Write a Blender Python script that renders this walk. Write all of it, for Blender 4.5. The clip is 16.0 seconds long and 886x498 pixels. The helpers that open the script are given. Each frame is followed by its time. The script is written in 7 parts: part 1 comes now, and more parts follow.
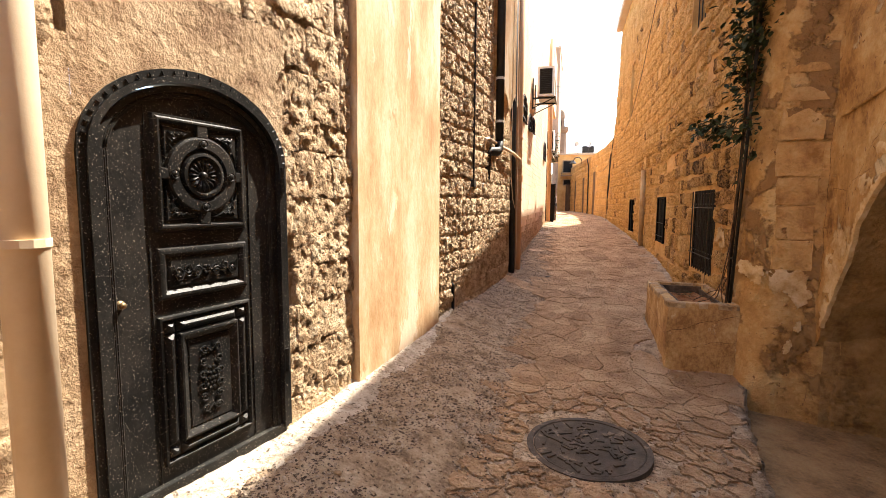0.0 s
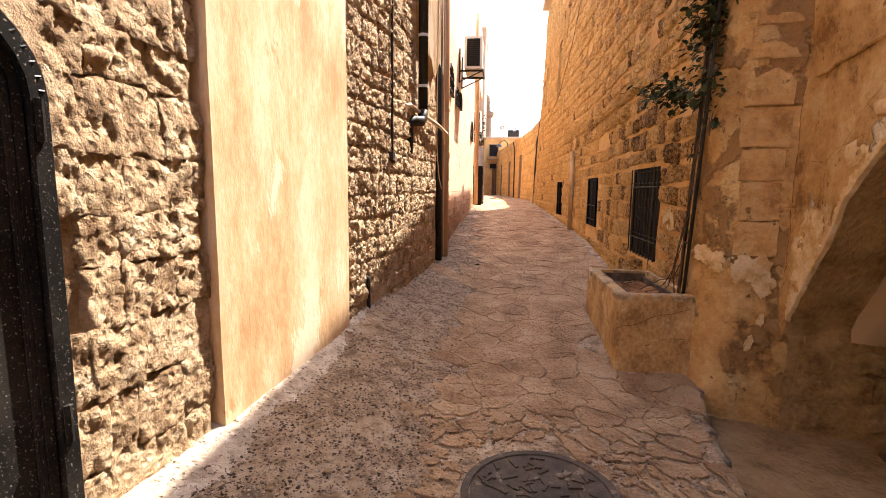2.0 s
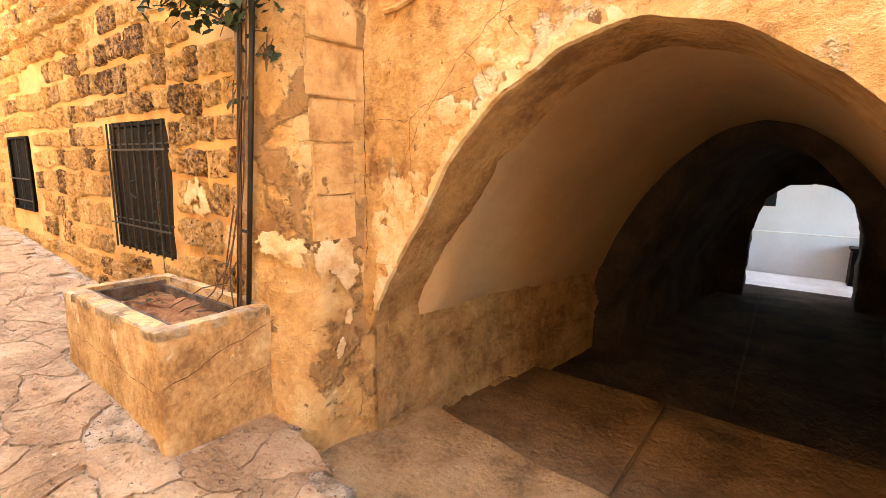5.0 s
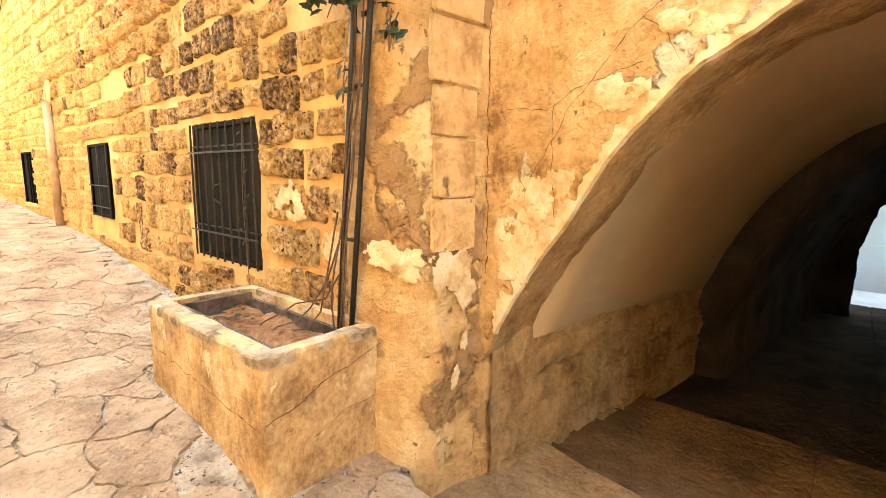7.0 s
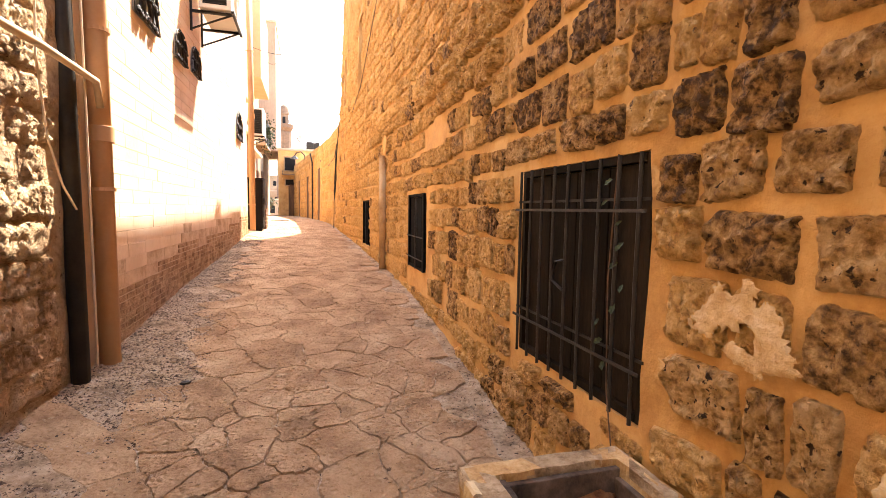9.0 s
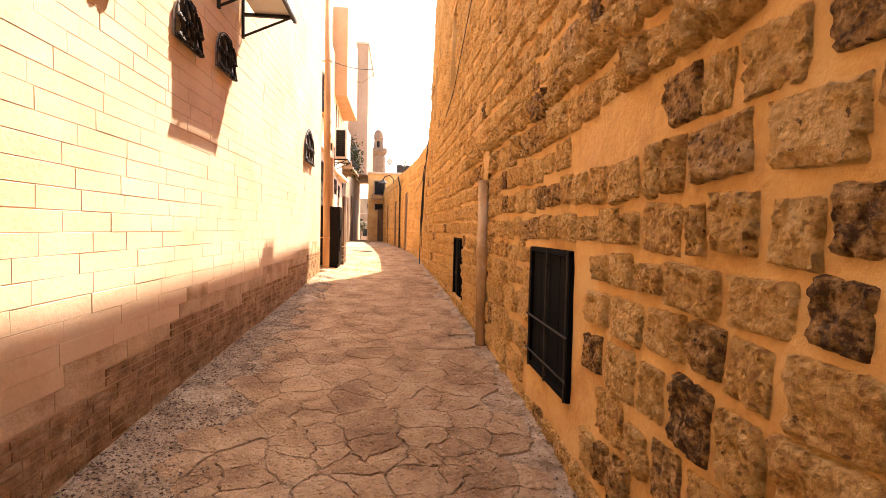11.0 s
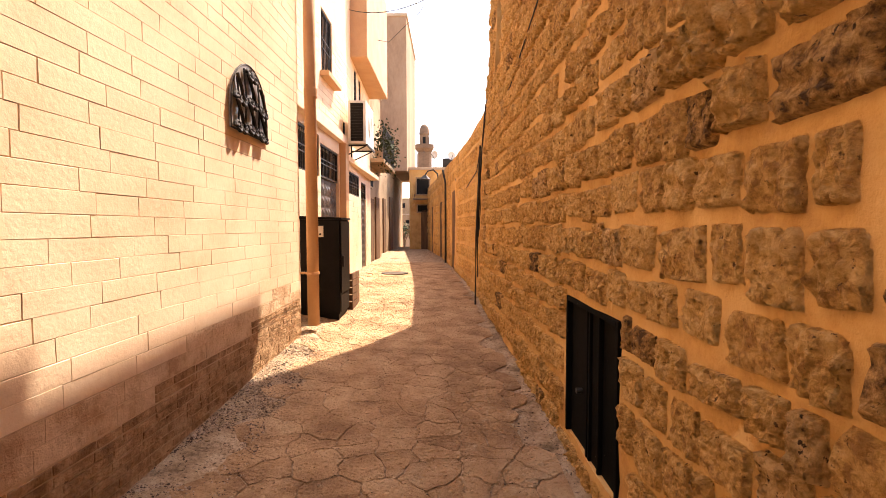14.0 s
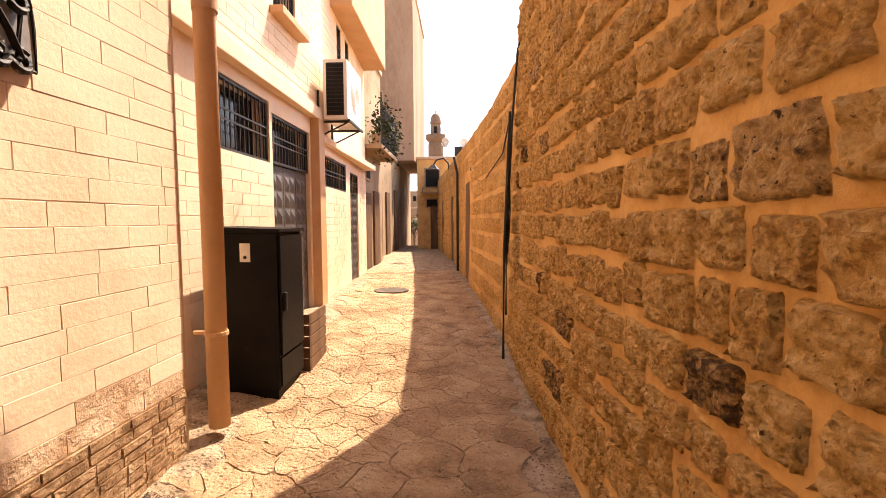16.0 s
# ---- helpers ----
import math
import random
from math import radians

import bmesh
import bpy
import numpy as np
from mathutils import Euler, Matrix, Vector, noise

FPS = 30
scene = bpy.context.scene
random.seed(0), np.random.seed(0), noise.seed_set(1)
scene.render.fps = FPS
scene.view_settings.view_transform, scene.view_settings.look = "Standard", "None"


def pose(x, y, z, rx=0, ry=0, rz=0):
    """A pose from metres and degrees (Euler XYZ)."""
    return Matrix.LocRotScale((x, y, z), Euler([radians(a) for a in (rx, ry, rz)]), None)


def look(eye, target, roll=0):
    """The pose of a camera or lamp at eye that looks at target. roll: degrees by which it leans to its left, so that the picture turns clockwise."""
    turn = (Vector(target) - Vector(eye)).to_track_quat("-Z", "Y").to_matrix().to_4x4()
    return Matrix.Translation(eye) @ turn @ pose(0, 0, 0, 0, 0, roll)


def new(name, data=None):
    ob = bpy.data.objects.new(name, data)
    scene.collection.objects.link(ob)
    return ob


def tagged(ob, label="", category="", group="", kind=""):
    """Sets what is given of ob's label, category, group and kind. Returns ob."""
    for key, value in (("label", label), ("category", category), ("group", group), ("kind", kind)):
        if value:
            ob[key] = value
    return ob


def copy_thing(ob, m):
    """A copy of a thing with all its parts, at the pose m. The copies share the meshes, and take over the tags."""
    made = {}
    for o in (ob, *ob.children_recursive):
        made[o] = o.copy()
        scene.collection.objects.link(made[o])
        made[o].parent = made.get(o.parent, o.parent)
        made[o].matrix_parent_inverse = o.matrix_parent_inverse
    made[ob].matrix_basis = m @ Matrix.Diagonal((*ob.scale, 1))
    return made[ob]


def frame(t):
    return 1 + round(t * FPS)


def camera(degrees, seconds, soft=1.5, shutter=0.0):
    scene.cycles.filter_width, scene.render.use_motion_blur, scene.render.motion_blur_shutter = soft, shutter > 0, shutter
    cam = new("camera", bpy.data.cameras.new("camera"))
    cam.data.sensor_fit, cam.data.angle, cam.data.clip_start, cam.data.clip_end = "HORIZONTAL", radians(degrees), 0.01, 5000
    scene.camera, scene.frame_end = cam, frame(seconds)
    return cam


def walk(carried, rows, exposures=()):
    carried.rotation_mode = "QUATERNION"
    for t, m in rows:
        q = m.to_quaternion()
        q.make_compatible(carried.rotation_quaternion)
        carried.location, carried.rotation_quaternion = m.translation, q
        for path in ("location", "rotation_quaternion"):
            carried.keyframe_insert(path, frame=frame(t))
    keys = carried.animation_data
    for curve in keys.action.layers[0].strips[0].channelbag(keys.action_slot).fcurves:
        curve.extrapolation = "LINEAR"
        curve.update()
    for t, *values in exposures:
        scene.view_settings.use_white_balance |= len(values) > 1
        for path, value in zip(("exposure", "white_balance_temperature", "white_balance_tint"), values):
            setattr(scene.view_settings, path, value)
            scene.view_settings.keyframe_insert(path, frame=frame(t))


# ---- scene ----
cam = camera(86.5, 16.0, 0.6)

PATH = [
    (0, (0.031, 0.005, 1.494), (-0.496, 1.924, 1.299), 0.4),
    (0.5, (0.021, 0.129, 1.46), (-0.611, 2.014, 1.238), 0.5),
    (1, (-0.017, 0.343, 1.442), (-0.621, 2.235, 1.205), 0.5),
    (1.5, (-0.04, 0.558, 1.433), (-0.498, 2.49, 1.195), 0.5),
    (2, (-0.064, 0.838, 1.421), (-0.289, 2.809, 1.165), 0.7),
    (2.5, (-0.044, 1.114, 1.408), (0.036, 3.094, 1.138), 0.9),
    (3, (-0.026, 1.403, 1.411), (0.425, 3.329, 1.118), 1.0),
    (3.5, (-0.016, 1.651, 1.409), (0.824, 3.442, 1.117), 1.5),
    (4, (0.018, 1.902, 1.418), (1.202, 3.484, 1.108), 1.5),
    (4.2, (0.039, 2.006, 1.417), (1.343, 3.489, 1.099), 1.4),
    (6.3, (-0.063, 2.665, 1.312), (1.651, 3.63, 0.946), 0.8),
    (6.5, (-0.041, 2.718, 1.31), (1.631, 3.758, 0.96), 0.8),
    (6.7, (-0.016, 2.793, 1.314), (1.608, 3.919, 1.004), 1.6),
    (7, (0.049, 2.903, 1.319), (1.544, 4.196, 1.016), 0.9),
    (7.5, (0.108, 3.12, 1.362), (1.362, 4.657, 1.102), 0.9),
    (8, (0.171, 3.457, 1.38), (1.18, 5.165, 1.127), 0.9),
    (8.5, (0.252, 3.835, 1.424), (1.014, 5.672, 1.21), 0.8),
    (9, (0.399, 4.321, 1.449), (0.961, 6.233, 1.287), 1.0),
    (9.5, (0.519, 4.866, 1.466), (0.927, 6.82, 1.348), 1.1),
    (9.7, (0.546, 5.073, 1.512), (0.904, 7.038, 1.413), 1.1),
    (11.8, (0.69, 7.739, 1.756), (0.842, 9.732, 1.692), 1.1),
    (12, (0.699, 8.051, 1.762), (0.839, 10.045, 1.708), 1.0),
    (12.5, (0.733, 8.731, 1.86), (0.831, 10.728, 1.806), 0.8),
    (13, (0.763, 9.477, 1.934), (0.825, 11.475, 1.861), 0.4),
    (13.5, (0.762, 10.195, 1.99), (0.778, 12.193, 1.906), 0.1),
    (14, (0.769, 10.844, 2.04), (0.748, 12.842, 1.948), -0.1),
    (14.5, (0.744, 11.527, 2.066), (0.718, 13.524, 1.96), -0.2),
    (15, (0.746, 12.133, 2.103), (0.703, 14.13, 2.0), -0.2),
    (15.5, (0.767, 12.74, 2.167), (0.709, 14.736, 2.056), -0.3),
    (16, (0.775, 13.31, 2.226), (0.699, 15.305, 2.102), -0.4),
]
EXPOSURES = [(0, 2.58, 6600, 9), (2.5, 2.65, 6600, 15), (3, 2.7, 6900, 15), (4.2, 3.9, 6900, 11), (6.4, 4.85, 6200, -10), (7.1, 4.7, 6000, -13), (7.6, 4.2, 6200, -10), (8, 3.6, 6600, 0), (9, 3.3, 6900, 13), (9.7, 3.1, 7100, 15), (12, 2.45, 8000, 21), (16, 1.98, 7700, 20)]
walk(cam, [(t, look(eye, target, roll)) for t, eye, target, roll in PATH], EXPOSURES)

# ---- light ----
SUN_TURN, SUN_HEIGHT = 33.5, 58.0   # degrees clockwise from +y, degrees above the horizon
world = bpy.data.worlds.new("sky")
scene.world = world
world.use_nodes = True
wt = world.node_tree
sky = wt.nodes.new("ShaderNodeTexSky")
sky.sky_type = "NISHITA"
sky.sun_disc = False
sky.sun_elevation = radians(SUN_HEIGHT)
sky.sun_rotation = radians(SUN_TURN)
sky.dust_density = 1.5
wt.links.new(sky.outputs[0], wt.nodes["Background"].inputs[0])
wt.nodes["Background"].inputs[1].default_value = 0.15
sun_data = bpy.data.lights.new("sun", "SUN")
sun_data.energy = 3.2
sun_data.angle = radians(0.55)
sun_data.color = (1.0, 0.93, 0.82)
sun = new("sun", sun_data)
to_sun = Vector((math.sin(radians(SUN_TURN)) * math.cos(radians(SUN_HEIGHT)), math.cos(radians(SUN_TURN)) * math.cos(radians(SUN_HEIGHT)), math.sin(radians(SUN_HEIGHT))))
sun.matrix_world = look(to_sun * 40, (0, 0, 0))


# ---- materials ----
def material(name, colours, scale=3.0, rough=0.9, bump=0.3, grain=60.0, piece=0.0, metal=0.0, stretch=(1, 1, 1), pits=0.0, patch=None, flecks=None):
    """A surface with two scales of variation. colours: darkest to lightest; piece: how far single pieces differ;
    pits: depth of pitting; patch: (colour, scale, cut) of a second coat; flecks: (colour, scale, cut) of splashes."""
    m = bpy.data.materials.new(name)
    m.use_nodes = True
    nt = m.node_tree
    N, L = nt.nodes, nt.links
    bsdf = N["Principled BSDF"]
    geo = N.new("ShaderNodeNewGeometry")
    mp = N.new("ShaderNodeMapping")
    mp.inputs["Scale"].default_value = stretch
    L.new(geo.outputs["Position"], mp.inputs[0])

    def noise_node(s, detail=6.0, r=0.6):
        n = N.new("ShaderNodeTexNoise")
        n.inputs["Scale"].default_value, n.inputs["Detail"].default_value, n.inputs["Roughness"].default_value = s, detail, r
        L.new(mp.outputs[0], n.inputs["Vector"])
        return n

    big, fine = noise_node(scale), noise_node(grain, 4.0, 0.7)
    mixf = N.new("ShaderNodeMath")
    mixf.operation = "MULTIPLY_ADD"
    L.new(fine.outputs[0], mixf.inputs[0])
    mixf.inputs[1].default_value = 0.55
    wide = N.new("ShaderNodeMath")
    wide.operation = "MULTIPLY_ADD"
    L.new(big.outputs[0], wide.inputs[0])
    wide.inputs[1].default_value, wide.inputs[2].default_value = 1.5, -0.35
    L.new(wide.outputs[0], mixf.inputs[2])
    value = mixf.outputs[0]
    if piece:
        info = N.new("ShaderNodeObjectInfo")
        isl = N.new("ShaderNodeMath")
        isl.operation = "ADD"
        L.new(info.outputs["Random"], isl.inputs[0])
        L.new(geo.outputs["Random Per Island"], isl.inputs[1])
        fr = N.new("ShaderNodeMath")
        fr.operation = "FRACT"
        L.new(isl.outputs[0], fr.inputs[0])
        ma = N.new("ShaderNodeMath")
        ma.operation = "MULTIPLY_ADD"
        L.new(fr.outputs[0], ma.inputs[0])
        ma.inputs[1].default_value = piece
        L.new(value, ma.inputs[2])
        sb = N.new("ShaderNodeMath")
        sb.operation = "SUBTRACT"
        L.new(ma.outputs[0], sb.inputs[0])
        sb.inputs[1].default_value = piece / 2
        value = sb.outputs[0]
    ramp = N.new("ShaderNodeValToRGB")
    el = ramp.color_ramp.elements
    while len(el) < len(colours):
        el.new(0.5)
    for i, c in enumerate(colours):
        el[i].position = 0.42 + 0.5 * i / max(1, len(colours) - 1)
        el[i].color = (*c, 1)
    L.new(value, ramp.inputs[0])
    colour = ramp.outputs[0]
    height = fine.outputs[0]
    if pits:
        v = N.new("ShaderNodeTexVoronoi")
        v.inputs["Scale"].default_value = grain * 0.45
        L.new(mp.outputs[0], v.inputs["Vector"])
        pr = N.new("ShaderNodeMapRange")
        pr.inputs[1].default_value, pr.inputs[2].default_value = 0.05, 0.45
        L.new(v.outputs["Distance"], pr.inputs[0])
        mid = noise_node(grain * 0.3, 6.0, 0.75)
        mu = N.new("ShaderNodeMath")
        mu.operation = "MULTIPLY_ADD"
        L.new(pr.outputs[0], mu.inputs[0])
        mu.inputs[1].default_value = pits * 0.5
        L.new(mid.outputs[0], mu.inputs[2])
        ad = N.new("ShaderNodeMath")
        ad.operation = "MULTIPLY_ADD"
        L.new(fine.outputs[0], ad.inputs[0])
        ad.inputs[1].default_value = 0.4
        L.new(mu.outputs[0], ad.inputs[2])
        height = ad.outputs[0]
    for k, extra in enumerate((patch, flecks)):
        if not extra:
            continue
        c, s, cut = extra
        n = noise_node(s, 7.0, 0.62)
        st = N.new("ShaderNodeMapRange")
        st.inputs[1].default_value, st.inputs[2].default_value = cut, cut + 0.035
        L.new(n.outputs[0], st.inputs[0])
        mx = N.new("ShaderNodeMix")
        mx.data_type = "RGBA"
        L.new(st.outputs[0], mx.inputs[0])
        L.new(colour, mx.inputs[6])
        mx.inputs[7].default_value = (*c, 1)
        colour = mx.outputs[2]
        if k == 0:
            hs = N.new("ShaderNodeMath")
            hs.operation = "MULTIPLY_ADD"
            L.new(st.outputs[0], hs.inputs[0])
            hs.inputs[1].default_value = 0.6
            L.new(height, hs.inputs[2])
            height = hs.outputs[0]
    L.new(colour, bsdf.inputs["Base Color"])
    rr = N.new("ShaderNodeMapRange")
    rr.inputs[3].default_value, rr.inputs[4].default_value = max(0.05, rough - 0.12), min(1.0, rough + 0.12)
    L.new(fine.outputs[0], rr.inputs[0])
    L.new(rr.outputs[0], bsdf.inputs["Roughness"])
    bsdf.inputs["Metallic"].default_value = metal
    bsdf.inputs["Specular IOR Level"].default_value = 0.3
    if bump:
        b = N.new("ShaderNodeBump")
        b.inputs["Strength"].default_value = min(1.0, bump)
        b.inputs["Distance"].default_value = 0.012 if not pits else 0.045
        L.new(height, b.inputs["Height"])
        L.new(b.outputs[0], bsdf.inputs["Normal"])
    return m


M_GROUND = material("rough_concrete", [(0.22, 0.15, 0.09), (0.44, 0.31, 0.195), (0.57, 0.44, 0.30)], 7.0, 0.95, 1.0, 55, pits=1.0, flecks=((0.08, 0.05, 0.03), 46, 0.59))
M_FLAG = material("flagstone", [(0.30, 0.176, 0.092), (0.46, 0.292, 0.160), (0.57, 0.387, 0.228)], 3.4, 0.9, 1.0, 60, piece=0.20, pits=0.9, patch=((0.56, 0.40, 0.245), 6.0, 0.65), flecks=((0.15, 0.088, 0.047), 30, 0.64))
M_MORTAR = material("ochre_mortar", [(0.47, 0.25, 0.084), (0.61, 0.355, 0.128), (0.67, 0.42, 0.172)], 2.4, 0.95, 0.6, 34, patch=((0.68, 0.45, 0.21), 1.5, 0.62), flecks=((0.42, 0.22, 0.075), 16, 0.68))
M_STONE = material("limestone_block", [(0.43, 0.218, 0.068), (0.64, 0.36, 0.115), (0.74, 0.445, 0.158), (0.81, 0.53, 0.225)], 30.0, 0.95, 1.0, 80, piece=0.20, pits=1.0, flecks=((0.17, 0.086, 0.03), 36, 0.64))
M_STONEDARK = material("weathered_dark_limestone", [(0.10, 0.05, 0.019), (0.34, 0.183, 0.064), (0.54, 0.313, 0.116), (0.70, 0.445, 0.197)], 26.0, 0.95, 1.0, 80, piece=0.34, pits=1.0, flecks=((0.065, 0.034, 0.014), 32, 0.61))
M_RUBBLE = material("weathered_rubble", [(0.27, 0.165, 0.085), (0.57, 0.395, 0.23), (0.71, 0.54, 0.35)], 11.0, 0.95, 1.0, 52, piece=0.18, pits=1.0, flecks=((0.16, 0.092, 0.047), 30, 0.63))
M_BED = material("earth_mortar", [(0.28, 0.165, 0.085), (0.50, 0.34, 0.195), (0.60, 0.43, 0.265)], 5.0, 0.97, 1.0, 45, pits=0.45, flecks=((0.24, 0.14, 0.07), 15, 0.63))
M_PEACH = material("peach_plaster", [(0.46, 0.27, 0.125), (0.60, 0.40, 0.22), (0.70, 0.55, 0.37)], 2.6, 0.85, 0.3, 26, stretch=(1, 1, 0.45), patch=((0.72, 0.58, 0.41), 1.7, 0.56), flecks=((0.46, 0.26, 0.12), 5.0, 0.66))
M_CREAM = material("cream_paint", [(0.66, 0.47, 0.31), (0.75, 0.56, 0.39), (0.79, 0.62, 0.45)], 1.2, 0.75, 0.3, 30, piece=0.06)
M_CREAMJOINT = material("painted_joint", [(0.52, 0.37, 0.235), (0.66, 0.49, 0.33)], 2.0, 0.8, 0.2, 30)
M_BARE = material("bare_brick", [(0.22, 0.118, 0.054), (0.42, 0.25, 0.13), (0.58, 0.385, 0.225)], 9.0, 0.9, 1.0, 44, piece=0.22, pits=0.5)
M_DUSTY = material("worn_painted_block", [(0.42, 0.26, 0.145), (0.60, 0.42, 0.27), (0.70, 0.52, 0.355)], 4.5, 0.88, 0.6, 34, piece=0.14, pits=0.3)
M_ARCH = material("aged_ochre_plaster", [(0.26, 0.125, 0.042), (0.47, 0.26, 0.088), (0.57, 0.335, 0.128), (0.64, 0.43, 0.20)], 3.4, 0.92, 1.0, 26, pits=0.35, patch=((0.66, 0.50, 0.30), 2.1, 0.60), flecks=((0.27, 0.135, 0.05), 14, 0.625))
M_PIER = material("half_peeled_pier_plaster", [(0.28, 0.135, 0.046), (0.48, 0.265, 0.09), (0.58, 0.34, 0.13), (0.65, 0.435, 0.20)], 3.4, 0.92, 1.0, 28, pits=0.4, patch=((0.34, 0.185, 0.070), 2.6, 0.52), flecks=((0.24, 0.12, 0.045), 14, 0.63))
M_VAULT = material("smooth_vault_plaster", [(0.37, 0.235, 0.12), (0.47, 0.31, 0.165)], 0.8, 0.85, 0.1, 15)
M_INTRADOS = material("worn_arch_edge_stone", [(0.20, 0.10, 0.036), (0.38, 0.215, 0.082), (0.50, 0.31, 0.135)], 3.6, 0.95, 0.9, 28, pits=0.6)
M_PALELANE = material("pale_lane_paving", [(0.46, 0.44, 0.42), (0.60, 0.58, 0.56)], 2.0, 0.9, 0.3, 25)
M_VENT = material("grey_vent_sheet", [(0.20, 0.19, 0.18), (0.34, 0.32, 0.30)], 4.0, 0.4, 0.05, 30)
# inner passage stone, near black: the tunnel's lack of light is in the colour
M_PASSAGESHADE = material("passage_shade_stone", [(0.016, 0.010, 0.006), (0.042, 0.028, 0.017), (0.075, 0.049, 0.03)], 2.4, 0.95, 0.7, 22, pits=0.5)
# darker copy of the worn step stone, with the vault's shade in its colour
M_SLABSHADE = material("shaded_step_stone", [(0.085, 0.046, 0.019), (0.17, 0.094, 0.04), (0.23, 0.132, 0.058)], 2.6, 0.9, 0.8, 30, pits=0.5)
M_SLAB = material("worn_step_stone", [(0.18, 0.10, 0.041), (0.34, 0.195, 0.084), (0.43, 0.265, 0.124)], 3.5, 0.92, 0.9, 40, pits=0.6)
M_BLACK = material("black_paint", [(0.006, 0.006, 0.006), (0.014, 0.013, 0.012), (0.034, 0.030, 0.026)], 3.0, 0.44, 0.12, 60, flecks=((0.46, 0.41, 0.34), 140, 0.622))
M_IRON = material("dark_iron", [(0.012, 0.010, 0.008), (0.03, 0.025, 0.02)], 8.0, 0.55, 0.2, 80)
M_RUST = material("dusty_brown_shutter", [(0.006, 0.0045, 0.003), (0.016, 0.011, 0.007), (0.036, 0.025, 0.016)], 3.0, 0.75, 0.2, 50, stretch=(1, 1, 0.2))
M_PIPE = material("tan_painted_pipe", [(0.48, 0.27, 0.13), (0.56, 0.34, 0.18)], 2.0, 0.6, 0.08, 30)
M_PIPEPALE = material("cream_painted_pipe", [(0.62, 0.46, 0.30), (0.70, 0.55, 0.38)], 2.0, 0.55, 0.08, 30)
M_PIPEOCHRE = material("ochre_painted_pipe", [(0.30, 0.175, 0.075), (0.43, 0.27, 0.13), (0.52, 0.36, 0.20)], 3.0, 0.75, 0.15, 25)
M_SOIL = material("red_soil", [(0.14, 0.045, 0.014), (0.33, 0.135, 0.046), (0.47, 0.24, 0.10)], 12.0, 1.0, 1.0, 70, pits=0.3)
M_LINER = material("dark_liner", [(0.03, 0.02, 0.013), (0.09, 0.06, 0.04), (0.16, 0.11, 0.075)], 8.0, 0.9, 0.6, 40)
M_RIM = material("worn_pale_concrete", [(0.20, 0.125, 0.062), (0.39, 0.265, 0.145), (0.54, 0.40, 0.245)], 9.0, 0.95, 0.9, 45, pits=0.5)
M_CRACK = material("dark_crack_line", [(0.05, 0.025, 0.01), (0.14, 0.07, 0.03)], 20.0, 1.0, 0.2, 60)
M_PLANTER = material("ochre_concrete", [(0.25, 0.13, 0.05), (0.46, 0.27, 0.105), (0.60, 0.41, 0.20)], 5.0, 0.92, 0.9, 40, stretch=(1, 1, 0.75), patch=((0.62, 0.47, 0.27), 3.4, 0.61), flecks=((0.24, 0.12, 0.045), 16, 0.65))
M_LEAF = material("leaf_green", [(0.012, 0.017, 0.004), (0.024, 0.033, 0.008), (0.048, 0.058, 0.016)], 30, 0.8, 0.1, 60, piece=0.2)
M_STEM = material("vine_stem", [(0.06, 0.035, 0.02), (0.14, 0.08, 0.045)], 20, 0.9, 0.4, 60)
M_WHITE = material("white_enamel", [(0.62, 0.58, 0.52), (0.72, 0.69, 0.63)], 2.0, 0.45, 0.05, 40)
M_GREYWALL = material("grey_white_plaster", [(0.56, 0.55, 0.54), (0.66, 0.65, 0.64)], 0.8, 0.9, 0.1, 20)
M_DARK = material("dark_interior", [(0.012, 0.011, 0.010), (0.02, 0.018, 0.016)], 2.0, 0.8, 0.1, 20)
M_CAST = material("cast_iron_cover", [(0.05, 0.038, 0.028), (0.11, 0.085, 0.062)], 9.0, 0.85, 0.8, 60, patch=((0.22, 0.165, 0.115), 9, 0.58))
M_FARSTONE = material("distant_stone", [(0.24, 0.155, 0.085), (0.34, 0.23, 0.135), (0.40, 0.28, 0.175)], 0.7, 0.9, 0.3, 8)
M_MINARET = material("brown_minaret_stone", [(0.12, 0.070, 0.042), (0.18, 0.108, 0.066), (0.22, 0.138, 0.086)], 0.9, 0.9, 0.4, 9)
M_FARPINK = material("distant_pink_render", [(0.24, 0.145, 0.09), (0.32, 0.205, 0.13), (0.36, 0.245, 0.16)], 0.7, 0.9, 0.3, 8, stretch=(1, 1, 0.4))
M_ROOF = material("roof_screed", [(0.40, 0.30, 0.20), (0.50, 0.39, 0.28)], 1.0, 0.95, 0.2, 12)
M_GLASS = material("dark_pane", [(0.02, 0.022, 0.025), (0.03, 0.03, 0.032)], 1.0, 0.12, 0.0, 20)
M_BAMBOO = material("brown_timber", [(0.10, 0.05, 0.025), (0.18, 0.10, 0.05)], 6.0, 0.8, 0.3, 40, stretch=(1, 1, 0.2))
M_CABINET = material("dark_cabinet_paint", [(0.005, 0.0045, 0.004), (0.012, 0.010, 0.009)], 2.0, 0.5, 0.05, 40)
M_DOORMETAL = material("grey_door_metal", [(0.06, 0.05, 0.045), (0.10, 0.085, 0.075)], 3.0, 0.5, 0.1, 40)
M_FACING = material("pale_facing_stone", [(0.38, 0.195, 0.064), (0.59, 0.34, 0.125), (0.67, 0.43, 0.19)], 5.0, 0.92, 0.9, 30, piece=0.16, pits=0.3, patch=((0.34, 0.175, 0.060), 5.0, 0.62))
M_PALE = material("pale_lime_plaster", [(0.46, 0.27, 0.105), (0.60, 0.41, 0.205), (0.70, 0.53, 0.32)], 9.0, 0.92, 0.8, 40, flecks=((0.46, 0.26, 0.10), 22, 0.63))
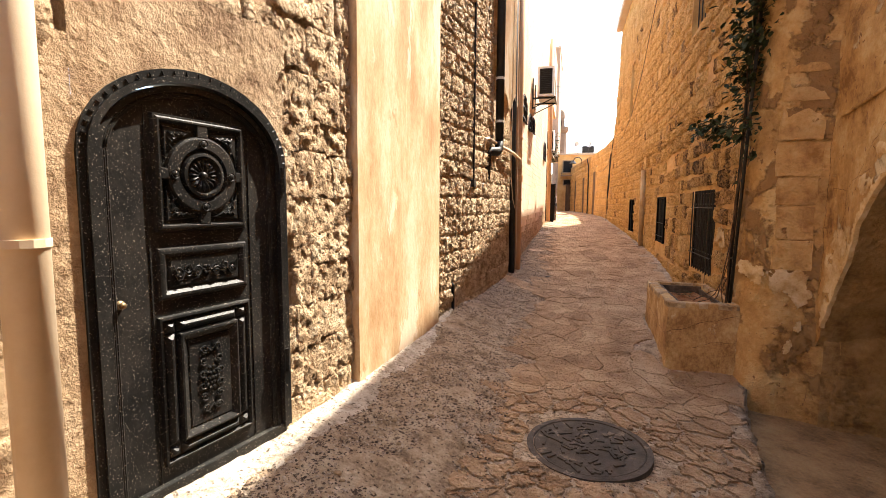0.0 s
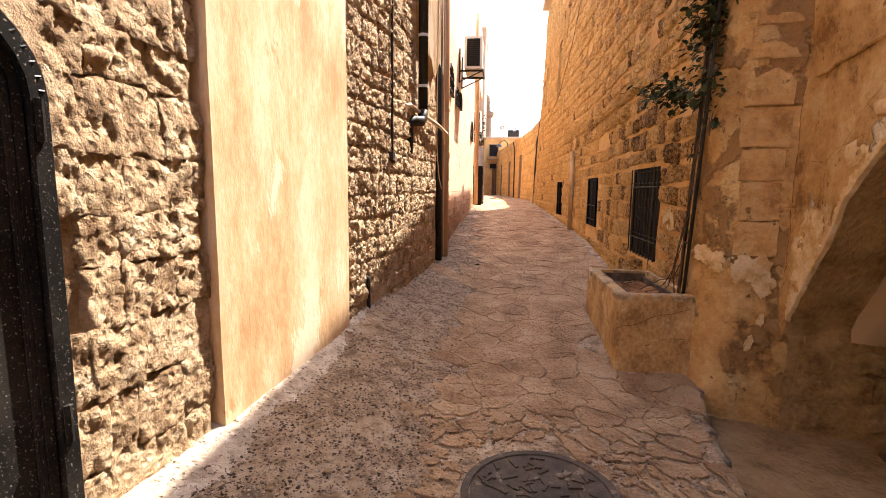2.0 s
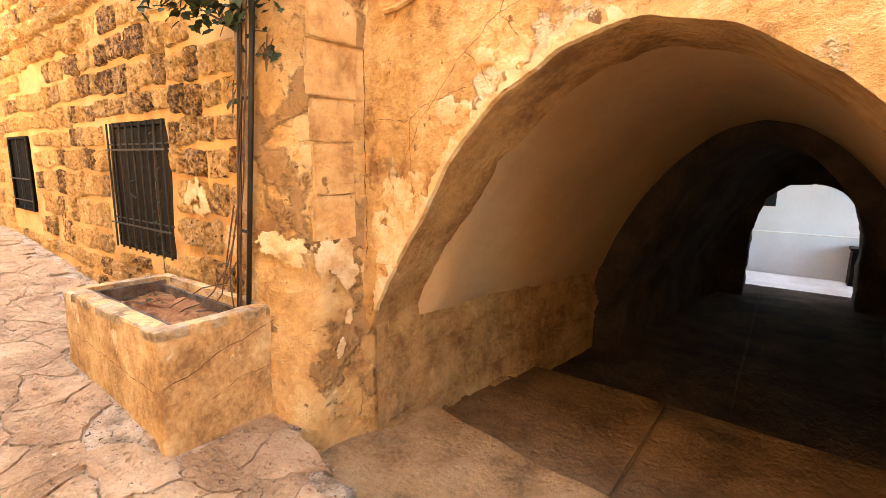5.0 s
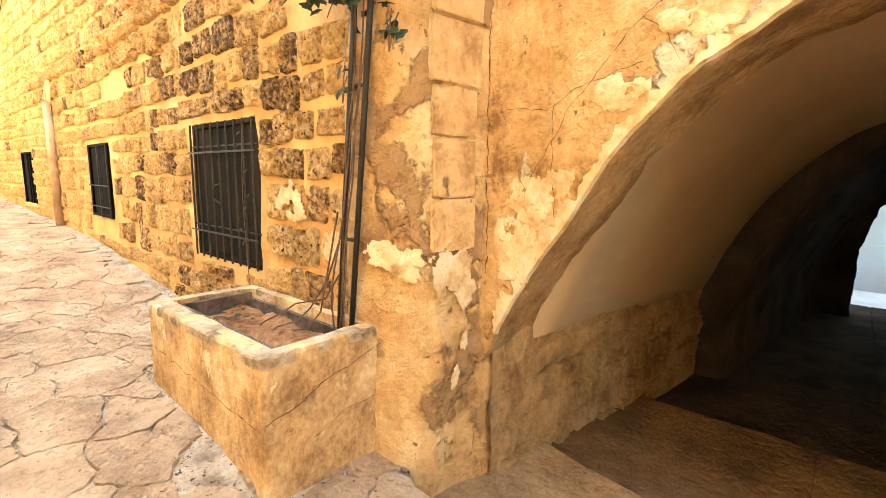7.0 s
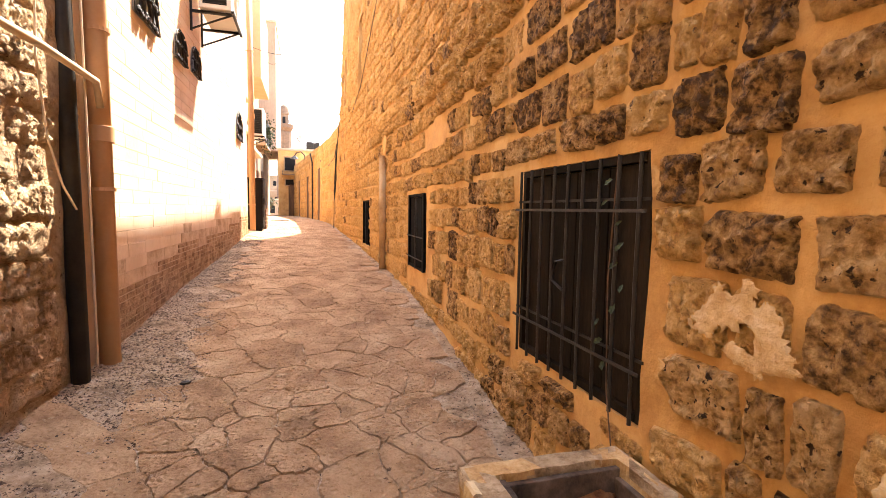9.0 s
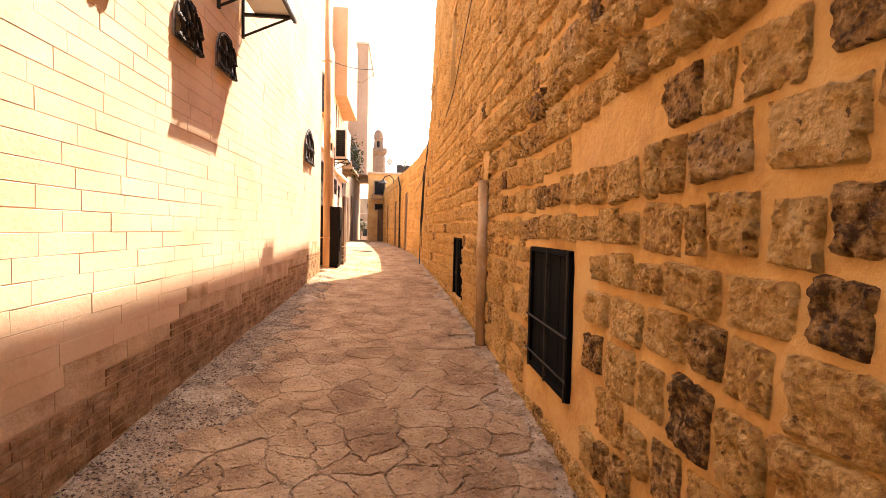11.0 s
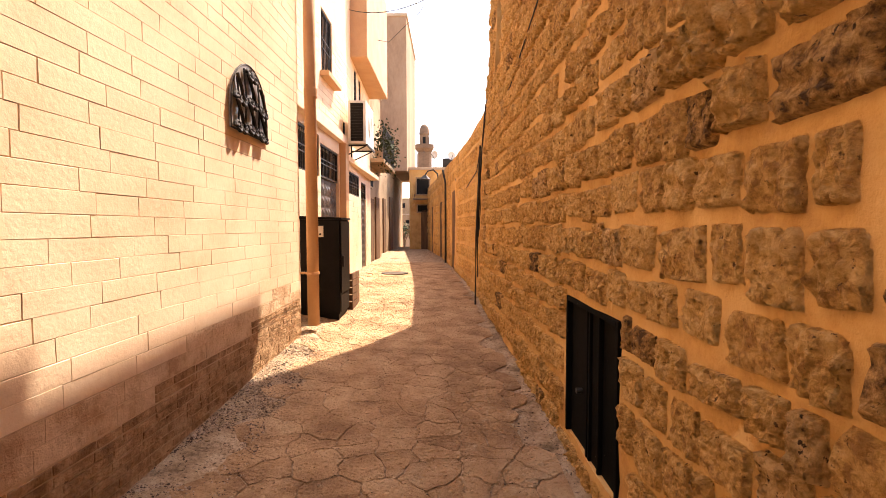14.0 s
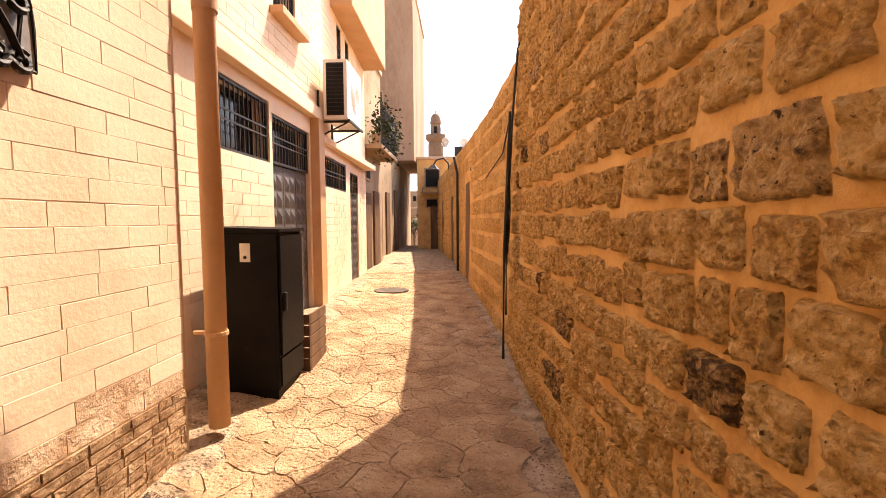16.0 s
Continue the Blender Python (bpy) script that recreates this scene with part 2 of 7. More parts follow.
# speckled ground strip, paler than the rest to carry the band of sunlight
M_SUNSTRIP = material("pale_sun_strip", [(0.34, 0.26, 0.185), (0.56, 0.46, 0.35), (0.70, 0.61, 0.49)], 8.0, 0.95, 1.0, 45, pits=1.0, flecks=((0.12, 0.08, 0.05), 44, 0.585))
M_HATCH = material("flat_black_paint", [(0.002, 0.002, 0.002), (0.005, 0.0045, 0.004)], 3.0, 0.9, 0.1, 40, flecks=((0.35, 0.32, 0.28), 48, 0.705))
M_GRAVEL = material("loose_gravel", [(0.07, 0.046, 0.03), (0.22, 0.15, 0.10), (0.50, 0.39, 0.29)], 20.0, 0.9, 0.3, 90, piece=0.7)
M_TAG = material("pale_plastic", [(0.55, 0.52, 0.46), (0.65, 0.62, 0.56)], 5.0, 0.5, 0.0, 40)

M_BLACK.node_tree.nodes["Principled BSDF"].inputs["Specular IOR Level"].default_value = 0.17
for m in (M_HATCH, M_RUST, M_DARK, M_CABINET):
    m.node_tree.nodes["Principled BSDF"].inputs["Specular IOR Level"].default_value = 0.08


# ---- building helpers ----
def part(name, bm, mat, parent=None, label="", smooth=False):
    me = bpy.data.meshes.new(name)
    bm.to_mesh(me)
    bm.free()
    me.materials.append(mat)
    if smooth:
        me.polygons.foreach_set("use_smooth", [True] * len(me.polygons))
    ob = new(name, me)
    if parent:
        ob.parent = parent
    if label:
        ob["label"] = label
    return ob


def thing(name, label, category, group="", kind="", at=None):
    ob = new(name)
    ob.empty_display_size = 0.1
    if at is not None:
        ob.matrix_world = at
    return tagged(ob, label, category, group, kind)


def box(bm, x0, x1, y0, y1, z0, z1, bevel=0.0):
    vs = [bm.verts.new((x, y, z)) for x in (x0, x1) for y in (y0, y1) for z in (z0, z1)]
    fs = [bm.faces.new([vs[i] for i in f]) for f in ((0, 1, 3, 2), (4, 6, 7, 5), (0, 4, 5, 1), (2, 3, 7, 6), (0, 2, 6, 4), (1, 5, 7, 3))]
    if bevel:
        edges = list({e for f in fs for e in f.edges})
        bmesh.ops.bevel(bm, geom=edges, offset=bevel, segments=2, affect="EDGES", profile=0.6)
    return vs


def B(x0, x1, y0, y1, z0, z1, bevel=0.0):
    bm = bmesh.new()
    box(bm, x0, x1, y0, y1, z0, z1, bevel)
    return bm


def tube(bm, pts, r, n=8, closed=False, r_end=None):
    """A round bar along a line of points."""
    pts = [Vector(p) for p in pts]
    rings = []
    count = len(pts)
    for i, p in enumerate(pts):
        a = pts[i - 1] if (i or closed) else p
        b = pts[(i + 1) % count] if (i < count - 1 or closed) else p
        d = (b - a).normalized()
        u = d.cross(Vector((0, 0, 1)))
        if u.length < 0.05:
            u = d.cross(Vector((1, 0, 0)))
        u.normalize()
        v = d.cross(u)
        rad = r if r_end is None else r + (r_end - r) * i / (count - 1)
        rings.append([bm.verts.new(p + rad * (math.cos(2 * math.pi * k / n) * u + math.sin(2 * math.pi * k / n) * v)) for k in range(n)])
    for i in range(count if closed else count - 1):
        a, b = rings[i], rings[(i + 1) % count]
        for k in range(n):
            bm.faces.new((a[k], a[(k + 1) % n], b[(k + 1) % n], b[k]))
    if not closed:
        bm.faces.new(rings[0][::-1])
        bm.faces.new(rings[-1])
    return bm


def T(pts, r, n=8, closed=False, r_end=None):
    return tube(bmesh.new(), pts, r, n, closed, r_end)


def lerp(table, v):
    """Straight-line reading of a table of (place, value)."""
    if v <= table[0][0]:
        return table[0][1]
    for (a, fa), (b, fb) in zip(table, table[1:]):
        if v <= b:
            return fa + (fb - fa) * (v - a) / (b - a)
    return table[-1][1]


def steps(a, b, size):
    n = max(1, round((b - a) / size))
    return [a + (b - a) * i / n for i in range(n + 1)]


def rough_wall(name, line, y0, y1, z0, z1, mat, holes=(), side=1, thick=0.45, size=0.15, relief=0.012, label="", base=None, top=None, kind="structure", lean=None):
    """A wall along y whose face lies at x = line(y) and whose body is thick metres behind it (side 1: towards +x).
    Openings (y0, y1, z0, z1) go through it; top(y): an uneven upper edge."""
    ys = sorted({*steps(y0, y1, size), *(h[0] for h in holes), *(h[1] for h in holes)})
    zs = sorted({*steps(z0, z1, size), *(h[2] for h in holes), *(h[3] for h in holes)})
    ys, zs = [[v for i, v in enumerate(l) if i == 0 or v - l[i - 1] > 1e-4] for l in (ys, zs)]
    bm = bmesh.new()
    keep = {}

    def vert(i, j, back):
        key = (i, j, back)
        if key not in keep:
            y, z = ys[i], zs[j]
            if top and j == len(zs) - 1:
                z = top(y)
            d = noise.fractal(Vector((y * 2.3, z * 2.3, 3.1)), 0.9, 2.0, 4) * relief if not back else 0
            keep[key] = bm.verts.new((line(y) + (lean(y, z) if lean else 0) + (side * thick if back else -side * d), y, z))
        return keep[key]

    def solid(i, j):
        if i < 0 or j < 0 or i >= len(ys) - 1 or j >= len(zs) - 1:
            return False
        y, z = (ys[i] + ys[i + 1]) / 2, (zs[j] + zs[j + 1]) / 2
        return not any(h[0] < y < h[1] and h[2] < z < h[3] for h in holes)

    for i in range(len(ys) - 1):
        for j in range(len(zs) - 1):
            if not solid(i, j):
                continue
            q = ((i, j), (i + 1, j), (i + 1, j + 1), (i, j + 1))
            f = [vert(*p, 0) for p in q]
            b = [vert(*p, 1) for p in q]
            bm.faces.new(f[::-1] if side > 0 else f)
            bm.faces.new(b if side > 0 else b[::-1])
            for k, (di, dj) in enumerate(((0, -1), (1, 0), (0, 1), (-1, 0))):
                if not solid(i + di, j + dj):
                    k2 = (k + 1) % 4
                    bm.faces.new((f[k], f[k2], b[k2], b[k]))
    bmesh.ops.recalc_face_normals(bm, faces=bm.faces)
    ob = part(name, bm, mat, None, label)
    return tagged(ob, label, "wall", kind=kind)


def stone_mesh(seed, n=5, m=4, edge=0.06, rough=0.12, jag=0.05, corner=0.16):
    """A dressed or worn stone of size 1 x 1 x 1: y and z across, x the way that it stands out."""
    bm = bmesh.new()
    us = [0, edge] + [edge + (1 - 2 * edge) * k / (n - 2) for k in range(1, n - 2)] + [1 - edge, 1]
    vs = [0, edge] + [edge + (1 - 2 * edge) * k / (m - 2) for k in range(1, m - 2)] + [1 - edge, 1]
    grid = []
    off = Vector((seed * 3.7, seed * 1.3, seed * 2.1))
    for i, u in enumerate(us):
        row = []
        for j, v in enumerate(vs):
            rim = i in (0, len(us) - 1) or j in (0, len(vs) - 1)
            a = noise.noise_vector(Vector((u * 2.2, v * 2.2, 0)) + off) + 0.5 * noise.noise_vector(Vector((u * 5.5, v * 5.5, 3)) + off)
            h = -0.5 if rim else 0.9 + rough * 5 * noise.fractal(Vector((u * 3.1, v * 3.1, 9)) + off, 0.7, 2.1, 4)
            uu, vv = u - 0.5 + jag * a.x * (1.2 if rim else 1), v - 0.5 + jag * a.y * (1.2 if rim else 1)
            k = 1 - corner * (abs(2 * u - 1) * abs(2 * v - 1)) ** 3
            row.append(bm.verts.new((h, uu * k, vv * k)))
        grid.append(row)
    for i in range(len(us) - 1):
        for j in range(len(vs) - 1):
            bm.faces.new((grid[i][j], grid[i + 1][j], grid[i + 1][j + 1], grid[i][j + 1]))
    return bm


def eroded_mesh(seed, n=17, m=15, jag=0.12, depth=0.5):
    """A soft stone eaten into hollows by the weather, of size 1 x 1 x 1."""
    bm = bmesh.new()
    off = Vector((seed * 3.7, seed * 1.3, seed * 2.1))
    grid = []
    for i in range(n + 1):
        row = []
        for j in range(m + 1):
            u, v = i / n, j / m
            rim = i in (0, n) or j in (0, m)
            a = noise.noise_vector(Vector((u * 2.2, v * 2.2, 0)) + off)
            cells_at = noise.voronoi(Vector((u * 4.4, v * 4.4, 0)) + off)[0][0]
            h = 0.95 + 0.36 * noise.fractal(Vector((u * 3.0, v * 3.0, 9)) + off, 0.7, 2.1, 5) - depth * max(0.0, 0.42 - cells_at) * 2.0
            edge = min(u, 1 - u, v, 1 - v)
            h *= min(1.0, 0.62 + edge * 5)
            row.append(bm.verts.new((-0.5 if rim else h, u - 0.5 + jag * a.x, v - 0.5 + jag * a.y)))
        grid.append(row)
    for i in range(n):
        for j in range(m):
            bm.faces.new((grid[i][j], grid[i + 1][j], grid[i + 1][j + 1], grid[i][j + 1]))
    return bm


def crag_mesh(seed, n=17, m=13, edge=0.10):
    """A rough hewn face that dives under the mortar along an uneven line, of size 1 x 1 x 1."""
    bm = bmesh.new()
    off = Vector((seed * 3.7, seed * 1.3, seed * 2.1))
    grid = []
    for i in range(n + 1):
        row = []
        for j in range(m + 1):
            u, v = i / n, j / m
            p = Vector((u * 2.0, v * 1.6, 0)) + off
            a = noise.noise_vector(p * 1.3)
            e = min(u, 1 - u, (v if v < 0.5 else 1 - v) * 0.9) + 0.06 * noise.noise(p * 2.7) + 0.04 * noise.noise(p * 7.1)
            e -= 0.05 * (abs(2 * u - 1) * abs(2 * v - 1)) ** 3
            k = min(1.0, max(0.0, e / edge))
            h = -0.7 + 1.5 * k * k * (3 - 2 * k) + 0.55 * noise.fractal(p * 2.2 + Vector((0, 0, 9)), 0.6, 2.2, 5)
            h += 0.45 * max(0.0, noise.noise(p * 4.3 + Vector((5, 0, 0)))) - 0.4 * max(0.0, noise.noise(p * 1.1 + Vector((0, 7, 0))) - 0.1)
            if i in (0, n) or j in (0, m):
                h = -0.9
            row.append(bm.verts.new((h, u - 0.5 + 0.02 * a.x, v - 0.5 + 0.02 * a.y)))
        grid.append(row)
    for i in range(n):
        for j in range(m):
            bm.faces.new((grid[i][j], grid[i + 1][j], grid[i + 1][j + 1], grid[i][j + 1]))
    return bm


def crack(parent, points, place, width=0.005, seed=0, mat=None):
    """A thin jagged crack along points (a, b) on the surface that place(a, b, lift) gives."""
    bm = bmesh.new()
    rows = []
    total = 0
    for (a0, b0), (a1, b1) in zip(points, points[1:]):
        d = math.hypot(a1 - a0, b1 - b0)
        na, nb = -(b1 - b0) / d, (a1 - a0) / d
        count = max(2, int(d / 0.02))
        for k in range(count + 1):
            f = k / count
            o = 0.012 * noise.fractal(Vector((total * 14 + f * d * 14, seed * 3.3, 0)), 0.7, 2.2, 4)
            w = width * max(0.08, 0.55 + 0.9 * noise.noise(Vector((total * 20 + f * d * 20, seed, 5))))
            a, b = a0 + (a1 - a0) * f + na * o, b0 + (b1 - b0) * f + nb * o
            rows.append([bm.verts.new(place(a + na * s * w, b + nb * s * w, 0.003)) for s in (-0.5, 0.5)])
        total += d
    for p, q in zip(rows, rows[1:]):
        bm.faces.new((p[0], q[0], q[1], p[1]))
    return part("crack", bm, mat or M_CRACK, parent)


def stone_set(name, seeds, mat, maker=stone_mesh, **shape):
    out = []
    for s in seeds:
        bm = maker(s, **shape)
        me = bpy.data.meshes.new(name)
        bm.to_mesh(me)
        bm.free()
        me.materials.append(mat)
        me.polygons.foreach_set("use_smooth", [True] * len(me.polygons))
        out.append(me)
    return out


class Rest:
    """Pieces past the counted ones, gathered into one mesh."""

    def __init__(self):
        self.v, self.f = [], []

    def add(self, me, m):
        o = len(self.v)
        self.v += [m @ v.co for v in me.vertices]
        self.f += [[o + i for i in p.vertices] for p in me.polygons]

    def done(self, name, mat, parent, label="", smooth=True):
        if not self.v:
            return
        me = bpy.data.meshes.new(name)
        me.from_pydata(self.v, [], self.f)
        me.materials.append(mat)
        me.polygons.foreach_set("use_smooth", [smooth] * len(me.polygons))
        ob = new(name, me)
        ob.parent = parent
        tagged(ob, label, kind="stuff")


# ---- plan ----
LEFT = [(-4.0, -2.6), (0.4, -1.76), (1.2, -1.62), (2.15, -1.42), (2.79, -1.375), (4.4, -1.28), (5.4, -1.10), (6.6, -1.02), (7.9, -0.92), (9.0, -0.93), (12.0, -0.92), (16.0, -0.86)]
RIGHT = [(4.5, 1.47), (5.6, 1.49), (6.6, 1.50), (9.5, 1.61), (11.4, 1.57), (14.0, 1.51), (17.0, 1.34), (18.2, 1.26), (22.0, 0.95), (26.2, 0.61), (33.5, -0.22), (38.0, -0.9)]
HEIGHT = [(-20, 0.0), (0, 0.0), (2.5, 0.03), (4.2, 0.06), (5.2, 0.16), (6.5, 0.26), (7.5, 0.33), (8.8, 0.41), (10, 0.50), (13.3, 0.64), (15, 0.74), (16.5, 0.80), (18, 0.92), (20, 1.0), (25, 1.02), (36, 1.0), (60, -1.5), (300, -6)]
BANK = [(-20, 0.25), (5.0, 0.25), (7.0, 0.08), (9, 0.06), (13, 0.05), (16.3, 0.14), (18, 0.08), (24, 0.0)]
ROOF = 7.5


def left_x(y):
    return lerp(LEFT, y)


def right_x(y):
    return lerp(RIGHT, y)


def right_lean(y, z):
    """The stone wall leans back a little towards its far end."""
    return lerp([(13, 0.0), (17.5, 0.035), (18.2, 0.04), (21, 0.02), (25, 0.0)], y) * (z - 1.0)


def street_edge(y):
    return lerp([(1.0, 0.95), (2.4, 1.08), (3.44, 1.26), (3.93, 1.36), (4.4, 1.52)], y)


def ground_z(x, y):
    z = lerp(HEIGHT, y)
    s = min(1.0, max(0.0, (-x - 0.25) / 1.1))
    z += lerp(BANK, y) * s * s * (3 - 2 * s)
    if y < 4.6 and x > 0.3:
        z -= 0.09 * min(1.0, (x - 0.3) / 0.8) * min(1.0, (4.9 - y) / 0.5)
    return z


def flag_left(y):
    return lerp([(0, -0.55), (3, -0.5), (5, -0.45), (7, -0.42), (9, -0.45), (12, -0.55), (15, -0.62), (17, -0.75), (24, -1.2)], y) + 0.12 * noise.noise(Vector((0, y * 1.3, 0)))


def flag_right(y):
    if y < 4.55:
        return street_edge(y) - 0.03
    if y < 5.75:
        return 0.842
    return right_x(y) - 0.10


# ---- ground ----
def build_ground():
    xs = [-300, -80, -25, -10, -5, -3] + steps(-2.4, 1.75, 0.055) + [1.9, 2.2, 3, 5, 8, 12, 14, 30, 80, 300]
    ys = [-300, -80, -25, -10, -5, -3] + steps(-1.0, 19.0, 0.075) + steps(19.4, 40, 0.5) + [45, 60, 90, 150, 300]
    bm = bmesh.new()
    rows = []
    for y in ys:
        row = []
        for x in xs:
            z = ground_z(x, y)
            if -3 < x < 2 and -1.5 < y < 20:
                z += 0.012 * noise.fractal(Vector((x * 3, y * 3, 0)), 0.8, 2, 4)
                if x < left_x(y) + 0.75:
                    z += 0.007 * noise.noise(Vector((x * 14, y * 14, 5)))
            if flag_left(y) + 0.03 < x < flag_right(y) + 0.02 and -0.8 < y < 24:
                z -= 0.006 if y < 3.9 else 0.010
            if y < 4.45 and x > street_edge(y) and y > 0.6:
                z = -0.95
            row.append(bm.verts.new((x, y, z)))
        rows.append(row)
    for a, b in zip(rows, rows[1:]):
        for i in range(len(xs) - 1):
            bm.faces.new((a[i], a[i + 1], b[i + 1], b[i]))
    return tagged(part("ground", bm, M_GROUND, None, smooth=True), "rough tan concrete alley ground, dusty and pebbled along the wall", "ground", kind="structure")


ground = build_ground()

# ---- right side: the tall stone building ----
WIN = [(5.62, 6.60, 0.72, 1.66), (9.02, 9.82, 0.80, 1.63), (12.92, 13.76, 0.78, 1.62)]
SLITS = [(6.55, 7.45, 3.75, 5.2), (14.1, 14.75, 3.95, 5.4), (16.9, 17.45, 4.15, 5.4)]
wall_right = rough_wall("wall_right", right_x, 4.62, 18.2, -0.4, ROOF, M_MORTAR, [*WIN, *SLITS], 1, 0.5, 0.16, 0.02, "tall old wall of coursed limestone blocks in ochre mortar", lean=right_lean)


def low_top(y):
    return lerp([(18.2, 3.9), (20, 3.75), (22, 3.75), (26, 3.85), (38, 3.9)], y) + 0.05 * noise.noise(Vector((y * 2, 0, 0)))


FAR_DOORS = [(22.3, 23.1, 0.9, 2.95), (26.6, 27.4, 0.9, 2.9), (30.2, 31.0, 0.9, 2.9)]
wall_right_low = rough_wall("wall_right_low", right_x, 18.2, 34.0, 0.2, 3.95, M_MORTAR, FAR_DOORS, 1, 0.45, 0.3, 0.02, "lower ochre stone garden wall that curves along the alley", top=low_top, lean=right_lean)
roof_right = tagged(part("roof_right", B(1.3, 12, -8, 18.2, ROOF, ROOF + 0.25), M_ROOF), "flat roof of the tall stone building", "roof", kind="structure")
parapet_right = tagged(part("parapet_right", B(1.32, 1.72, 15.66, 16.08, ROOF + 0.25, ROOF + 0.50, 0.02), M_MORTAR), "low ochre block on the roof edge", "parapet", kind="structure")
gable_right = tagged(part("gable_right", B(1.9, 12, 17.8, 18.18, -0.2, ROOF), M_MORTAR), "end wall of the tall stone building in ochre mortar", "wall", kind="structure")
back_right = tagged(part("back_right", B(11.5, 12, 4.5, 17.8, -1, ROOF), M_MORTAR), "back wall of the tall stone building", "wall", kind="structure")

# ---- the arch and its passage ----
CY = 2.8


def arch_face_x(y):
    return lerp([(-8, 1.8), (1.0, 1.77), (2.8, 1.77), (3.4, 1.79), (4.2, 1.87), (4.5, 1.88)], y)


def arch_skin(y, z):
    """The uneven face of the arch wall."""
    return arch_face_x(y) - 0.035 * noise.fractal(Vector((y * 1.6, z * 1.6, 7)), 0.8, 2, 5)


def arch_z(d, table):
    chip = 0.012 * noise.fractal(Vector((d * 5.0, 2.0, 7.0)), 0.6, 2.2, 4) if table is OUTER else 0.0
    return chip + sum(lerp(table, abs(d + k * 0.05)) * w for k, w in ((-2, 1), (-1, 2), (0, 2), (1, 2), (2, 1))) / 8


OUTER = [(0, 1.91), (0.28, 1.84), (0.57, 1.66), (0.79, 1.43), (1.02, 1.09), (1.27, 0.74), (1.38, 0.52), (1.44, 0.30)]
INNER = [(0, 1.99), (0.3, 1.92), (0.55, 1.75), (0.78, 1.52), (0.98, 1.25), (1.14, 0.98), (1.26, 0.72), (1.34, 0.48), (1.40, 0.30)]


def arch_profile(table, zfoot):
    ds = [1.0 * d for d, _ in table]
    half = [(d, arch_z(d, table)) for d in sorted({*ds, *steps(0, ds[-1], 0.035)})]
    left = [(d, arch_z(-d, table)) for d, _ in half]
    pts = [(CY - half[-1][0], zfoot)] + [(CY - d, z) for d, z in left[::-1]] + [(CY + d, z) for d, z in half[1:]] + [(CY + half[-1][0], zfoot)]
    return pts


def build_arch_wall():
    """The street face round the arch; the opening is its lower edge."""
    bm = bmesh.new()
    prof = arch_profile(OUTER, -0.5)
    ys = [-8, -5, -3, -1.5, 0, 0.6, 1.0] + [p[0] for p in prof[1:-1]] + [4.30, 4.42]
    zs_n = 40
    rows = []
    for y in ys:
        inside = prof[0][0] <= y <= prof[-1][0]
        lo = arch_z(y - CY, OUTER) if inside else -0.6
        row = []
        for k in range(zs_n + 1):
            z = lo + (ROOF - lo) * (k / zs_n) ** 1.6
            row.append(bm.verts.new((arch_skin(y, z), y, z)))
        rows.append(row)
    for a, b in zip(rows, rows[1:]):
        for k in range(zs_n):
            bm.faces.new((a[k], a[k + 1], b[k + 1], b[k]))
    # the two jambs below the springing
    for y0, y1 in ((prof[0][0], 1.0), (prof[-1][0], 4.42)):
        za, zb = arch_z(1.44, OUTER), -0.6
        a = [bm.verts.new((arch_face_x(y) - 0.002, y, z)) for y, z in ((y0, za), (y1, za), (y1, zb), (y0, zb))]
        bm.faces.new(a)
    bmesh.ops.recalc_face_normals(bm, faces=bm.faces)
    return tagged(part("wall_arch", bm, M_ARCH, None, smooth=True), "peeling ochre plaster wall over a broad vaulted passage", "wall", kind="structure")


wall_arch = build_arch_wall()


EXIT = [(0, 1.22), (0.32, 1.17), (0.53, 1.01), (0.67, 0.77), (0.73, 0.45), (0.74, 0.1)]


def resample(prof, n):
    lens = [0]
    for a, b in zip(prof, prof[1:]):
        lens.append(lens[-1] + math.dist(a, b))
    out = []
    for i in range(n + 1):
        t = lens[-1] * i / n
        j = next(q for q in range(1, len(lens)) if lens[q] >= t - 1e-9)
        f = (t - lens[j - 1]) / (lens[j] - lens[j - 1])
        out.append((prof[j - 1][0] + f * (prof[j][0] - prof[j - 1][0]), prof[j - 1][1] + f * (prof[j][1] - prof[j - 1][1])))
    return out


def build_tunnel(name, stations, mat, foot, label, relief=0.012):
    """A stretch of the passage: (x, profile table, shift along y, shift along z) from street to lane."""
    bm = bmesh.new()
    n = 130
    rings = []
    for x, table, dy, dz in stations:
        ring = []
        for y, z in resample(arch_profile(table, foot), n):
            first = x < 1.75
            xx = arch_skin(y, z) - 0.001 if first else x
            w = 0.0 if first else relief * noise.fractal(Vector((x * 2.5, y * 4, z * 4)), 0.8, 2, 4)
            ring.append(bm.verts.new((xx, y + dy + w, z + dz + w)))
        rings.append(ring)
    for a, b in zip(rings, rings[1:]):
        for i in range(n):
            bm.faces.new((a[i], b[i], b[i + 1], a[i + 1]))
    return tagged(part(name, bm, mat, None, smooth=True), label, "ceiling", kind="structure")


build_tunnel("ceiling_reveal", [(1.70, OUTER, 0, 0)] + [(x, OUTER, 0, 0) for x in steps(1.95, 2.30, 0.06)], M_INTRADOS, -1.0, "rough stained stone reveal of the arch", 0.018)
COLLAR = [(d * 1.08, z + 0.16) for d, z in OUTER]
vault = build_tunnel("ceiling", [(2.27, COLLAR, 0, 0), (2.31, INNER, 0, 0.0), (2.6, INNER, 0, 0), (3.2, INNER, -0.04, -0.04), (4.0, INNER, -0.12, -0.08), (5.2, INNER, -0.25, -0.14)], M_VAULT, 0.28, "smooth plastered barrel vault of the dark passage", 0.006)
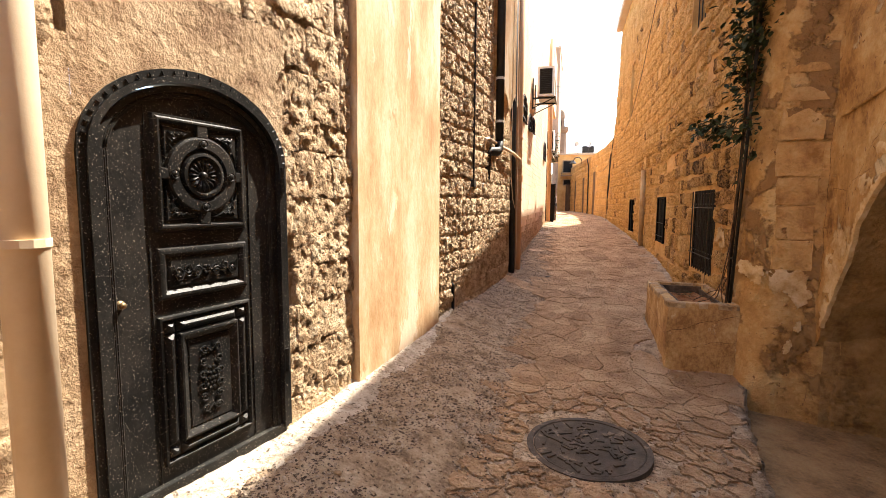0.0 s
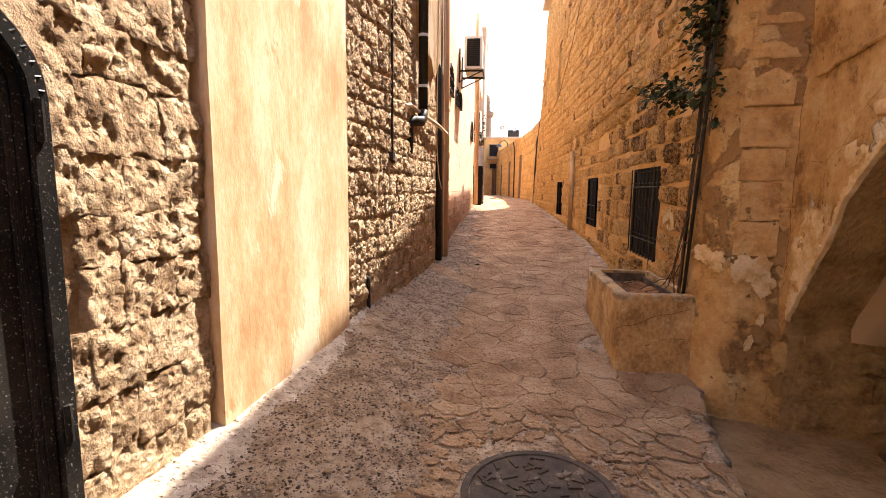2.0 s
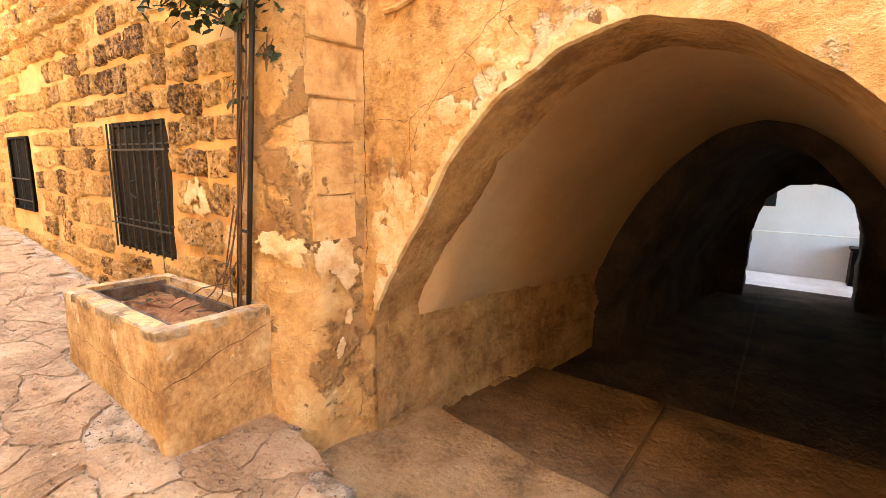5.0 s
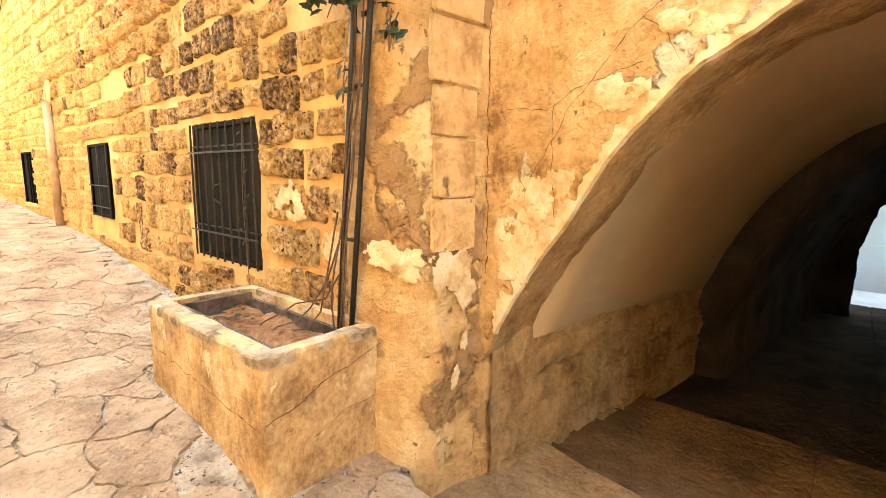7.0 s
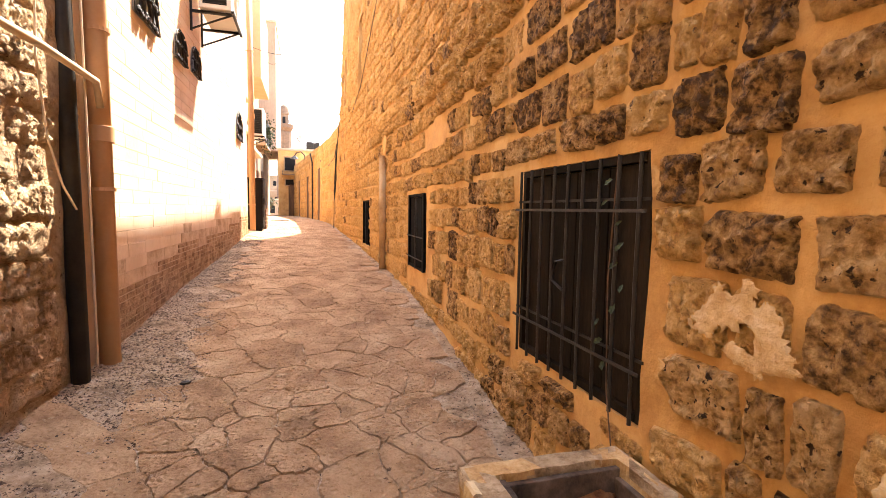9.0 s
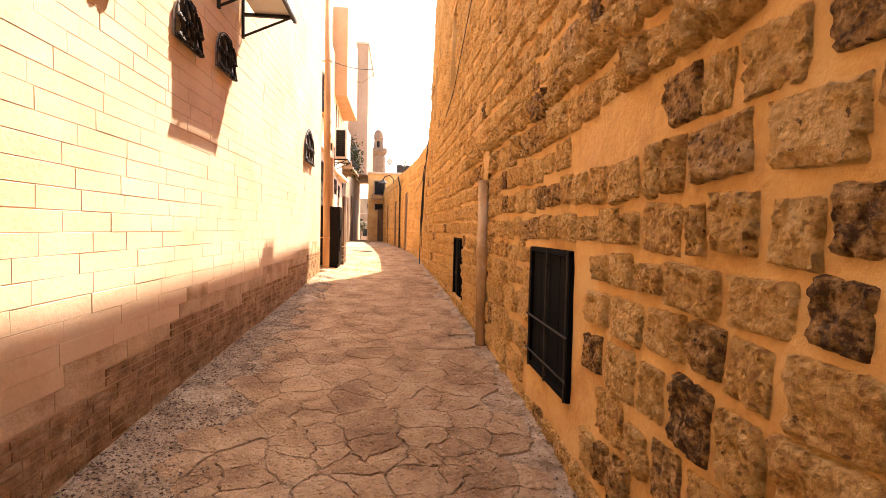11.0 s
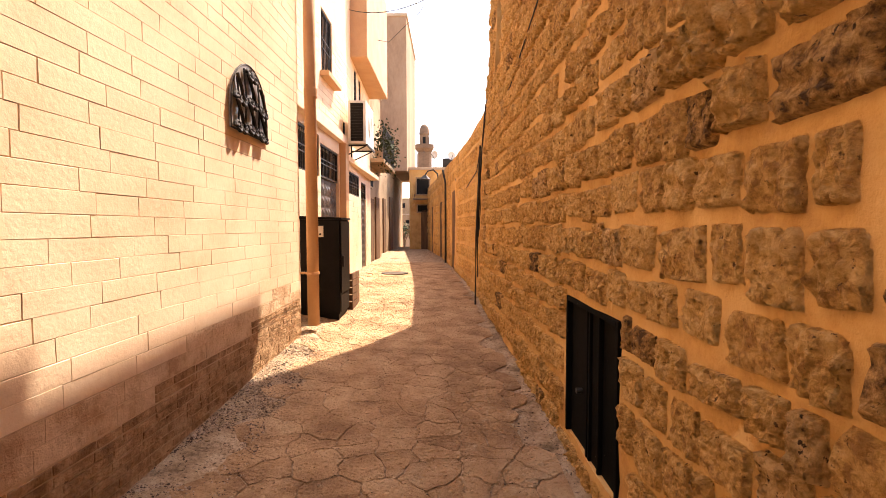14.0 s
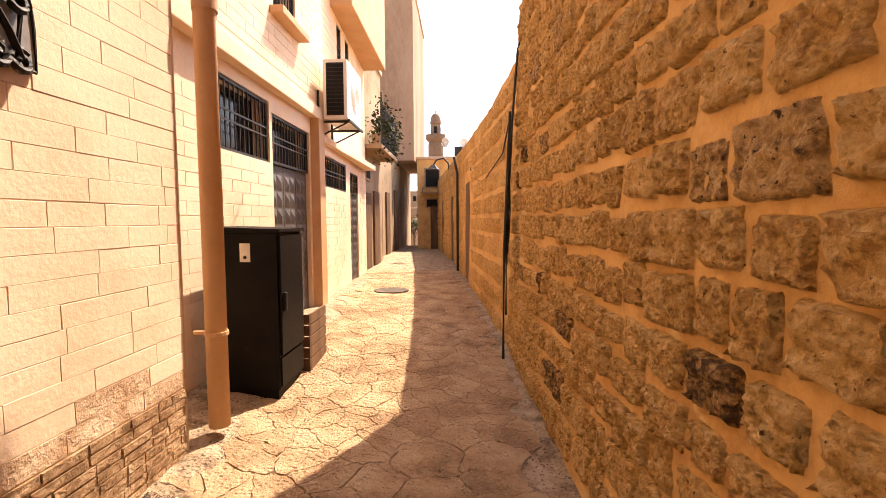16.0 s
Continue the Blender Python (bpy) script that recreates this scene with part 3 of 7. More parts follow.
FLANGE = [(d * 1.15, z + 0.15) for d, z in INNER]
NARROW = [(d * 0.82, z - 0.30) for d, z in INNER]
build_tunnel("ceiling_inner", [(5.17, FLANGE, -0.25, 0.0), (5.19, NARROW, -0.25, 0.0), (7.6, NARROW, -0.5, 0.0), (9.4, NARROW, -0.8, -0.1), (9.42, EXIT, -0.78, 0), (10.1, EXIT, -0.78, 0), (10.12, [(d * 1.9, z + 0.9) for d, z in EXIT], -0.9, 0)], M_PASSAGESHADE, -1.0, "rough stone vault of the inner passage, its darkness put into the colour", 0.03)


def slab(outline, z0, z1, mat, parent):
    bm = bmesh.new()
    lo = [bm.verts.new((x, y, z0)) for x, y in outline]
    hi = [bm.verts.new((x, y, z1(x))) for x, y in outline]
    top = bm.faces.new(hi)
    bm.faces.new(lo[::-1])
    for i in range(len(lo)):
        j = (i + 1) % len(lo)
        bm.faces.new((lo[i], lo[j], hi[j], hi[i]))
    bmesh.ops.bevel(bm, geom=list(top.edges), offset=0.012, segments=2, affect="EDGES")
    bmesh.ops.recalc_face_normals(bm, faces=bm.faces)
    return part("slab", bm, mat, parent)


def step_of_slabs(label, near, far, cuts, z1, mat):
    """A step made of slabs side by side: near(y) and far(y) are its two edges."""
    ob = thing("step", label, "step", "steps of the passage")
    for k, (ya, yb) in enumerate(zip(cuts, cuts[1:])):
        ys = steps(ya + 0.0015, yb - 0.0015, 0.14)
        outline = [(near(y), y) for y in ys] + [(far(y), y) for y in ys[::-1]]
        slab(outline, -0.93, lambda x, k=k: z1(x) + 0.001 * k, mat, ob)


def rag(x, y, amount=0.035):
    return x + amount * noise.fractal(Vector((x * 2, y * 4, 1)), 0.8, 2, 3)


step_of_slabs("worn tan stone slabs stepping down into the passage", lambda y: rag(street_edge(y) - 0.10, y, 0.02), lambda y: rag(lerp([(1.2, 2.10), (3.3, 2.26), (4.4, 2.52)], y), y), [1.2, 2.75, 4.4], lambda x: -0.19 - 0.05 * (x - 1.2), M_SLAB)
step_of_slabs("broad worn stone step inside the vaulted passage, shade in its colour", lambda y: 2.0, lambda y: rag(lerp([(1.2, 3.78), (3.2, 3.92), (4.4, 3.9)], y), y), [1.2, 2.9, 4.4], lambda x: -0.33 - 0.08 * (x - 2.4), M_SLABSHADE)
step_of_slabs("worn stone floor at the passage end, its darkness put into the colour", lambda y: 3.6, lambda y: 10.6, [0.6, 2.5, 4.4], lambda x: -0.60 - 0.02 * (x - 3.9), M_PASSAGESHADE)
# the lane past the passage
lane_floor = tagged(part("lane_floor", B(10.6, 16, -6, 9, -1.1, -0.93), M_PALELANE), "pale paved lane past the passage", "floor", kind="structure")
# the unseen upper part is added height that keeps sun off the lane
lane_wall = tagged(part("lane_wall", B(13.2, 13.6, -6, 9, -1.1, 10.5), M_GREYWALL), "grey-white plaster wall across the far lane", "wall", kind="structure")

# ---- left side ----
wall_left_old = rough_wall("wall_left_old", left_x, -4, 2.79, -0.2, 6.5, M_BED, [(1.20, 2.13, 0.1, 2.05)], -1, 0.5, 0.12, 0.03, "old rubble wall with crumbling earth mortar")
wall_left_rubble = rough_wall("wall_left_rubble", left_x, 4.37, 7.75, -0.1, 6.5, M_BED, [], -1, 0.5, 0.15, 0.03, "rubble wall of small weathered stones")
wall_left_white = rough_wall("wall_left_white", left_x, 7.75, 16.0, 0.0, 6.8, M_CREAMJOINT, [], -1, 0.4, 0.3, 0.0, "cream painted block wall with thin joints")


def build_pier():
    bm = bmesh.new()
    ys = steps(2.79, 4.37, 0.12)
    zs = steps(0.1, 6.5, 0.3)
    g = [[bm.verts.new((left_x(y) + 0.075 + 0.006 * noise.noise(Vector((y * 3, z * 3, 0))), y, z)) for z in zs] for y in ys]
    k = [[bm.verts.new((left_x(y) - 0.5, y, z)) for z in zs] for y in ys]
    for i in range(len(ys) - 1):
        for j in range(len(zs) - 1):
            bm.faces.new((g[i][j], g[i + 1][j], g[i + 1][j + 1], g[i][j + 1]))
    for i in (0, len(ys) - 1):
        for j in range(len(zs) - 1):
            bm.faces.new((g[i][j], g[i][j + 1], k[i][j + 1], k[i][j]))
    bmesh.ops.recalc_face_normals(bm, faces=bm.faces)
    return tagged(part("wall_pier", bm, M_PEACH), "smooth peach plaster pier between rubble walls", "wall", kind="structure")


wall_pier = build_pier()
FACADE_HOLES = [(17.2, 18.35, 2.85, 3.50), (18.42, 19.65, 0.95, 3.40), (20.35, 21.85, 2.74, 3.22), (22.3, 23.15, 1.0, 3.15), (18.55, 19.25, 4.55, 5.6), (21.35, 21.7, 4.75, 5.55), (22.05, 22.4, 4.75, 5.55)]


def facade_x(y):
    return lerp([(16.0, -1.28), (20.5, -1.26), (24.2, -1.42)], y)


facade_left = rough_wall("facade_left", facade_x, 16.0, 24.2, 0.3, 6.8, M_CREAM, [*FACADE_HOLES], -1, 0.4, 0.35, 0.0, "cream painted house front with grilled windows")
return_left = tagged(part("wall_return", B(-1.7, -1.27, 15.8, 16.0, 0.2, 6.8), M_CREAM), "cream return of the block wall", "wall", kind="structure")
back_wall = tagged(part("wall_back", B(-3.2, 2.4, -8.3, -8, -0.3, 7), M_ARCH), "ochre plaster wall that closes the alley", "wall", kind="structure")
roof_left = tagged(part("roof_left", B(-9, -1.6, -8, 24.2, 6.8, 7.0), M_ROOF), "flat roof of the houses", "roof", kind="structure")

# side walls of the passage under the vault
for side_y, y0, y1 in (("near", 4.19, 4.6), ("far", 1.0, 1.41)):
    bm = bmesh.new()
    sgn = 1 if side_y == "near" else -1
    base = 4.185 if sgn > 0 else 1.415
    xs, zs = steps(1.92, 5.2, 0.12), steps(-0.95, 0.52, 0.12)
    g = [[bm.verts.new((x, base + lerp([(2.6, 0), (4, -0.12), (5.2, -0.25)], x) + sgn * 0.025 * noise.fractal(Vector((x * 4, z * 4, 6 * sgn)), 0.8, 2, 4), z + (0.10 * noise.noise(Vector((x * 2.5, 0, 0))) - lerp([(2.4, 0), (3, 0.10), (5, 0.22)], x) if j == len(zs) - 1 else 0))) for j, z in enumerate(zs)] for x in xs]
    for i in range(len(xs) - 1):
        for j in range(len(zs) - 1):
            bm.faces.new((g[i][j], g[i + 1][j], g[i + 1][j + 1], g[i][j + 1]))
    dado = tagged(part("wall_passage_" + side_y, bm, M_INTRADOS, None, smooth=True), "rough damp stone footing of the vaulted passage", "wall", kind="structure")
    if sgn > 0:
        wall_passage = dado
ledge = bmesh.new()
tube(ledge, [(arch_face_x(y) - 0.004, y, 2.13 + 0.10 * (4.05 - y) + 0.01 * noise.noise(Vector((y * 6, 0, 0)))) for y in steps(1.0, 4.05, 0.12)], 0.014, 6)
tagged(part("trim_plaster_edge", ledge, M_ARCH), "broken plaster edge across the arch wall", "trim", kind="structure")


# ---- the arched door ----
DOOR_AT = Matrix.Translation((-1.584, 1.222, 0.32)) @ Matrix(((0.206, 0.979, 0, 0), (0.979, -0.206, 0, 0), (0, 0, 1, 0), (0, 0, 0, 1)))
# in its own terms: x along the wall, y out to the street, z up
DW, SPRING, RISE = 0.915, 1.345, 0.35


def door_arch(inset, n=18, foot=0.0):
    w, r = DW / 2 - inset, RISE - inset
    pts = [(DW / 2 + w, foot)]
    pts += [(DW / 2 + w * math.cos(math.pi * k / n), SPRING + r * math.sin(math.pi * k / n)) for k in range(n + 1)]
    return pts + [(DW / 2 - w, foot)]


def band(bm, outer, inner, y0, y1):
    """A frame between two outlines of as many points."""
    vo = [[bm.verts.new((x, y, z)) for x, z in outer] for y in (y0, y1)]
    vi = [[bm.verts.new((x, y, z)) for x, z in inner] for y in (y0, y1)]
    for i in range(len(outer) - 1):
        bm.faces.new((vo[1][i], vo[1][i + 1], vi[1][i + 1], vi[1][i]))
        bm.faces.new((vi[1][i], vi[1][i + 1], vi[0][i + 1], vi[0][i]))
        bm.faces.new((vo[0][i], vo[0][i + 1], vo[1][i + 1], vo[1][i]))
    return bm


def plate(bm, outline, y0, y1):
    lo = [bm.verts.new((x, y0, z)) for x, z in outline]
    hi = [bm.verts.new((x, y1, z)) for x, z in outline]
    bm.faces.new(hi)
    for i in range(len(lo)):
        j = (i + 1) % len(lo)
        bm.faces.new((lo[i], lo[j], hi[j], hi[i]))
    return bm


def ring_profile(bm, cx, cz, y, prof, n=36):
    """A turned moulding round (cx, cz): prof is a list of (radius, height)."""
    rings = [[bm.verts.new((cx + r * math.cos(2 * math.pi * k / n), y + h, cz + r * math.sin(2 * math.pi * k / n))) for k in range(n)] for r, h in prof]
    for a, b in zip(rings, rings[1:]):
        for k in range(n):
            bm.faces.new((a[k], a[(k + 1) % n], b[(k + 1) % n], b[k]))
    return bm


def moulding(bm, x0, x1, z0, z1, y, prof):
    """A mitred rectangular moulding: prof is a list of (inset, height)."""
    loops = [[bm.verts.new((x, y + h, z)) for x, z in ((x0 + i, z0 + i), (x1 - i, z0 + i), (x1 - i, z1 - i), (x0 + i, z1 - i))] for i, h in prof]
    for a, b in zip(loops, loops[1:]):
        for k in range(4):
            bm.faces.new((a[k], a[(k + 1) % 4], b[(k + 1) % 4], b[k]))
    return loops[-1]


def scroll(cx, cz, y, size, turn=1, start=0.0, n=16, loops=1.35):
    return [(cx + turn * size * (1 - 0.75 * k / n) * math.cos(start + loops * 2 * math.pi * k / n), y, cz + size * (1 - 0.75 * k / n) * math.sin(start + loops * 2 * math.pi * k / n)) for k in range(n + 1)]


def hip_field(x0, x1, z0, z1, y, h, parent, slope=0.010, name="panel_field"):
    """A raised field with sloping sides."""
    bm = bmesh.new()
    k = min(slope, (x1 - x0) * 0.42, (z1 - z0) * 0.42)
    top = moulding(bm, x0, x1, z0, z1, y, [(0, 0), (k, h)])
    bm.faces.new(top)
    return part(name, bm, M_BLACK, parent)


def build_door():
    door = thing("door_1", "black painted metal door with arched top and moulded ornament, dusty and closed", "door", kind="structure", at=DOOR_AT)
    bm = bmesh.new()
    band(bm, door_arch(-0.005), door_arch(0.022), -0.10, 0.016)
    band(bm, door_arch(0.024), door_arch(0.048), -0.10, 0.026)
    band(bm, door_arch(0.056), door_arch(0.080), -0.10, 0.004)
    part("frame", bm, M_BLACK, door, "black arched outer frame with stepped bands")
    bm = bmesh.new()
    for k in range(3):
        pts = [(x, -0.008, z) for x, z in door_arch(0.085 + 0.007 * k)]
        tube(bm, pts, 0.005, 6)
    part("rope_bead", bm, M_BLACK, door)
    bm = plate(bmesh.new(), door_arch(0.07), -0.11, -0.014)
    leaf = part("leaf", bm, M_BLACK, door)
    Y = -0.014
    # upper panel: a cross and ring that part four sunk corners
    x0, x1, z0, z1 = 0.260, 0.682, 1.050, 1.514
    cx, cz = (x0 + x1) / 2, (z0 + z1) / 2
    bm = bmesh.new()
    moulding(bm, x0, x1, z0, z1, Y, [(0, 0), (0.005, 0.016), (0.012, 0.016), (0.018, 0.022), (0.025, 0.022), (0.034, 0.001)])
    part("panel_moulding", bm, M_BLACK, leaf)
    bm = bmesh.new()
    ring_profile(bm, cx, cz, Y, [(0.162, 0.0), (0.158, 0.018), (0.150, 0.021), (0.112, 0.021), (0.106, 0.004), (0.098, 0.004), (0.092, 0.024), (0.080, 0.026), (0.074, 0.010), (0.0005, 0.010)])
    part("medallion", bm, M_BLACK, leaf)
    for k in range(4):
        a, b = (cx - 0.024, cx + 0.024), (cz - 0.022, cz + 0.022)
        ends = ((a[0], a[1], cz + 0.155, z1 - 0.026), (a[0], a[1], z0 + 0.026, cz - 0.155), (x0 + 0.026, cx - 0.155, *b), (cx + 0.155, x1 - 0.026, *b))[k]
        part("cross_arm", B(ends[0], ends[1], Y - 0.002, Y + 0.020, ends[2], ends[3], 0.004), M_BLACK, leaf)
    bm = bmesh.new()
    for k in range(16):
        a = 2 * math.pi * k / 16
        d = Vector((math.cos(a), 0, math.sin(a)))
        s = Vector((-math.sin(a), 0, math.cos(a)))
        c = Vector((cx, Y + 0.011, cz))
        ring = [c + d * 0.017, c + d * 0.042 + s * 0.0085, c + d * 0.061 + s * 0.0085, c + d * 0.068, c + d * 0.061 - s * 0.0085, c + d * 0.042 - s * 0.0085]
        vs = [bm.verts.new(p) for p in ring]
        tip = bm.verts.new(c + d * 0.050 + Vector((0, 0.012, 0)))
        for i in range(6):
            bm.faces.new((vs[i], vs[(i + 1) % 6], tip))
    ring_profile(bm, cx, cz, Y + 0.010, [(0.017, 0.0), (0.014, 0.012), (0.007, 0.017), (0.0005, 0.018)], 16)
    part("rosette", bm, M_BLACK, leaf)
    for k in range(4):
        a = math.pi / 2 * k
        bm = bmesh.new()
        bx, bz = cx + 0.131 * math.cos(a), cz + 0.131 * math.sin(a)
        ring_profile(bm, bx, bz, Y + 0.018, [(0.019, 0.0), (0.018, 0.010), (0.014, 0.007), (0.010, 0.011), (0.0005, 0.013)], 14)
        part("boss", bm, M_BLACK, leaf)
    for sx in (-1, 1):
        for sz in (-1, 1):
            bm = bmesh.new()
            ex, ez = (x0 + 0.044, x1 - 0.044)[sx > 0], (z0 + 0.044, z1 - 0.044)[sz > 0]
            ax, az = cx + sx * 0.040, cz + sz * 0.038
            arc = [(cx + 0.180 * math.cos(t) * sx, cz + 0.180 * math.sin(t) * sz) for t in [math.asin(0.038 / 0.180) + (math.pi / 2 - 2 * math.asin(0.038 / 0.180)) * q / 8 for q in range(9)]]
            arc = [(min(x * sx, ex * sx) * sx, min(z * sz, ez * sz) * sz) for x, z in arc]
            outline = arc + [(ex, ez)]
            if sx * sz < 0:
                outline = outline[::-1]
            ox, oz = ex - sx * 0.03, ez - sz * 0.03
            out2 = [(ox + (x - ox) * 0.86, oz + (z - oz) * 0.86) for x, z in outline]
            a1 = [bm.verts.new((x, Y + 0.001, z)) for x, z in outline]
            a2 = [bm.verts.new((x, Y + 0.013, z)) for x, z in out2]
            for i in range(len(a1)):
                j = (i + 1) % len(a1)
                bm.faces.new((a1[i], a1[j], a2[j], a2[i]))
            bm.faces.new(a2)
            part("corner_panel", bm, M_BLACK, leaf)
            bm = bmesh.new()
            px, pz = ex - sx * 0.020, ez - sz * 0.020
            tube(bm, scroll(px - sx * 0.020, pz - sz * 0.020, Y + 0.014, 0.014, sx, 0.6), 0.0035, 5)
            for q in range(3):
                tube(bm, [(px, Y + 0.014, pz - sz * 0.024 * q), (px - sx * 0.012, Y + 0.018, pz - sz * (0.014 + 0.026 * q)), (px - sx * 0.002, Y + 0.014, pz - sz * (0.034 + 0.028 * q))], 0.0045, 5, r_end=0.0015)
                tube(bm, [(px - sx * 0.022 * q, Y + 0.014, pz), (px - sx * (0.014 + 0.024 * q), Y + 0.018, pz - sz * 0.012), (px - sx * (0.034 + 0.024 * q), Y + 0.014, pz - sz * 0.002)], 0.0045, 5, r_end=0.0015)
            part("leaf_scroll", bm, M_BLACK, leaf)
    # crest over the panel
    bm = bmesh.new()
    for s in (-1, 1):
        tube(bm, scroll(cx + s * 0.024, 1.540, Y + 0.008, 0.020, s, -1.2), 0.004, 5)
        tube(bm, [(cx, Y + 0.008, 1.528), (cx + s * 0.014, Y + 0.012, 1.558), (cx + s * 0.006, Y + 0.008, 1.588)], 0.006, 5, r_end=0.002)
        tube(bm, [(cx + s * 0.01, Y + 0.008, 1.562), (cx + s * 0.028, Y + 0.012, 1.572), (cx + s * 0.034, Y + 0.008, 1.596)], 0.005, 5, r_end=0.002)
    part("crest", bm, M_BLACK, leaf)
    # middle panel
    bm = bmesh.new()
    moulding(bm, x0, x1, 0.776, 0.988, Y, [(0, 0), (0.006, 0.014), (0.014, 0.016), (0.024, 0.016), (0.040, 0.001)])
    part("panel_moulding", bm, M_BLACK, leaf)
    hip_field(x0 + 0.044, x1 - 0.044, 0.820, 0.944, Y, 0.008, leaf)
    bm = bmesh.new()
    zm = 0.882
    for s in (-1, 1):
        stem = [(cx + s * (0.02 + 0.135 * k / 16), Y + 0.011, zm + 0.020 * math.sin(k * 0.62)) for k in range(17)]
        tube(bm, stem, 0.0042, 5, r_end=0.002)
        for q, (ox, sz) in enumerate(((0.045, 0.020), (0.088, 0.019), (0.125, 0.014))):
            tube(bm, scroll(cx + s * ox, zm + (0.012 if q % 2 else -0.010), Y + 0.012, sz, s, 0.5 + 2.6 * q), 0.0045, 5)
        for q in range(4):
            ox = 0.03 + 0.036 * q
            tube(bm, [(cx + s * ox, Y + 0.011, zm), (cx + s * (ox + 0.014), Y + 0.016, zm + (0.030 if q % 2 else -0.028)), (cx + s * (ox + 0.030), Y + 0.011, zm + (0.024 if q % 2 else -0.034))], 0.006, 5, r_end=0.0015)
    for q in range(6):
        a = 2 * math.pi * q / 6
        ring_profile(bm, cx + 0.015 * math.cos(a), zm + 0.015 * math.sin(a), Y + 0.009, [(0.009, 0.0), (0.006, 0.008), (0.0005, 0.010)], 7)
    part("leaf_scroll", bm, M_BLACK, leaf)
    # lower panel: hipped bars and corner blocks round a raised field
    bx0, bx1, bz0, bz1 = 0.250, 0.690, 0.088, 0.712
    bm = bmesh.new()
    moulding(bm, bx0, bx1, bz0, bz1, Y, [(0, 0), (0.005, 0.014), (0.013, 0.016), (0.020, 0.001)])
    part("panel_moulding", bm, M_BLACK, leaf)
    ux, uz = (bx0 + 0.022, bx0 + 0.074, bx1 - 0.074, bx1 - 0.022), (bz0 + 0.022, bz0 + 0.076, bz1 - 0.076, bz1 - 0.022)
    for i in range(3):
        for j in range(3):
            if i == 1 and j == 1:
                continue
            hip_field(ux[i] + 0.003, ux[i + 1] - 0.003, uz[j] + 0.003, uz[j + 1] - 0.003, Y, 0.020, leaf, 0.022, "raised_bar" if 1 in (i, j) else "corner_block")
    bm = bmesh.new()
    moulding(bm, ux[1] + 0.003, ux[2] - 0.003, uz[1] + 0.003, uz[2] - 0.003, Y, [(0, 0), (0.004, 0.024), (0.012, 0.026), (0.040, 0.008), (0.046, 0.012)])
    part("panel_moulding", bm, M_BLACK, leaf)
    part("panel_field", B(ux[1] + 0.048, ux[2] - 0.048, Y, Y + 0.013, uz[1] + 0.048, uz[2] - 0.048), M_BLACK, leaf)
    bm = bmesh.new()
    zc = (uz[1] + uz[2]) / 2
    for s in (-1, 1):
        for q in range(6):
            tube(bm, scroll(cx + s * (0.024 + 0.020 * math.sin(math.pi * (q + 0.5) / 6)), zc - 0.135 + 0.054 * q, Y + 0.016, 0.019, s, 0.9 * q), 0.0042, 5)
        for q in (-1, 1):
            tube(bm, [(cx, Y + 0.014, zc + q * 0.12), (cx + s * 0.020, Y + 0.018, zc + q * 0.14), (cx + s * 0.008, Y + 0.014, zc + q * 0.165)], 0.0055, 5, r_end=0.002)
    for r, count in ((0.016, 6), (0.032, 10)):
        for q in range(count):
            a = 2 * math.pi * q / count
            ring_profile(bm, cx + r * math.cos(a), zc + 1.5 * r * math.sin(a), Y + 0.013, [(0.009, 0), (0.006, 0.008), (0.0005, 0.010)], 7)
    ring_profile(bm, cx, zc, Y + 0.013, [(0.010, 0), (0.007, 0.010), (0.0005, 0.012)], 10)
    part("leaf_scroll", bm, M_BLACK, leaf)
    # bars at the border of the opening half, the knob, hinges, sill
    part("edge_strip", B(0.098, 0.104, Y, Y + 0.005, 0.02, 1.40), M_BLACK, leaf)
    part("edge_strip", B(0.708, 0.713, Y, Y + 0.004, 0.03, 1.56), M_BLACK, leaf)
    part("edge_strip", B(0.236, 0.241, Y, Y + 0.004, 0.03, 1.56), M_BLACK, leaf)
    for k in range(27):
        a = math.pi * (k + 0.5) / 27
        w, r = DW / 2 - 0.004, RISE - 0.004
        bm = bmesh.new()
        tube(bm, [(DW / 2 + (w - i) * math.cos(a), 0.017, SPRING + (r - i) * math.sin(a)) for i in (0.0, 0.016)], 0.004, 5)
        part("dentil", bm, M_BLACK, door)
    bm = bmesh.new()
    ring_profile(bm, 0.118, 0.788, Y, [(0.018, 0), (0.016, 0.005), (0.008, 0.007), (0.007, 0.014), (0.013, 0.017), (0.012, 0.024), (0.0005, 0.026)], 16)
    part("knob", bm, M_BRASS, leaf, "small worn brass door knob", smooth=True)
    for z in (0.30, 1.22):
        part("hinge", T([(DW - 0.03, 0.03, z), (DW - 0.03, 0.03, z + 0.12)], 0.012, 8), M_BLACK, door)
    part("sill", B(0.03, DW - 0.03, -0.12, 0.015, -0.04, 0.02, 0.006), M_BLACK, door)
    return door


M_BRASS = material("worn_brass", [(0.10, 0.065, 0.03), (0.22, 0.15, 0.08)], 20.0, 0.5, 0.1, 60, metal=0.6)
build_door()


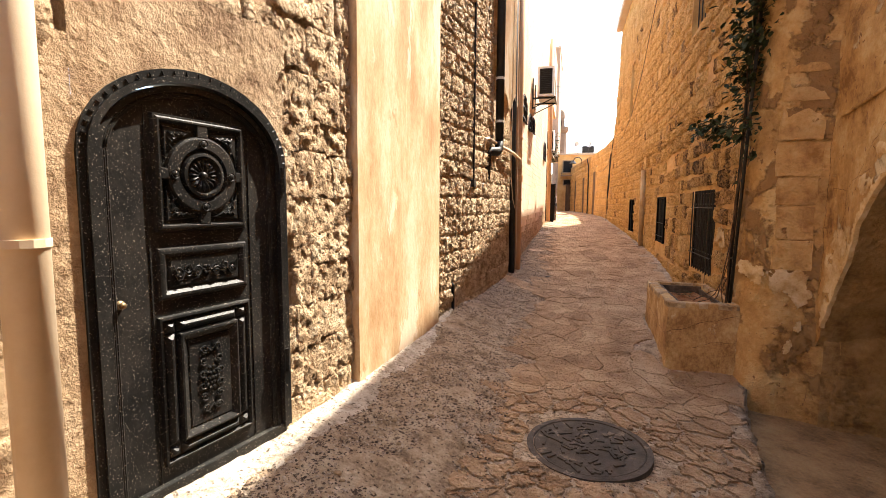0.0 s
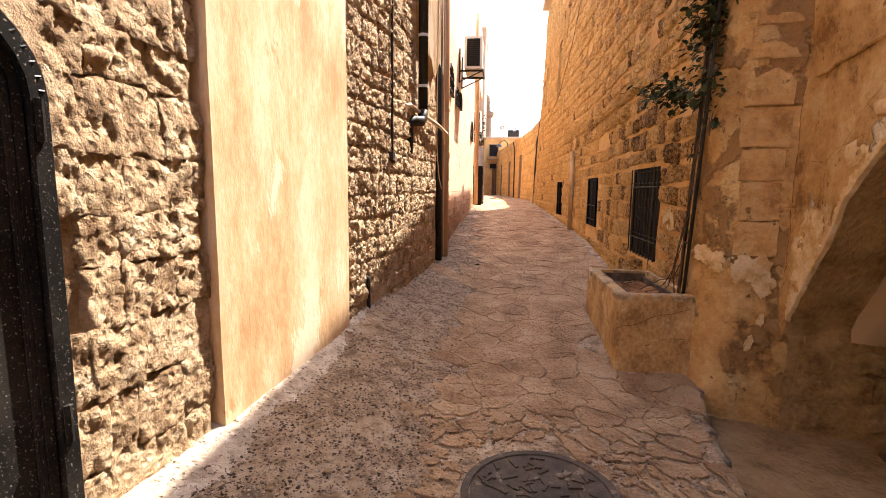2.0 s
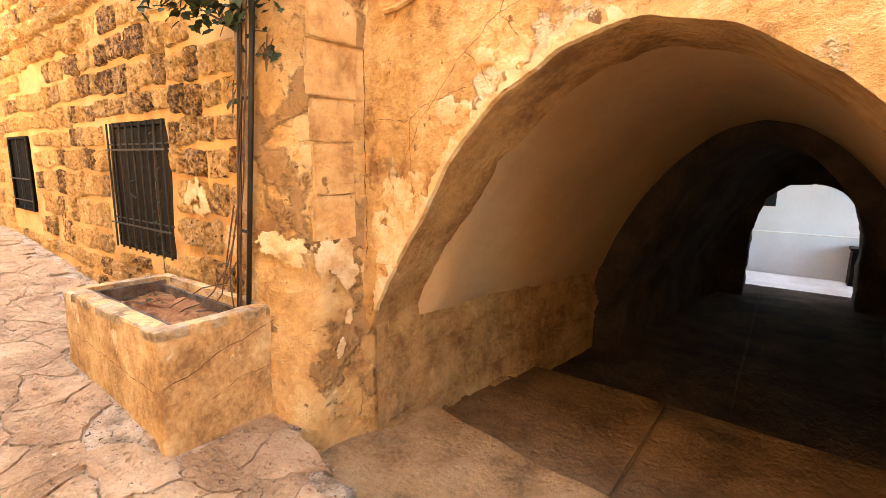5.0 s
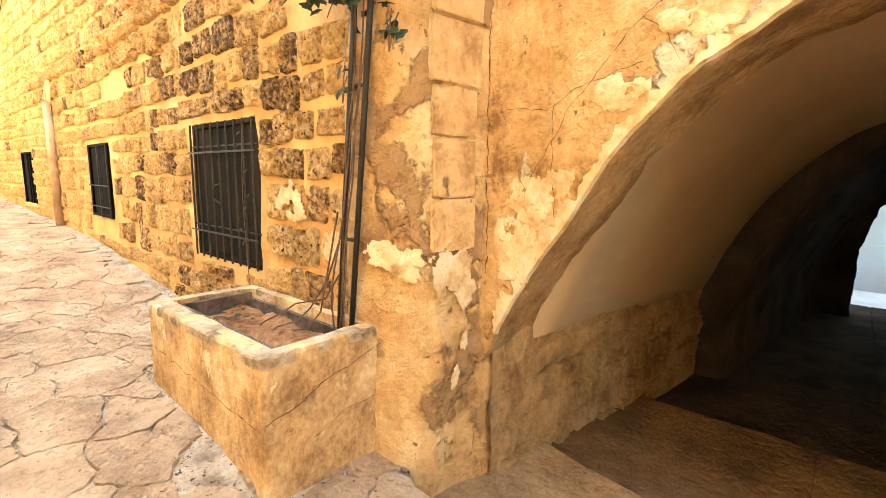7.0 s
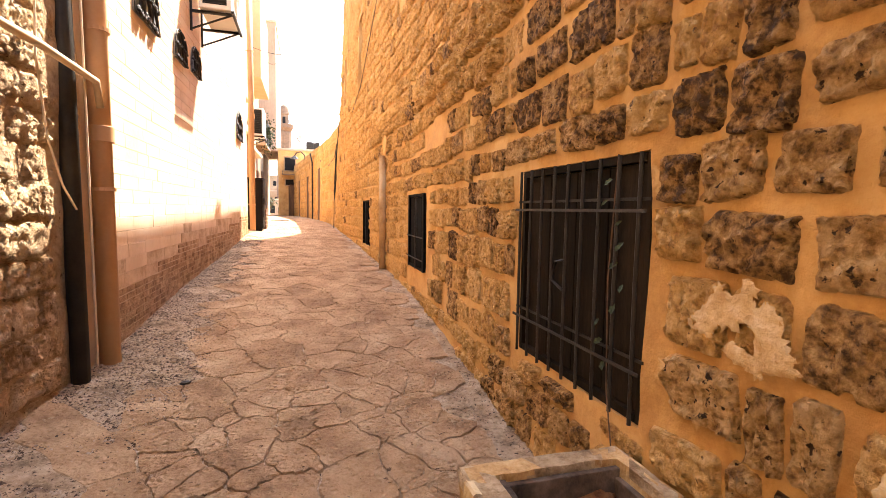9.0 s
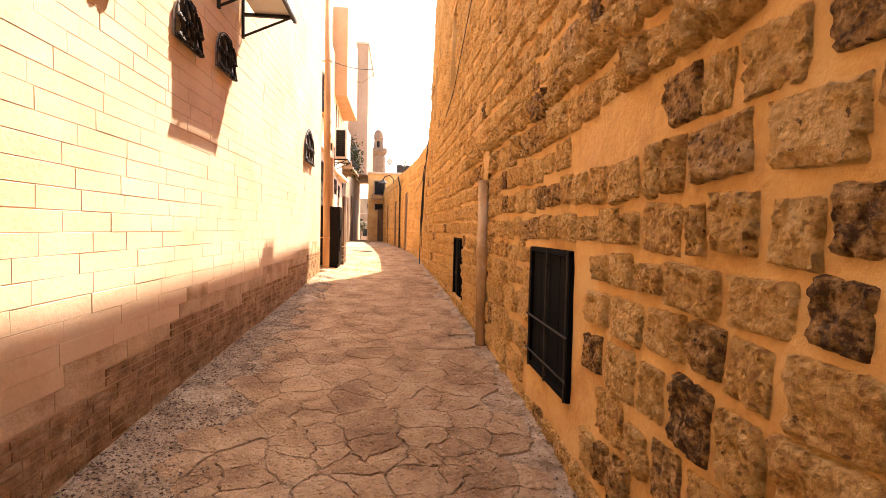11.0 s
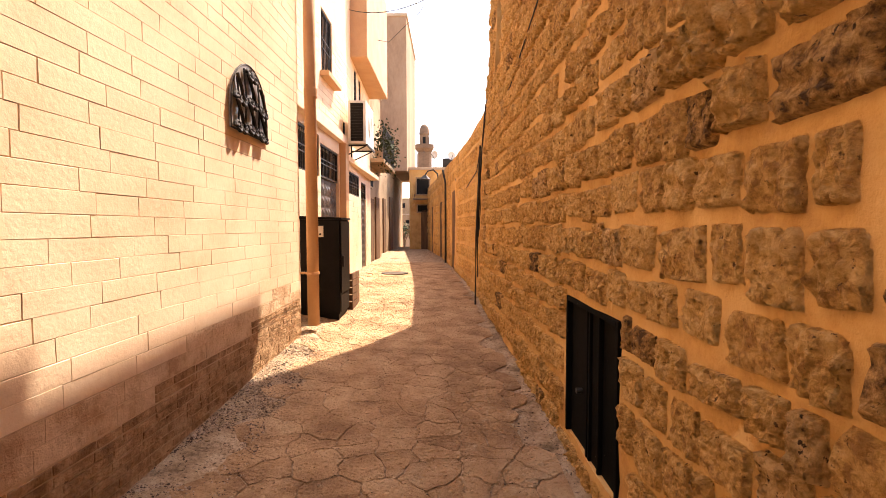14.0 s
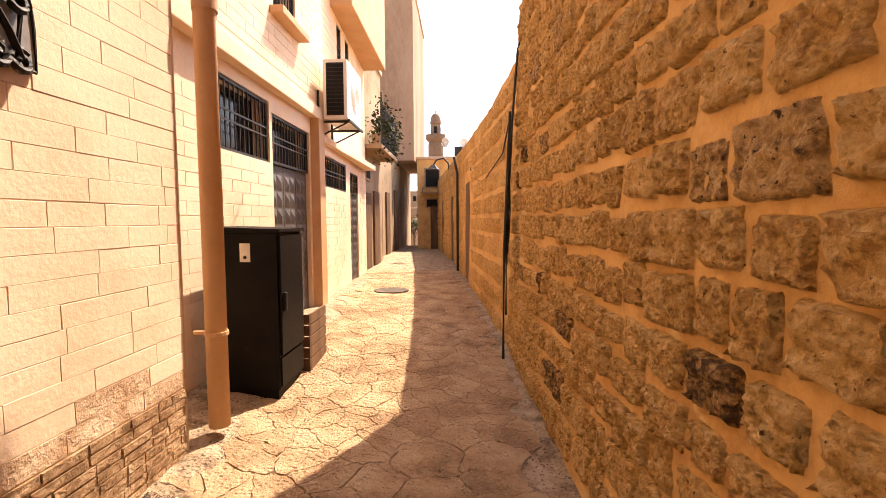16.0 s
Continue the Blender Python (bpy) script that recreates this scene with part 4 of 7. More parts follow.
def build_spandrel():
    """The wall that closes the square opening round the door's arch, and a shallow rendered hood."""
    bm = bmesh.new()
    arch = door_arch(-0.004, 24)[1:-1]
    lows = [bm.verts.new((x, 0.005, z)) for x, z in arch]
    highs = [bm.verts.new((x, 0.005, 2.0)) for x, z in arch]
    back = [bm.verts.new((x, -0.2, z)) for x, z in arch]
    for i in range(len(arch) - 1):
        bm.faces.new((lows[i], lows[i + 1], highs[i + 1], highs[i]))
        bm.faces.new((lows[i], back[i], back[i + 1], lows[i + 1]))
    for xa, xb, front in ((-0.14, -0.004, 0.004), (DW + 0.004, DW + 0.14, -0.035)):
        box(bm, xa, xb, -0.25, front, -0.3, 1.72)
    ob = part("wall_door_surround", bm, M_BED)
    ob.matrix_world = DOOR_AT
    return tagged(ob, "earth mortar round the arched doorway", "wall", kind="structure")


build_spandrel()

# ---- pipes ----
def pipe_thing(name, pts, r, mat, label, clamps=(), collars=(), n=14):
    ob = thing(name, label, "pipe", "drainpipes")
    part("pipe", T(pts, r, n), mat, ob, smooth=True)
    x, y = pts[0][0], pts[0][1]
    for z in collars:
        part("collar", T([(x, y, z - 0.05), (x, y, z - 0.045), (x, y, z + 0.045), (x, y, z + 0.05)], r * 1.14, n), mat, ob, smooth=True)
    for z in clamps:
        bm = bmesh.new()
        tube(bm, [(x, y, z - 0.012), (x, y, z + 0.012)], r * 1.12, n)
        box(bm, x - r * 2.2, x - r * 0.9, y - 0.012, y + 0.012, z - 0.012, z + 0.012)
        part("clamp", bm, mat, ob)
    return ob


pipe_thing("drainpipe", [(-1.50, 0.99, 0.20), (-1.50, 0.995, 2.0), (-1.48, 1.01, 5.5)], 0.062, M_PIPEPALE, "cream painted drainpipe beside the black door", clamps=(1.37, 3.2))
pipe_thing("drainpipe", [(-0.855, 7.90, 0.38), (-0.865, 7.90, 3.0), (-0.87, 7.90, 6.5)], 0.062, M_PIPE, "tan painted drainpipe at the end of the white wall", clamps=(1.55, 2.55), collars=(1.9,))
pipe_thing("drainpipe", [(-0.775, 16.20, 0.92), (-0.785, 16.20, 6.8)], 0.066, M_PIPE, "tan painted drainpipe beside the metal cabinet", clamps=(1.52, 5.0), collars=(3.55,))
pipe_thing("drainpipe", [(1.515, 11.33, 0.56), (1.51, 11.33, 2.24)], 0.053, M_PIPEOCHRE, "ochre drainpipe set against the stone wall", collars=(1.30, 1.52))
black_pipe = thing("waste_pipe", "black waste pipe with an elbow on the rubble wall", "pipe", "drainpipes")
part("pipe", T([(-0.94, 6.32, 2.28), (-0.94, 6.32, 6.4)], 0.055, 12), M_IRON, black_pipe, smooth=True)
part("elbow", T([(-0.94, 6.32, 2.30), (-0.94, 6.31, 2.22), (-0.95, 6.25, 2.17), (-1.02, 6.12, 2.16), (-1.06, 6.08, 2.13), (-1.07, 6.06, 1.80)], 0.058, 12), M_IRON, black_pipe, smooth=True)
for z in (2.55, 3.1):
    part("clamp", T([(-0.94, 6.32, z), (-0.94, 6.32, z + 0.03)], 0.062, 12), M_WHITE, black_pipe, "pale pipe clamp")
stack = thing("waste_pipe", "long black waste pipe standing beside the tan drainpipe", "pipe", "drainpipes")
part("pipe", T([(-0.90, 7.58, 0.36), (-0.92, 7.60, 2.4), (-0.93, 7.6, 6.3)], 0.05, 12), M_IRON, stack, smooth=True)
cross = thing("supply_pipe", "pale water pipe running across the rubble wall", "pipe", "drainpipes")
part("pipe", T([(-1.02, 5.95, 2.30), (-0.95, 6.5, 2.27), (-0.86, 7.2, 2.24), (-0.82, 7.75, 2.20), (-0.82, 7.80, 2.05)], 0.022, 10), M_PIPEPALE, cross, smooth=True)
part("bend", T([(-1.02, 5.95, 2.30), (-1.04, 5.85, 2.28), (-1.06, 5.84, 2.15)], 0.024, 10), M_PIPEPALE, cross)
rod = thing("conduit", "thin dark conduit on the rubble wall", "conduit", "wall conduits")
part("rod", T([(-1.08, 5.35, 1.72), (-1.08, 5.37, 6.0)], 0.012, 8), M_IRON, rod)
part("end_box", B(-1.11, -1.06, 5.30, 5.40, 1.68, 1.76, 0.006), M_IRON, rod)
hung = thing("cable", "white cable hanging in a loop down the wall", "cable", "wall cables")
part("wire", T([(-0.90, 7.35, 6.0), (-0.90, 7.3, 3.0), (-0.90, 7.25, 2.2), (-0.89, 7.30, 1.8), (-0.88, 7.42, 1.55), (-0.86, 7.52, 1.42)], 0.006, 6), M_PIPEPALE, hung)
hung2 = thing("cable", "white cable along the black waste pipe", "cable", "wall cables")
part("wire", T([(-0.845, 7.62, 4.0), (-0.845, 7.66, 2.0), (-0.84, 7.66, 0.45)], 0.006, 6), M_PIPEPALE, hung2)
post = thing("water_stub", "short dark water stub pipe beside the rubble wall", "pipe")
part("pipe", T([(-1.18, 4.83, 0.30), (-1.18, 4.83, 0.62), (-1.20, 4.83, 0.64)], 0.018, 8), M_IRON, post)

# ---- planter, poles and vine ----
planter = thing("planter", "ochre rendered concrete trough planter with chipped rim and red soil", "planter")
PX0, PX1, PY0, PY1, PZ = 0.862, 1.452, 4.50, 5.69, 0.635


def trough_body():
    """The rendered trough: one shell with a worn rim round its hollow."""
    bm = bmesh.new()
    o = [(PX0, PY0), (PX1, PY0), (PX1, PY1), (PX0, PY1)]
    h = [(PX0 + 0.095, PY0 + 0.08), (PX1 - 0.055, PY0 + 0.08), (PX1 - 0.055, PY1 - 0.08), (PX0 + 0.095, PY1 - 0.08)]
    loops = [[bm.verts.new((x, y, z)) for x, y in l] for l, z in ((o, -0.12), (o, PZ), (h, PZ), (h, 0.35))]
    for a, b in zip(loops, loops[1:]):
        for k in range(4):
            bm.faces.new((a[k], a[(k + 1) % 4], b[(k + 1) % 4], b[k]))
    bmesh.ops.subdivide_edges(bm, edges=bm.edges[:], cuts=15, use_grid_fill=True)
    for v in bm.verts:
        co = v.co.copy()
        top = abs(co.z - PZ) < 1e-4
        ex = min(abs(co.x - PX0), abs(co.x - PX1)) < 1e-4
        ey = min(abs(co.y - PY0), abs(co.y - PY1)) < 1e-4
        d = noise.noise_vector(co * 7) * 0.006 + noise.noise_vector(co * 21) * 0.004
        chip = 0.008 + 0.022 * max(0, noise.noise(co * 11))
        if top and (ex or ey):
            d.z -= chip
        if ex and ey:
            d += Vector((1 if co.x < 1.2 else -1, 1 if co.y < 5 else -1, 0)) * chip * 0.6
        v.co = co + d
    bmesh.ops.recalc_face_normals(bm, faces=bm.faces)
    body = part("body", bm, M_PLANTER, planter, "ochre render with chipped pale rim")
    body.data.materials.append(M_RIM)
    for f in body.data.polygons:
        if f.normal.z > 0.55 or (f.center.z > PZ - 0.035 and noise.noise(f.center * 12) > 0.0):
            f.material_index = 1
    return body


trough_body()
crack(planter, [(PX0 + 0.01, 0.37), (PX0 + 0.16, 0.41), (PX0 + 0.28, 0.47), (PX0 + 0.42, 0.50), (PX1, 0.55)], lambda a, b, l: Vector((a, PY0 - 0.008 - l, b)), 0.007, 1)
crack(planter, [(PY0 + 0.02, 0.36), (PY0 + 0.4, 0.37), (PY0 + 0.8, 0.40), (PY1 - 0.05, 0.42)], lambda a, b, l: Vector((PX0 - 0.008 - l, a, b)), 0.005, 2)
crack(planter, [(PX0 + 0.22, 0.24), (PX0 + 0.38, 0.30), (PX0 + 0.55, 0.31)], lambda a, b, l: Vector((a, PY0 - 0.008 - l, b)), 0.004, 3)
# boards added to make the hollow of the trough dark
for x0, x1, y0, y1, z1 in ((PX0 + 0.100, PX0 + 0.128, PY0 + 0.085, PY1 - 0.085, PZ - 0.012), (PX0 + 0.128, PX1 - 0.06, PY1 - 0.108, PY1 - 0.086, PZ - 0.022), (PX0 + 0.128, PX1 - 0.06, PY0 + 0.085, PY0 + 0.108, PZ - 0.022), (PX1 - 0.08, PX1 - 0.058, PY0 + 0.108, PY1 - 0.108, PZ - 0.05)):
    part("liner", B(x0, x1, y0, y1, 0.36, z1, 0.004), M_LINER, planter, "dark liner board added to darken the inside of the trough")
bm = bmesh.new()
sx, sy = steps(PX0 + 0.105, PX1 - 0.05, 0.02), steps(PY0 + 0.085, PY1 - 0.085, 0.02)
g = [[bm.verts.new((x, y, 0.535 + 0.03 * noise.fractal(Vector((x * 6, y * 6, 0)), 0.8, 2, 4))) for y in sy] for x in sx]
for i in range(len(sx) - 1):
    for j in range(len(sy) - 1):
        bm.faces.new((g[i][j], g[i + 1][j], g[i + 1][j + 1], g[i][j + 1]))
part("soil", bm, M_SOIL, planter, "dry red soil", smooth=True)
POLES = [((1.39, 4.73, 0.47), (1.405, 4.46, 3.4)), ((1.39, 4.64, 0.47), (1.405, 4.34, 3.4))]
trellis = thing("trellis_pole", "pair of leaning black metal poles carrying a vine", "pole")
for a, b in POLES:
    part("pole", T([a, tuple((p + q) / 2 for p, q in zip(a, b)), (b[0], b[1], b[2])], 0.0135, 10), M_IRON, trellis, smooth=True)
for f in (0.02, 0.19, 0.42, 0.66):
    p = [tuple(a[i] + (b[i] - a[i]) * f for i in range(3)) for a, b in POLES]
    part("tie_bar", T(p, 0.009, 6), M_IRON, trellis)
part("base_bar", B(1.36, 1.42, 4.625, 4.745, 0.47, 0.52, 0.004), M_IRON, trellis)


def leaf(bm, at, aim, up, size):
    """A lobed leaf, folded along its middle."""
    aim, up = aim.normalized(), up.normalized()
    side = aim.cross(up).normalized()
    outline = [(0, 0), (0.25, 0.28), (0.45, 0.24), (0.62, 0.34), (0.80, 0.16), (1.0, 0.0)]
    mid = [bm.verts.new(at + aim * size * u + up * size * (-0.08 * u * u)) for u, _ in outline]
    for s in (-1, 1):
        rim = [mid[0]] + [bm.verts.new(at + aim * size * u + side * s * size * w + up * size * (0.10 - 0.1 * u)) for u, w in outline[1:-1]] + [mid[-1]]
        for i in range(len(outline) - 1):
            q = [mid[i], mid[i + 1], rim[i + 1], rim[i]]
            q = list(dict.fromkeys(q))
            if len(q) > 2:
                bm.faces.new(q if s > 0 else q[::-1])


def build_vine():
    rnd = random.Random(4)
    vine = thing("climbing_vine", "dark green climbing vine with bare twisting stems on the poles", "vine")
    # stems that wind up the poles
    ends = []
    for k in range(4):
        a, b = POLES[k % 2]
        pts = []
        ph = rnd.random() * 6
        for i in range(26):
            f = i / 25
            p = Vector(a).lerp(Vector(b), f)
            w = 0.015 + 0.05 * noise.noise(Vector((f * 5, k * 3.1, 0)))
            p += Vector((-0.02 + w * math.cos(ph + f * 9), w * math.sin(ph + f * 9) + (0.03 if k % 2 else -0.02), 0))
            pts.append(p)
        part("stem", T(pts, 0.005 - 0.0005 * k, 6, r_end=0.0025), M_STEM, vine)
    for k, y in enumerate((4.86, 4.95, 5.08)):
        pts = [(1.385, 4.71, 1.15 - 0.15 * k), (1.37, 4.76 + 0.02 * k, 0.92 - 0.1 * k), (1.34, y - 0.06, 0.66), (1.30, y, 0.57 + 0.02 * k), (1.25, y + 0.10, 0.55), (1.20, y + 0.14, 0.50)]
        part("stem", T(pts, 0.0042, 6), M_STEM, vine)
    # clumps of leaves: (centre, spread, count)
    clumps = [((1.30, 4.62, 2.15), (0.20, 0.26, 0.11), 130), ((1.20, 4.80, 2.18), (0.15, 0.18, 0.07), 60), ((1.36, 4.50, 2.55), (0.13, 0.16, 0.17), 120), ((1.36, 4.42, 2.85), (0.14, 0.17, 0.17), 150), ((1.38, 4.36, 3.15), (0.16, 0.18, 0.18), 170), ((1.38, 4.33, 3.45), (0.15, 0.18, 0.15), 130), ((1.36, 4.30, 2.22), (0.05, 0.05, 0.12), 14), ((1.38, 4.34, 1.92), (0.04, 0.04, 0.05), 6), ((1.38, 4.64, 1.75), (0.03, 0.03, 0.05), 4)]
    for centre, spread, count in clumps:
        bm = bmesh.new()
        for _ in range(int(count * 1.3)):
            g = Vector((rnd.gauss(0, 0.6), rnd.gauss(0, 0.6), rnd.gauss(0, 0.6)))
            at = Vector(centre) + Vector((g.x * spread[0], g.y * spread[1], g.z * spread[2]))
            at.x = min(at.x, 1.45)
            aim = Vector((rnd.uniform(-1, 0.3), rnd.uniform(-1, 1), rnd.uniform(-1.0, 0.2)))
            leaf(bm, at, aim, Vector((rnd.uniform(-1, 0.2), rnd.uniform(-0.6, 0.6), 1)), rnd.uniform(0.045, 0.08))
        tagged(part("foliage", bm, M_LEAF, vine), kind="stuff")
        bm = bmesh.new()
        for _ in range(max(3, count // 14)):
            p0 = Vector((1.37, min(4.66, max(4.3, centre[1])), centre[2] - 0.12))
            p2 = Vector(centre) + Vector((rnd.gauss(0, 0.5) * spread[0], rnd.gauss(0, 0.5) * spread[1], rnd.gauss(0, 0.5) * spread[2]))
            p2.x = min(p2.x, 1.44)
            tube(bm, [p0, (p0 + p2) / 2 + Vector((0, 0, 0.03)), p2], 0.003, 5)
        part("twig", bm, M_STEM, vine)
    # sprays across the window bars and in the soil
    bm = bmesh.new()
    for i in range(10):
        z = 0.90 + 0.75 * i / 10
        at = Vector((1.475, 5.78 + 0.06 * math.sin(i * 0.9) + rnd.uniform(-0.04, 0.04), z))
        leaf(bm, at, Vector((-0.5, rnd.uniform(-1, 1), -0.6)), Vector((-1, 0, 0.5)), rnd.uniform(0.03, 0.05))
    for i in range(16):
        at = Vector((rnd.uniform(1.08, 1.25), rnd.uniform(5.2, 5.5), 0.565))
        leaf(bm, at, Vector((rnd.uniform(-1, 1), rnd.uniform(-1, 1), 0.1)), Vector((0, 0, 1)), rnd.uniform(0.03, 0.055))
    tagged(part("foliage", bm, M_LEAF, vine), kind="stuff")
    part("stem", T([(1.44, 5.70, 0.62), (1.468, 5.78, 0.80), (1.468, 5.80, 1.2), (1.468, 5.77, 1.66)], 0.003, 5), M_STEM, vine)


build_vine()

# ---- openings in the stone wall ----
def barred_window(name, y0, y1, z0, z1, label, bars, rails, mat_back, depth=0.10, proud=0.02, double=True, handle=False):
    slope = (right_x(y1) - right_x(y0)) / (y1 - y0)
    m = Matrix.Translation((right_x(y0), y0, z0)) @ pose(0, 0, 0, 0, 0, -math.degrees(math.atan(slope)))
    w, h = y1 - y0, z1 - z0
    ob = thing(name, label, "window", kind="structure", at=m)
    bm = bmesh.new()
    for a, b, c, d in ((0, 0.035, 0, h), (w - 0.035, w, 0, h), (0.035, w - 0.035, 0, 0.035), (0.035, w - 0.035, h - 0.035, h)):
        box(bm, depth - 0.05, depth, a + 0.003, b - 0.003, c + 0.003, d - 0.003)
    part("window_frame", bm, mat_back, ob)
    n = 4
    for k in range(n):
        a = 0.035 + (w - 0.07) * k / n
        b = 0.035 + (w - 0.07) * (k + 1) / n
        part("shutter_board", B(depth - 0.03, depth - 0.01, a + 0.003, b - 0.003, 0.037, h - 0.037, 0.003), mat_back, ob)
    for k in range(bars):
        y = 0.03 + (w - 0.06) * k / (bars - 1)
        part("bar", T([(-proud, y, 0.0), (-proud, y + 0.004, h * 0.5), (-proud, y, h - 0.005)], 0.0075, 8), M_IRON, ob)
    for z in rails:
        part("rail", B(-proud - 0.012, -proud - 0.006, -0.012, w + 0.012, z - 0.006, z + 0.006), M_IRON, ob)
        if double:
            part("rail", B(-proud + 0.008, -proud + 0.014, -0.012, w + 0.012, z + 0.035, z + 0.046), M_IRON, ob)
    if handle:
        part("latch", T([(-proud - 0.01, w * 0.5, h * 0.42), (-proud - 0.03, w * 0.56, h * 0.46), (-proud - 0.03, w * 0.53, h * 0.55), (-proud - 0.01, w * 0.5, h * 0.56)], 0.007, 6), M_IRON, ob)
    return ob


barred_window("window_1", *WIN[0], "iron barred window with dusty dark wooden shutter boards", 9, (0.19, 0.74), M_RUST, depth=0.055, handle=True)
barred_window("window_2", *WIN[1], "low black window hatch behind thin bars, splashed with paint", 3, (0.12, 0.36), M_HATCH, depth=0.03, proud=0.024, double=False)


def sheet_hatch(name, y0, y1, z0, z1, label):
    slope = (right_x(y1) - right_x(y0)) / (y1 - y0)
    ob = thing(name, label, "hatch", kind="structure", at=Matrix.Translation((right_x(y0), y0, z0)) @ pose(0, 0, 0, 0, 0, -math.degrees(math.atan(slope))))
    w, h = y1 - y0, z1 - z0
    for a, b, c, d in ((0.002, 0.03, 0, h), (w - 0.03, w - 0.002, 0, h), (0.03, w - 0.03, h - 0.03, h - 0.002)):
        part("frame", B(-0.012, 0.05, a, b, c, d, 0.004), M_HATCH, ob)
    part("sheet", B(0.02, 0.04, 0.03, w * 0.32, 0.0, h - 0.03), M_HATCH, ob)
    part("sheet", B(0.012, 0.03, w * 0.34, w * 0.54, 0.0, h - 0.03), M_HATCH, ob)
    part("sheet", B(0.02, 0.04, w * 0.56, w - 0.03, 0.0, h - 0.03), M_HATCH, ob)
    for y in (w * 0.33, w * 0.55, w * 0.50):
        part("rib", B(-0.004, 0.02, y - 0.012, y + 0.012, 0.0, h - 0.03, 0.004), M_HATCH, ob)
    part("knob", T([(0.02, w * 0.72, h * 0.38), (-0.015, w * 0.72, h * 0.38)], 0.016, 10), M_IRON, ob)


sheet_hatch("door_2", *WIN[2], "low black sheet metal hatch spattered with paint")
for k, (y0, y1, z0, z1) in enumerate(SLITS):
    x = right_x((y0 + y1) / 2)
    ob = thing(f"window_{k + 5}", "tall narrow dark barred window high in the stone wall", "window", kind="structure")
    part("pane", B(x + 0.20, x + 0.24, y0, y1, z0, z1), M_DARK, ob)
    for j in range(5):
        y = y0 + (y1 - y0) * (j + 0.5) / 5
        part("bar", T([(x + 0.08 + right_lean(y, z0), y, z0), (x + 0.08 + right_lean(y, z1), y, z1)], 0.009, 6), M_IRON, ob)

# ---- cables and conduits at the far end of the stone wall ----
bundle = thing("cable_bundle", "black conduits and drooping cables on the stone wall", "cable", "wall cables")
part("conduit", T([(1.17, 17.72, 0.90), (1.18, 17.74, 1.9), (1.25, 17.9, 3.25)], 0.014, 8), M_IRON, bundle)
part("conduit", T([(1.21, 17.86, 1.30), (1.21, 17.83, 2.0), (1.28, 17.98, 3.2), (1.34, 18.05, 3.9)], 0.011, 8), M_IRON, bundle)
for k in range(4):
    part("wire", T([(1.20 + 0.012 * k, 17.75 + 0.04 * k, 1.7 + 0.1 * k), (1.19 + 0.02 * k, 17.70 + 0.06 * k, 2.3), (1.25, 17.9 + 0.03 * k, 2.9), (1.33, 18.12 + 0.02 * k, 3.6), (1.42, 18.15 + 0.01 * k, 4.6), (1.5, 18.16, 7.4)], 0.007, 5), M_IRON, bundle)
part("wire", T([(1.25, 17.9, 3.2), (1.24, 18.6, 2.95), (1.12, 20.5, 2.8), (1.0, 21.8, 2.95), (0.95, 22.2, 3.2)], 0.008, 5), M_IRON, bundle)
drop = thing("cable", "thin cable sagging down the stone wall", "cable", "wall cables")
part("wire", T([(1.46, 10.0, 5.6), (1.48, 12.0, 4.6), (1.48, 14.0, 3.9), (1.44, 16.0, 3.55), (1.36, 18.1, 3.45)], 0.006, 5), M_IRON, drop)
over = thing("cable", "thin cable hanging across the alley between the houses", "cable", "wall cables")
part("wire", T([(-1.0, 22.5, 6.6), (-0.6, 22.0, 6.35), (0.2, 20.8, 6.5), (1.45, 18.1, 7.1)], 0.006, 5), M_IRON, over)

overhead = thing("cable", "thin dark cable hanging across the alley between the walls", "cable", "wall cables")
part("wire", T([(-1.28 + 2.62 * k / 12, 20.8 - 2.7 * k / 12, 6.55 - 0.5 * k / 12 - 1.3 * (k / 12) * (1 - k / 12)) for k in range(13)], 0.008, 5), M_IRON, overhead)

# ---- air conditioners ----
def ac_unit(y0, x_wall, z0, w, d, h, label):
    ob = thing("air_conditioner", label, "air conditioner", "air conditioners", at=Matrix.Translation((x_wall, y0, z0)))
    g = 0.12
    part("casing", B(g, g + d, 0, w, 0.03, h, 0.012), M_WHITE, ob)
    part("coil_vent", B(g + 0.045, g + d - 0.05, -0.006, 0.004, 0.08, h - 0.05), M_DARK, ob, "dark finned side opening")
    for k in range(14):
        z = 0.09 + (h - 0.16) * k / 13
        part("fin", B(g + 0.045, g + d - 0.05, -0.009, -0.005, z, z + 0.006), M_IRON, ob)
    bm = bmesh.new()
    for q in range(5):
        r = 0.07 + 0.045 * q
        tube(bm, [(g + d + 0.012, w * 0.5 + r * math.cos(2 * math.pi * k / 24), h * 0.52 + r * math.sin(2 * math.pi * k / 24)) for k in range(24)], 0.005, 5, closed=True)
    part("fan_grille", bm, M_WHITE, ob)
    for y in (0.10, w - 0.10):
        bm = bmesh.new()
        box(bm, 0.0, 0.03, y - 0.015, y + 0.015, -0.22, 0.45)
        box(bm, 0.03, g + d + 0.03, y - 0.015, y + 0.015, -0.005, 0.025)
        tube(bm, [(0.02, y, -0.2), (g + d - 0.02, y, 0.0)], 0.012, 6)
        part("bracket", bm, M_IRON, ob)
    part("tray_bar", B(g + d + 0.0, g + d + 0.03, 0.0, w, -0.005, 0.025), M_IRON, ob)
    return ob


ac_unit(10.76, -0.925, 3.80, 0.84, 0.36, 0.66, "white outdoor air conditioner on a black bracket against the block wall")
ac_unit(19.95, -1.26, 3.62, 0.92, 0.34, 0.85, "white outdoor air conditioner on a black bracket over the house doors")

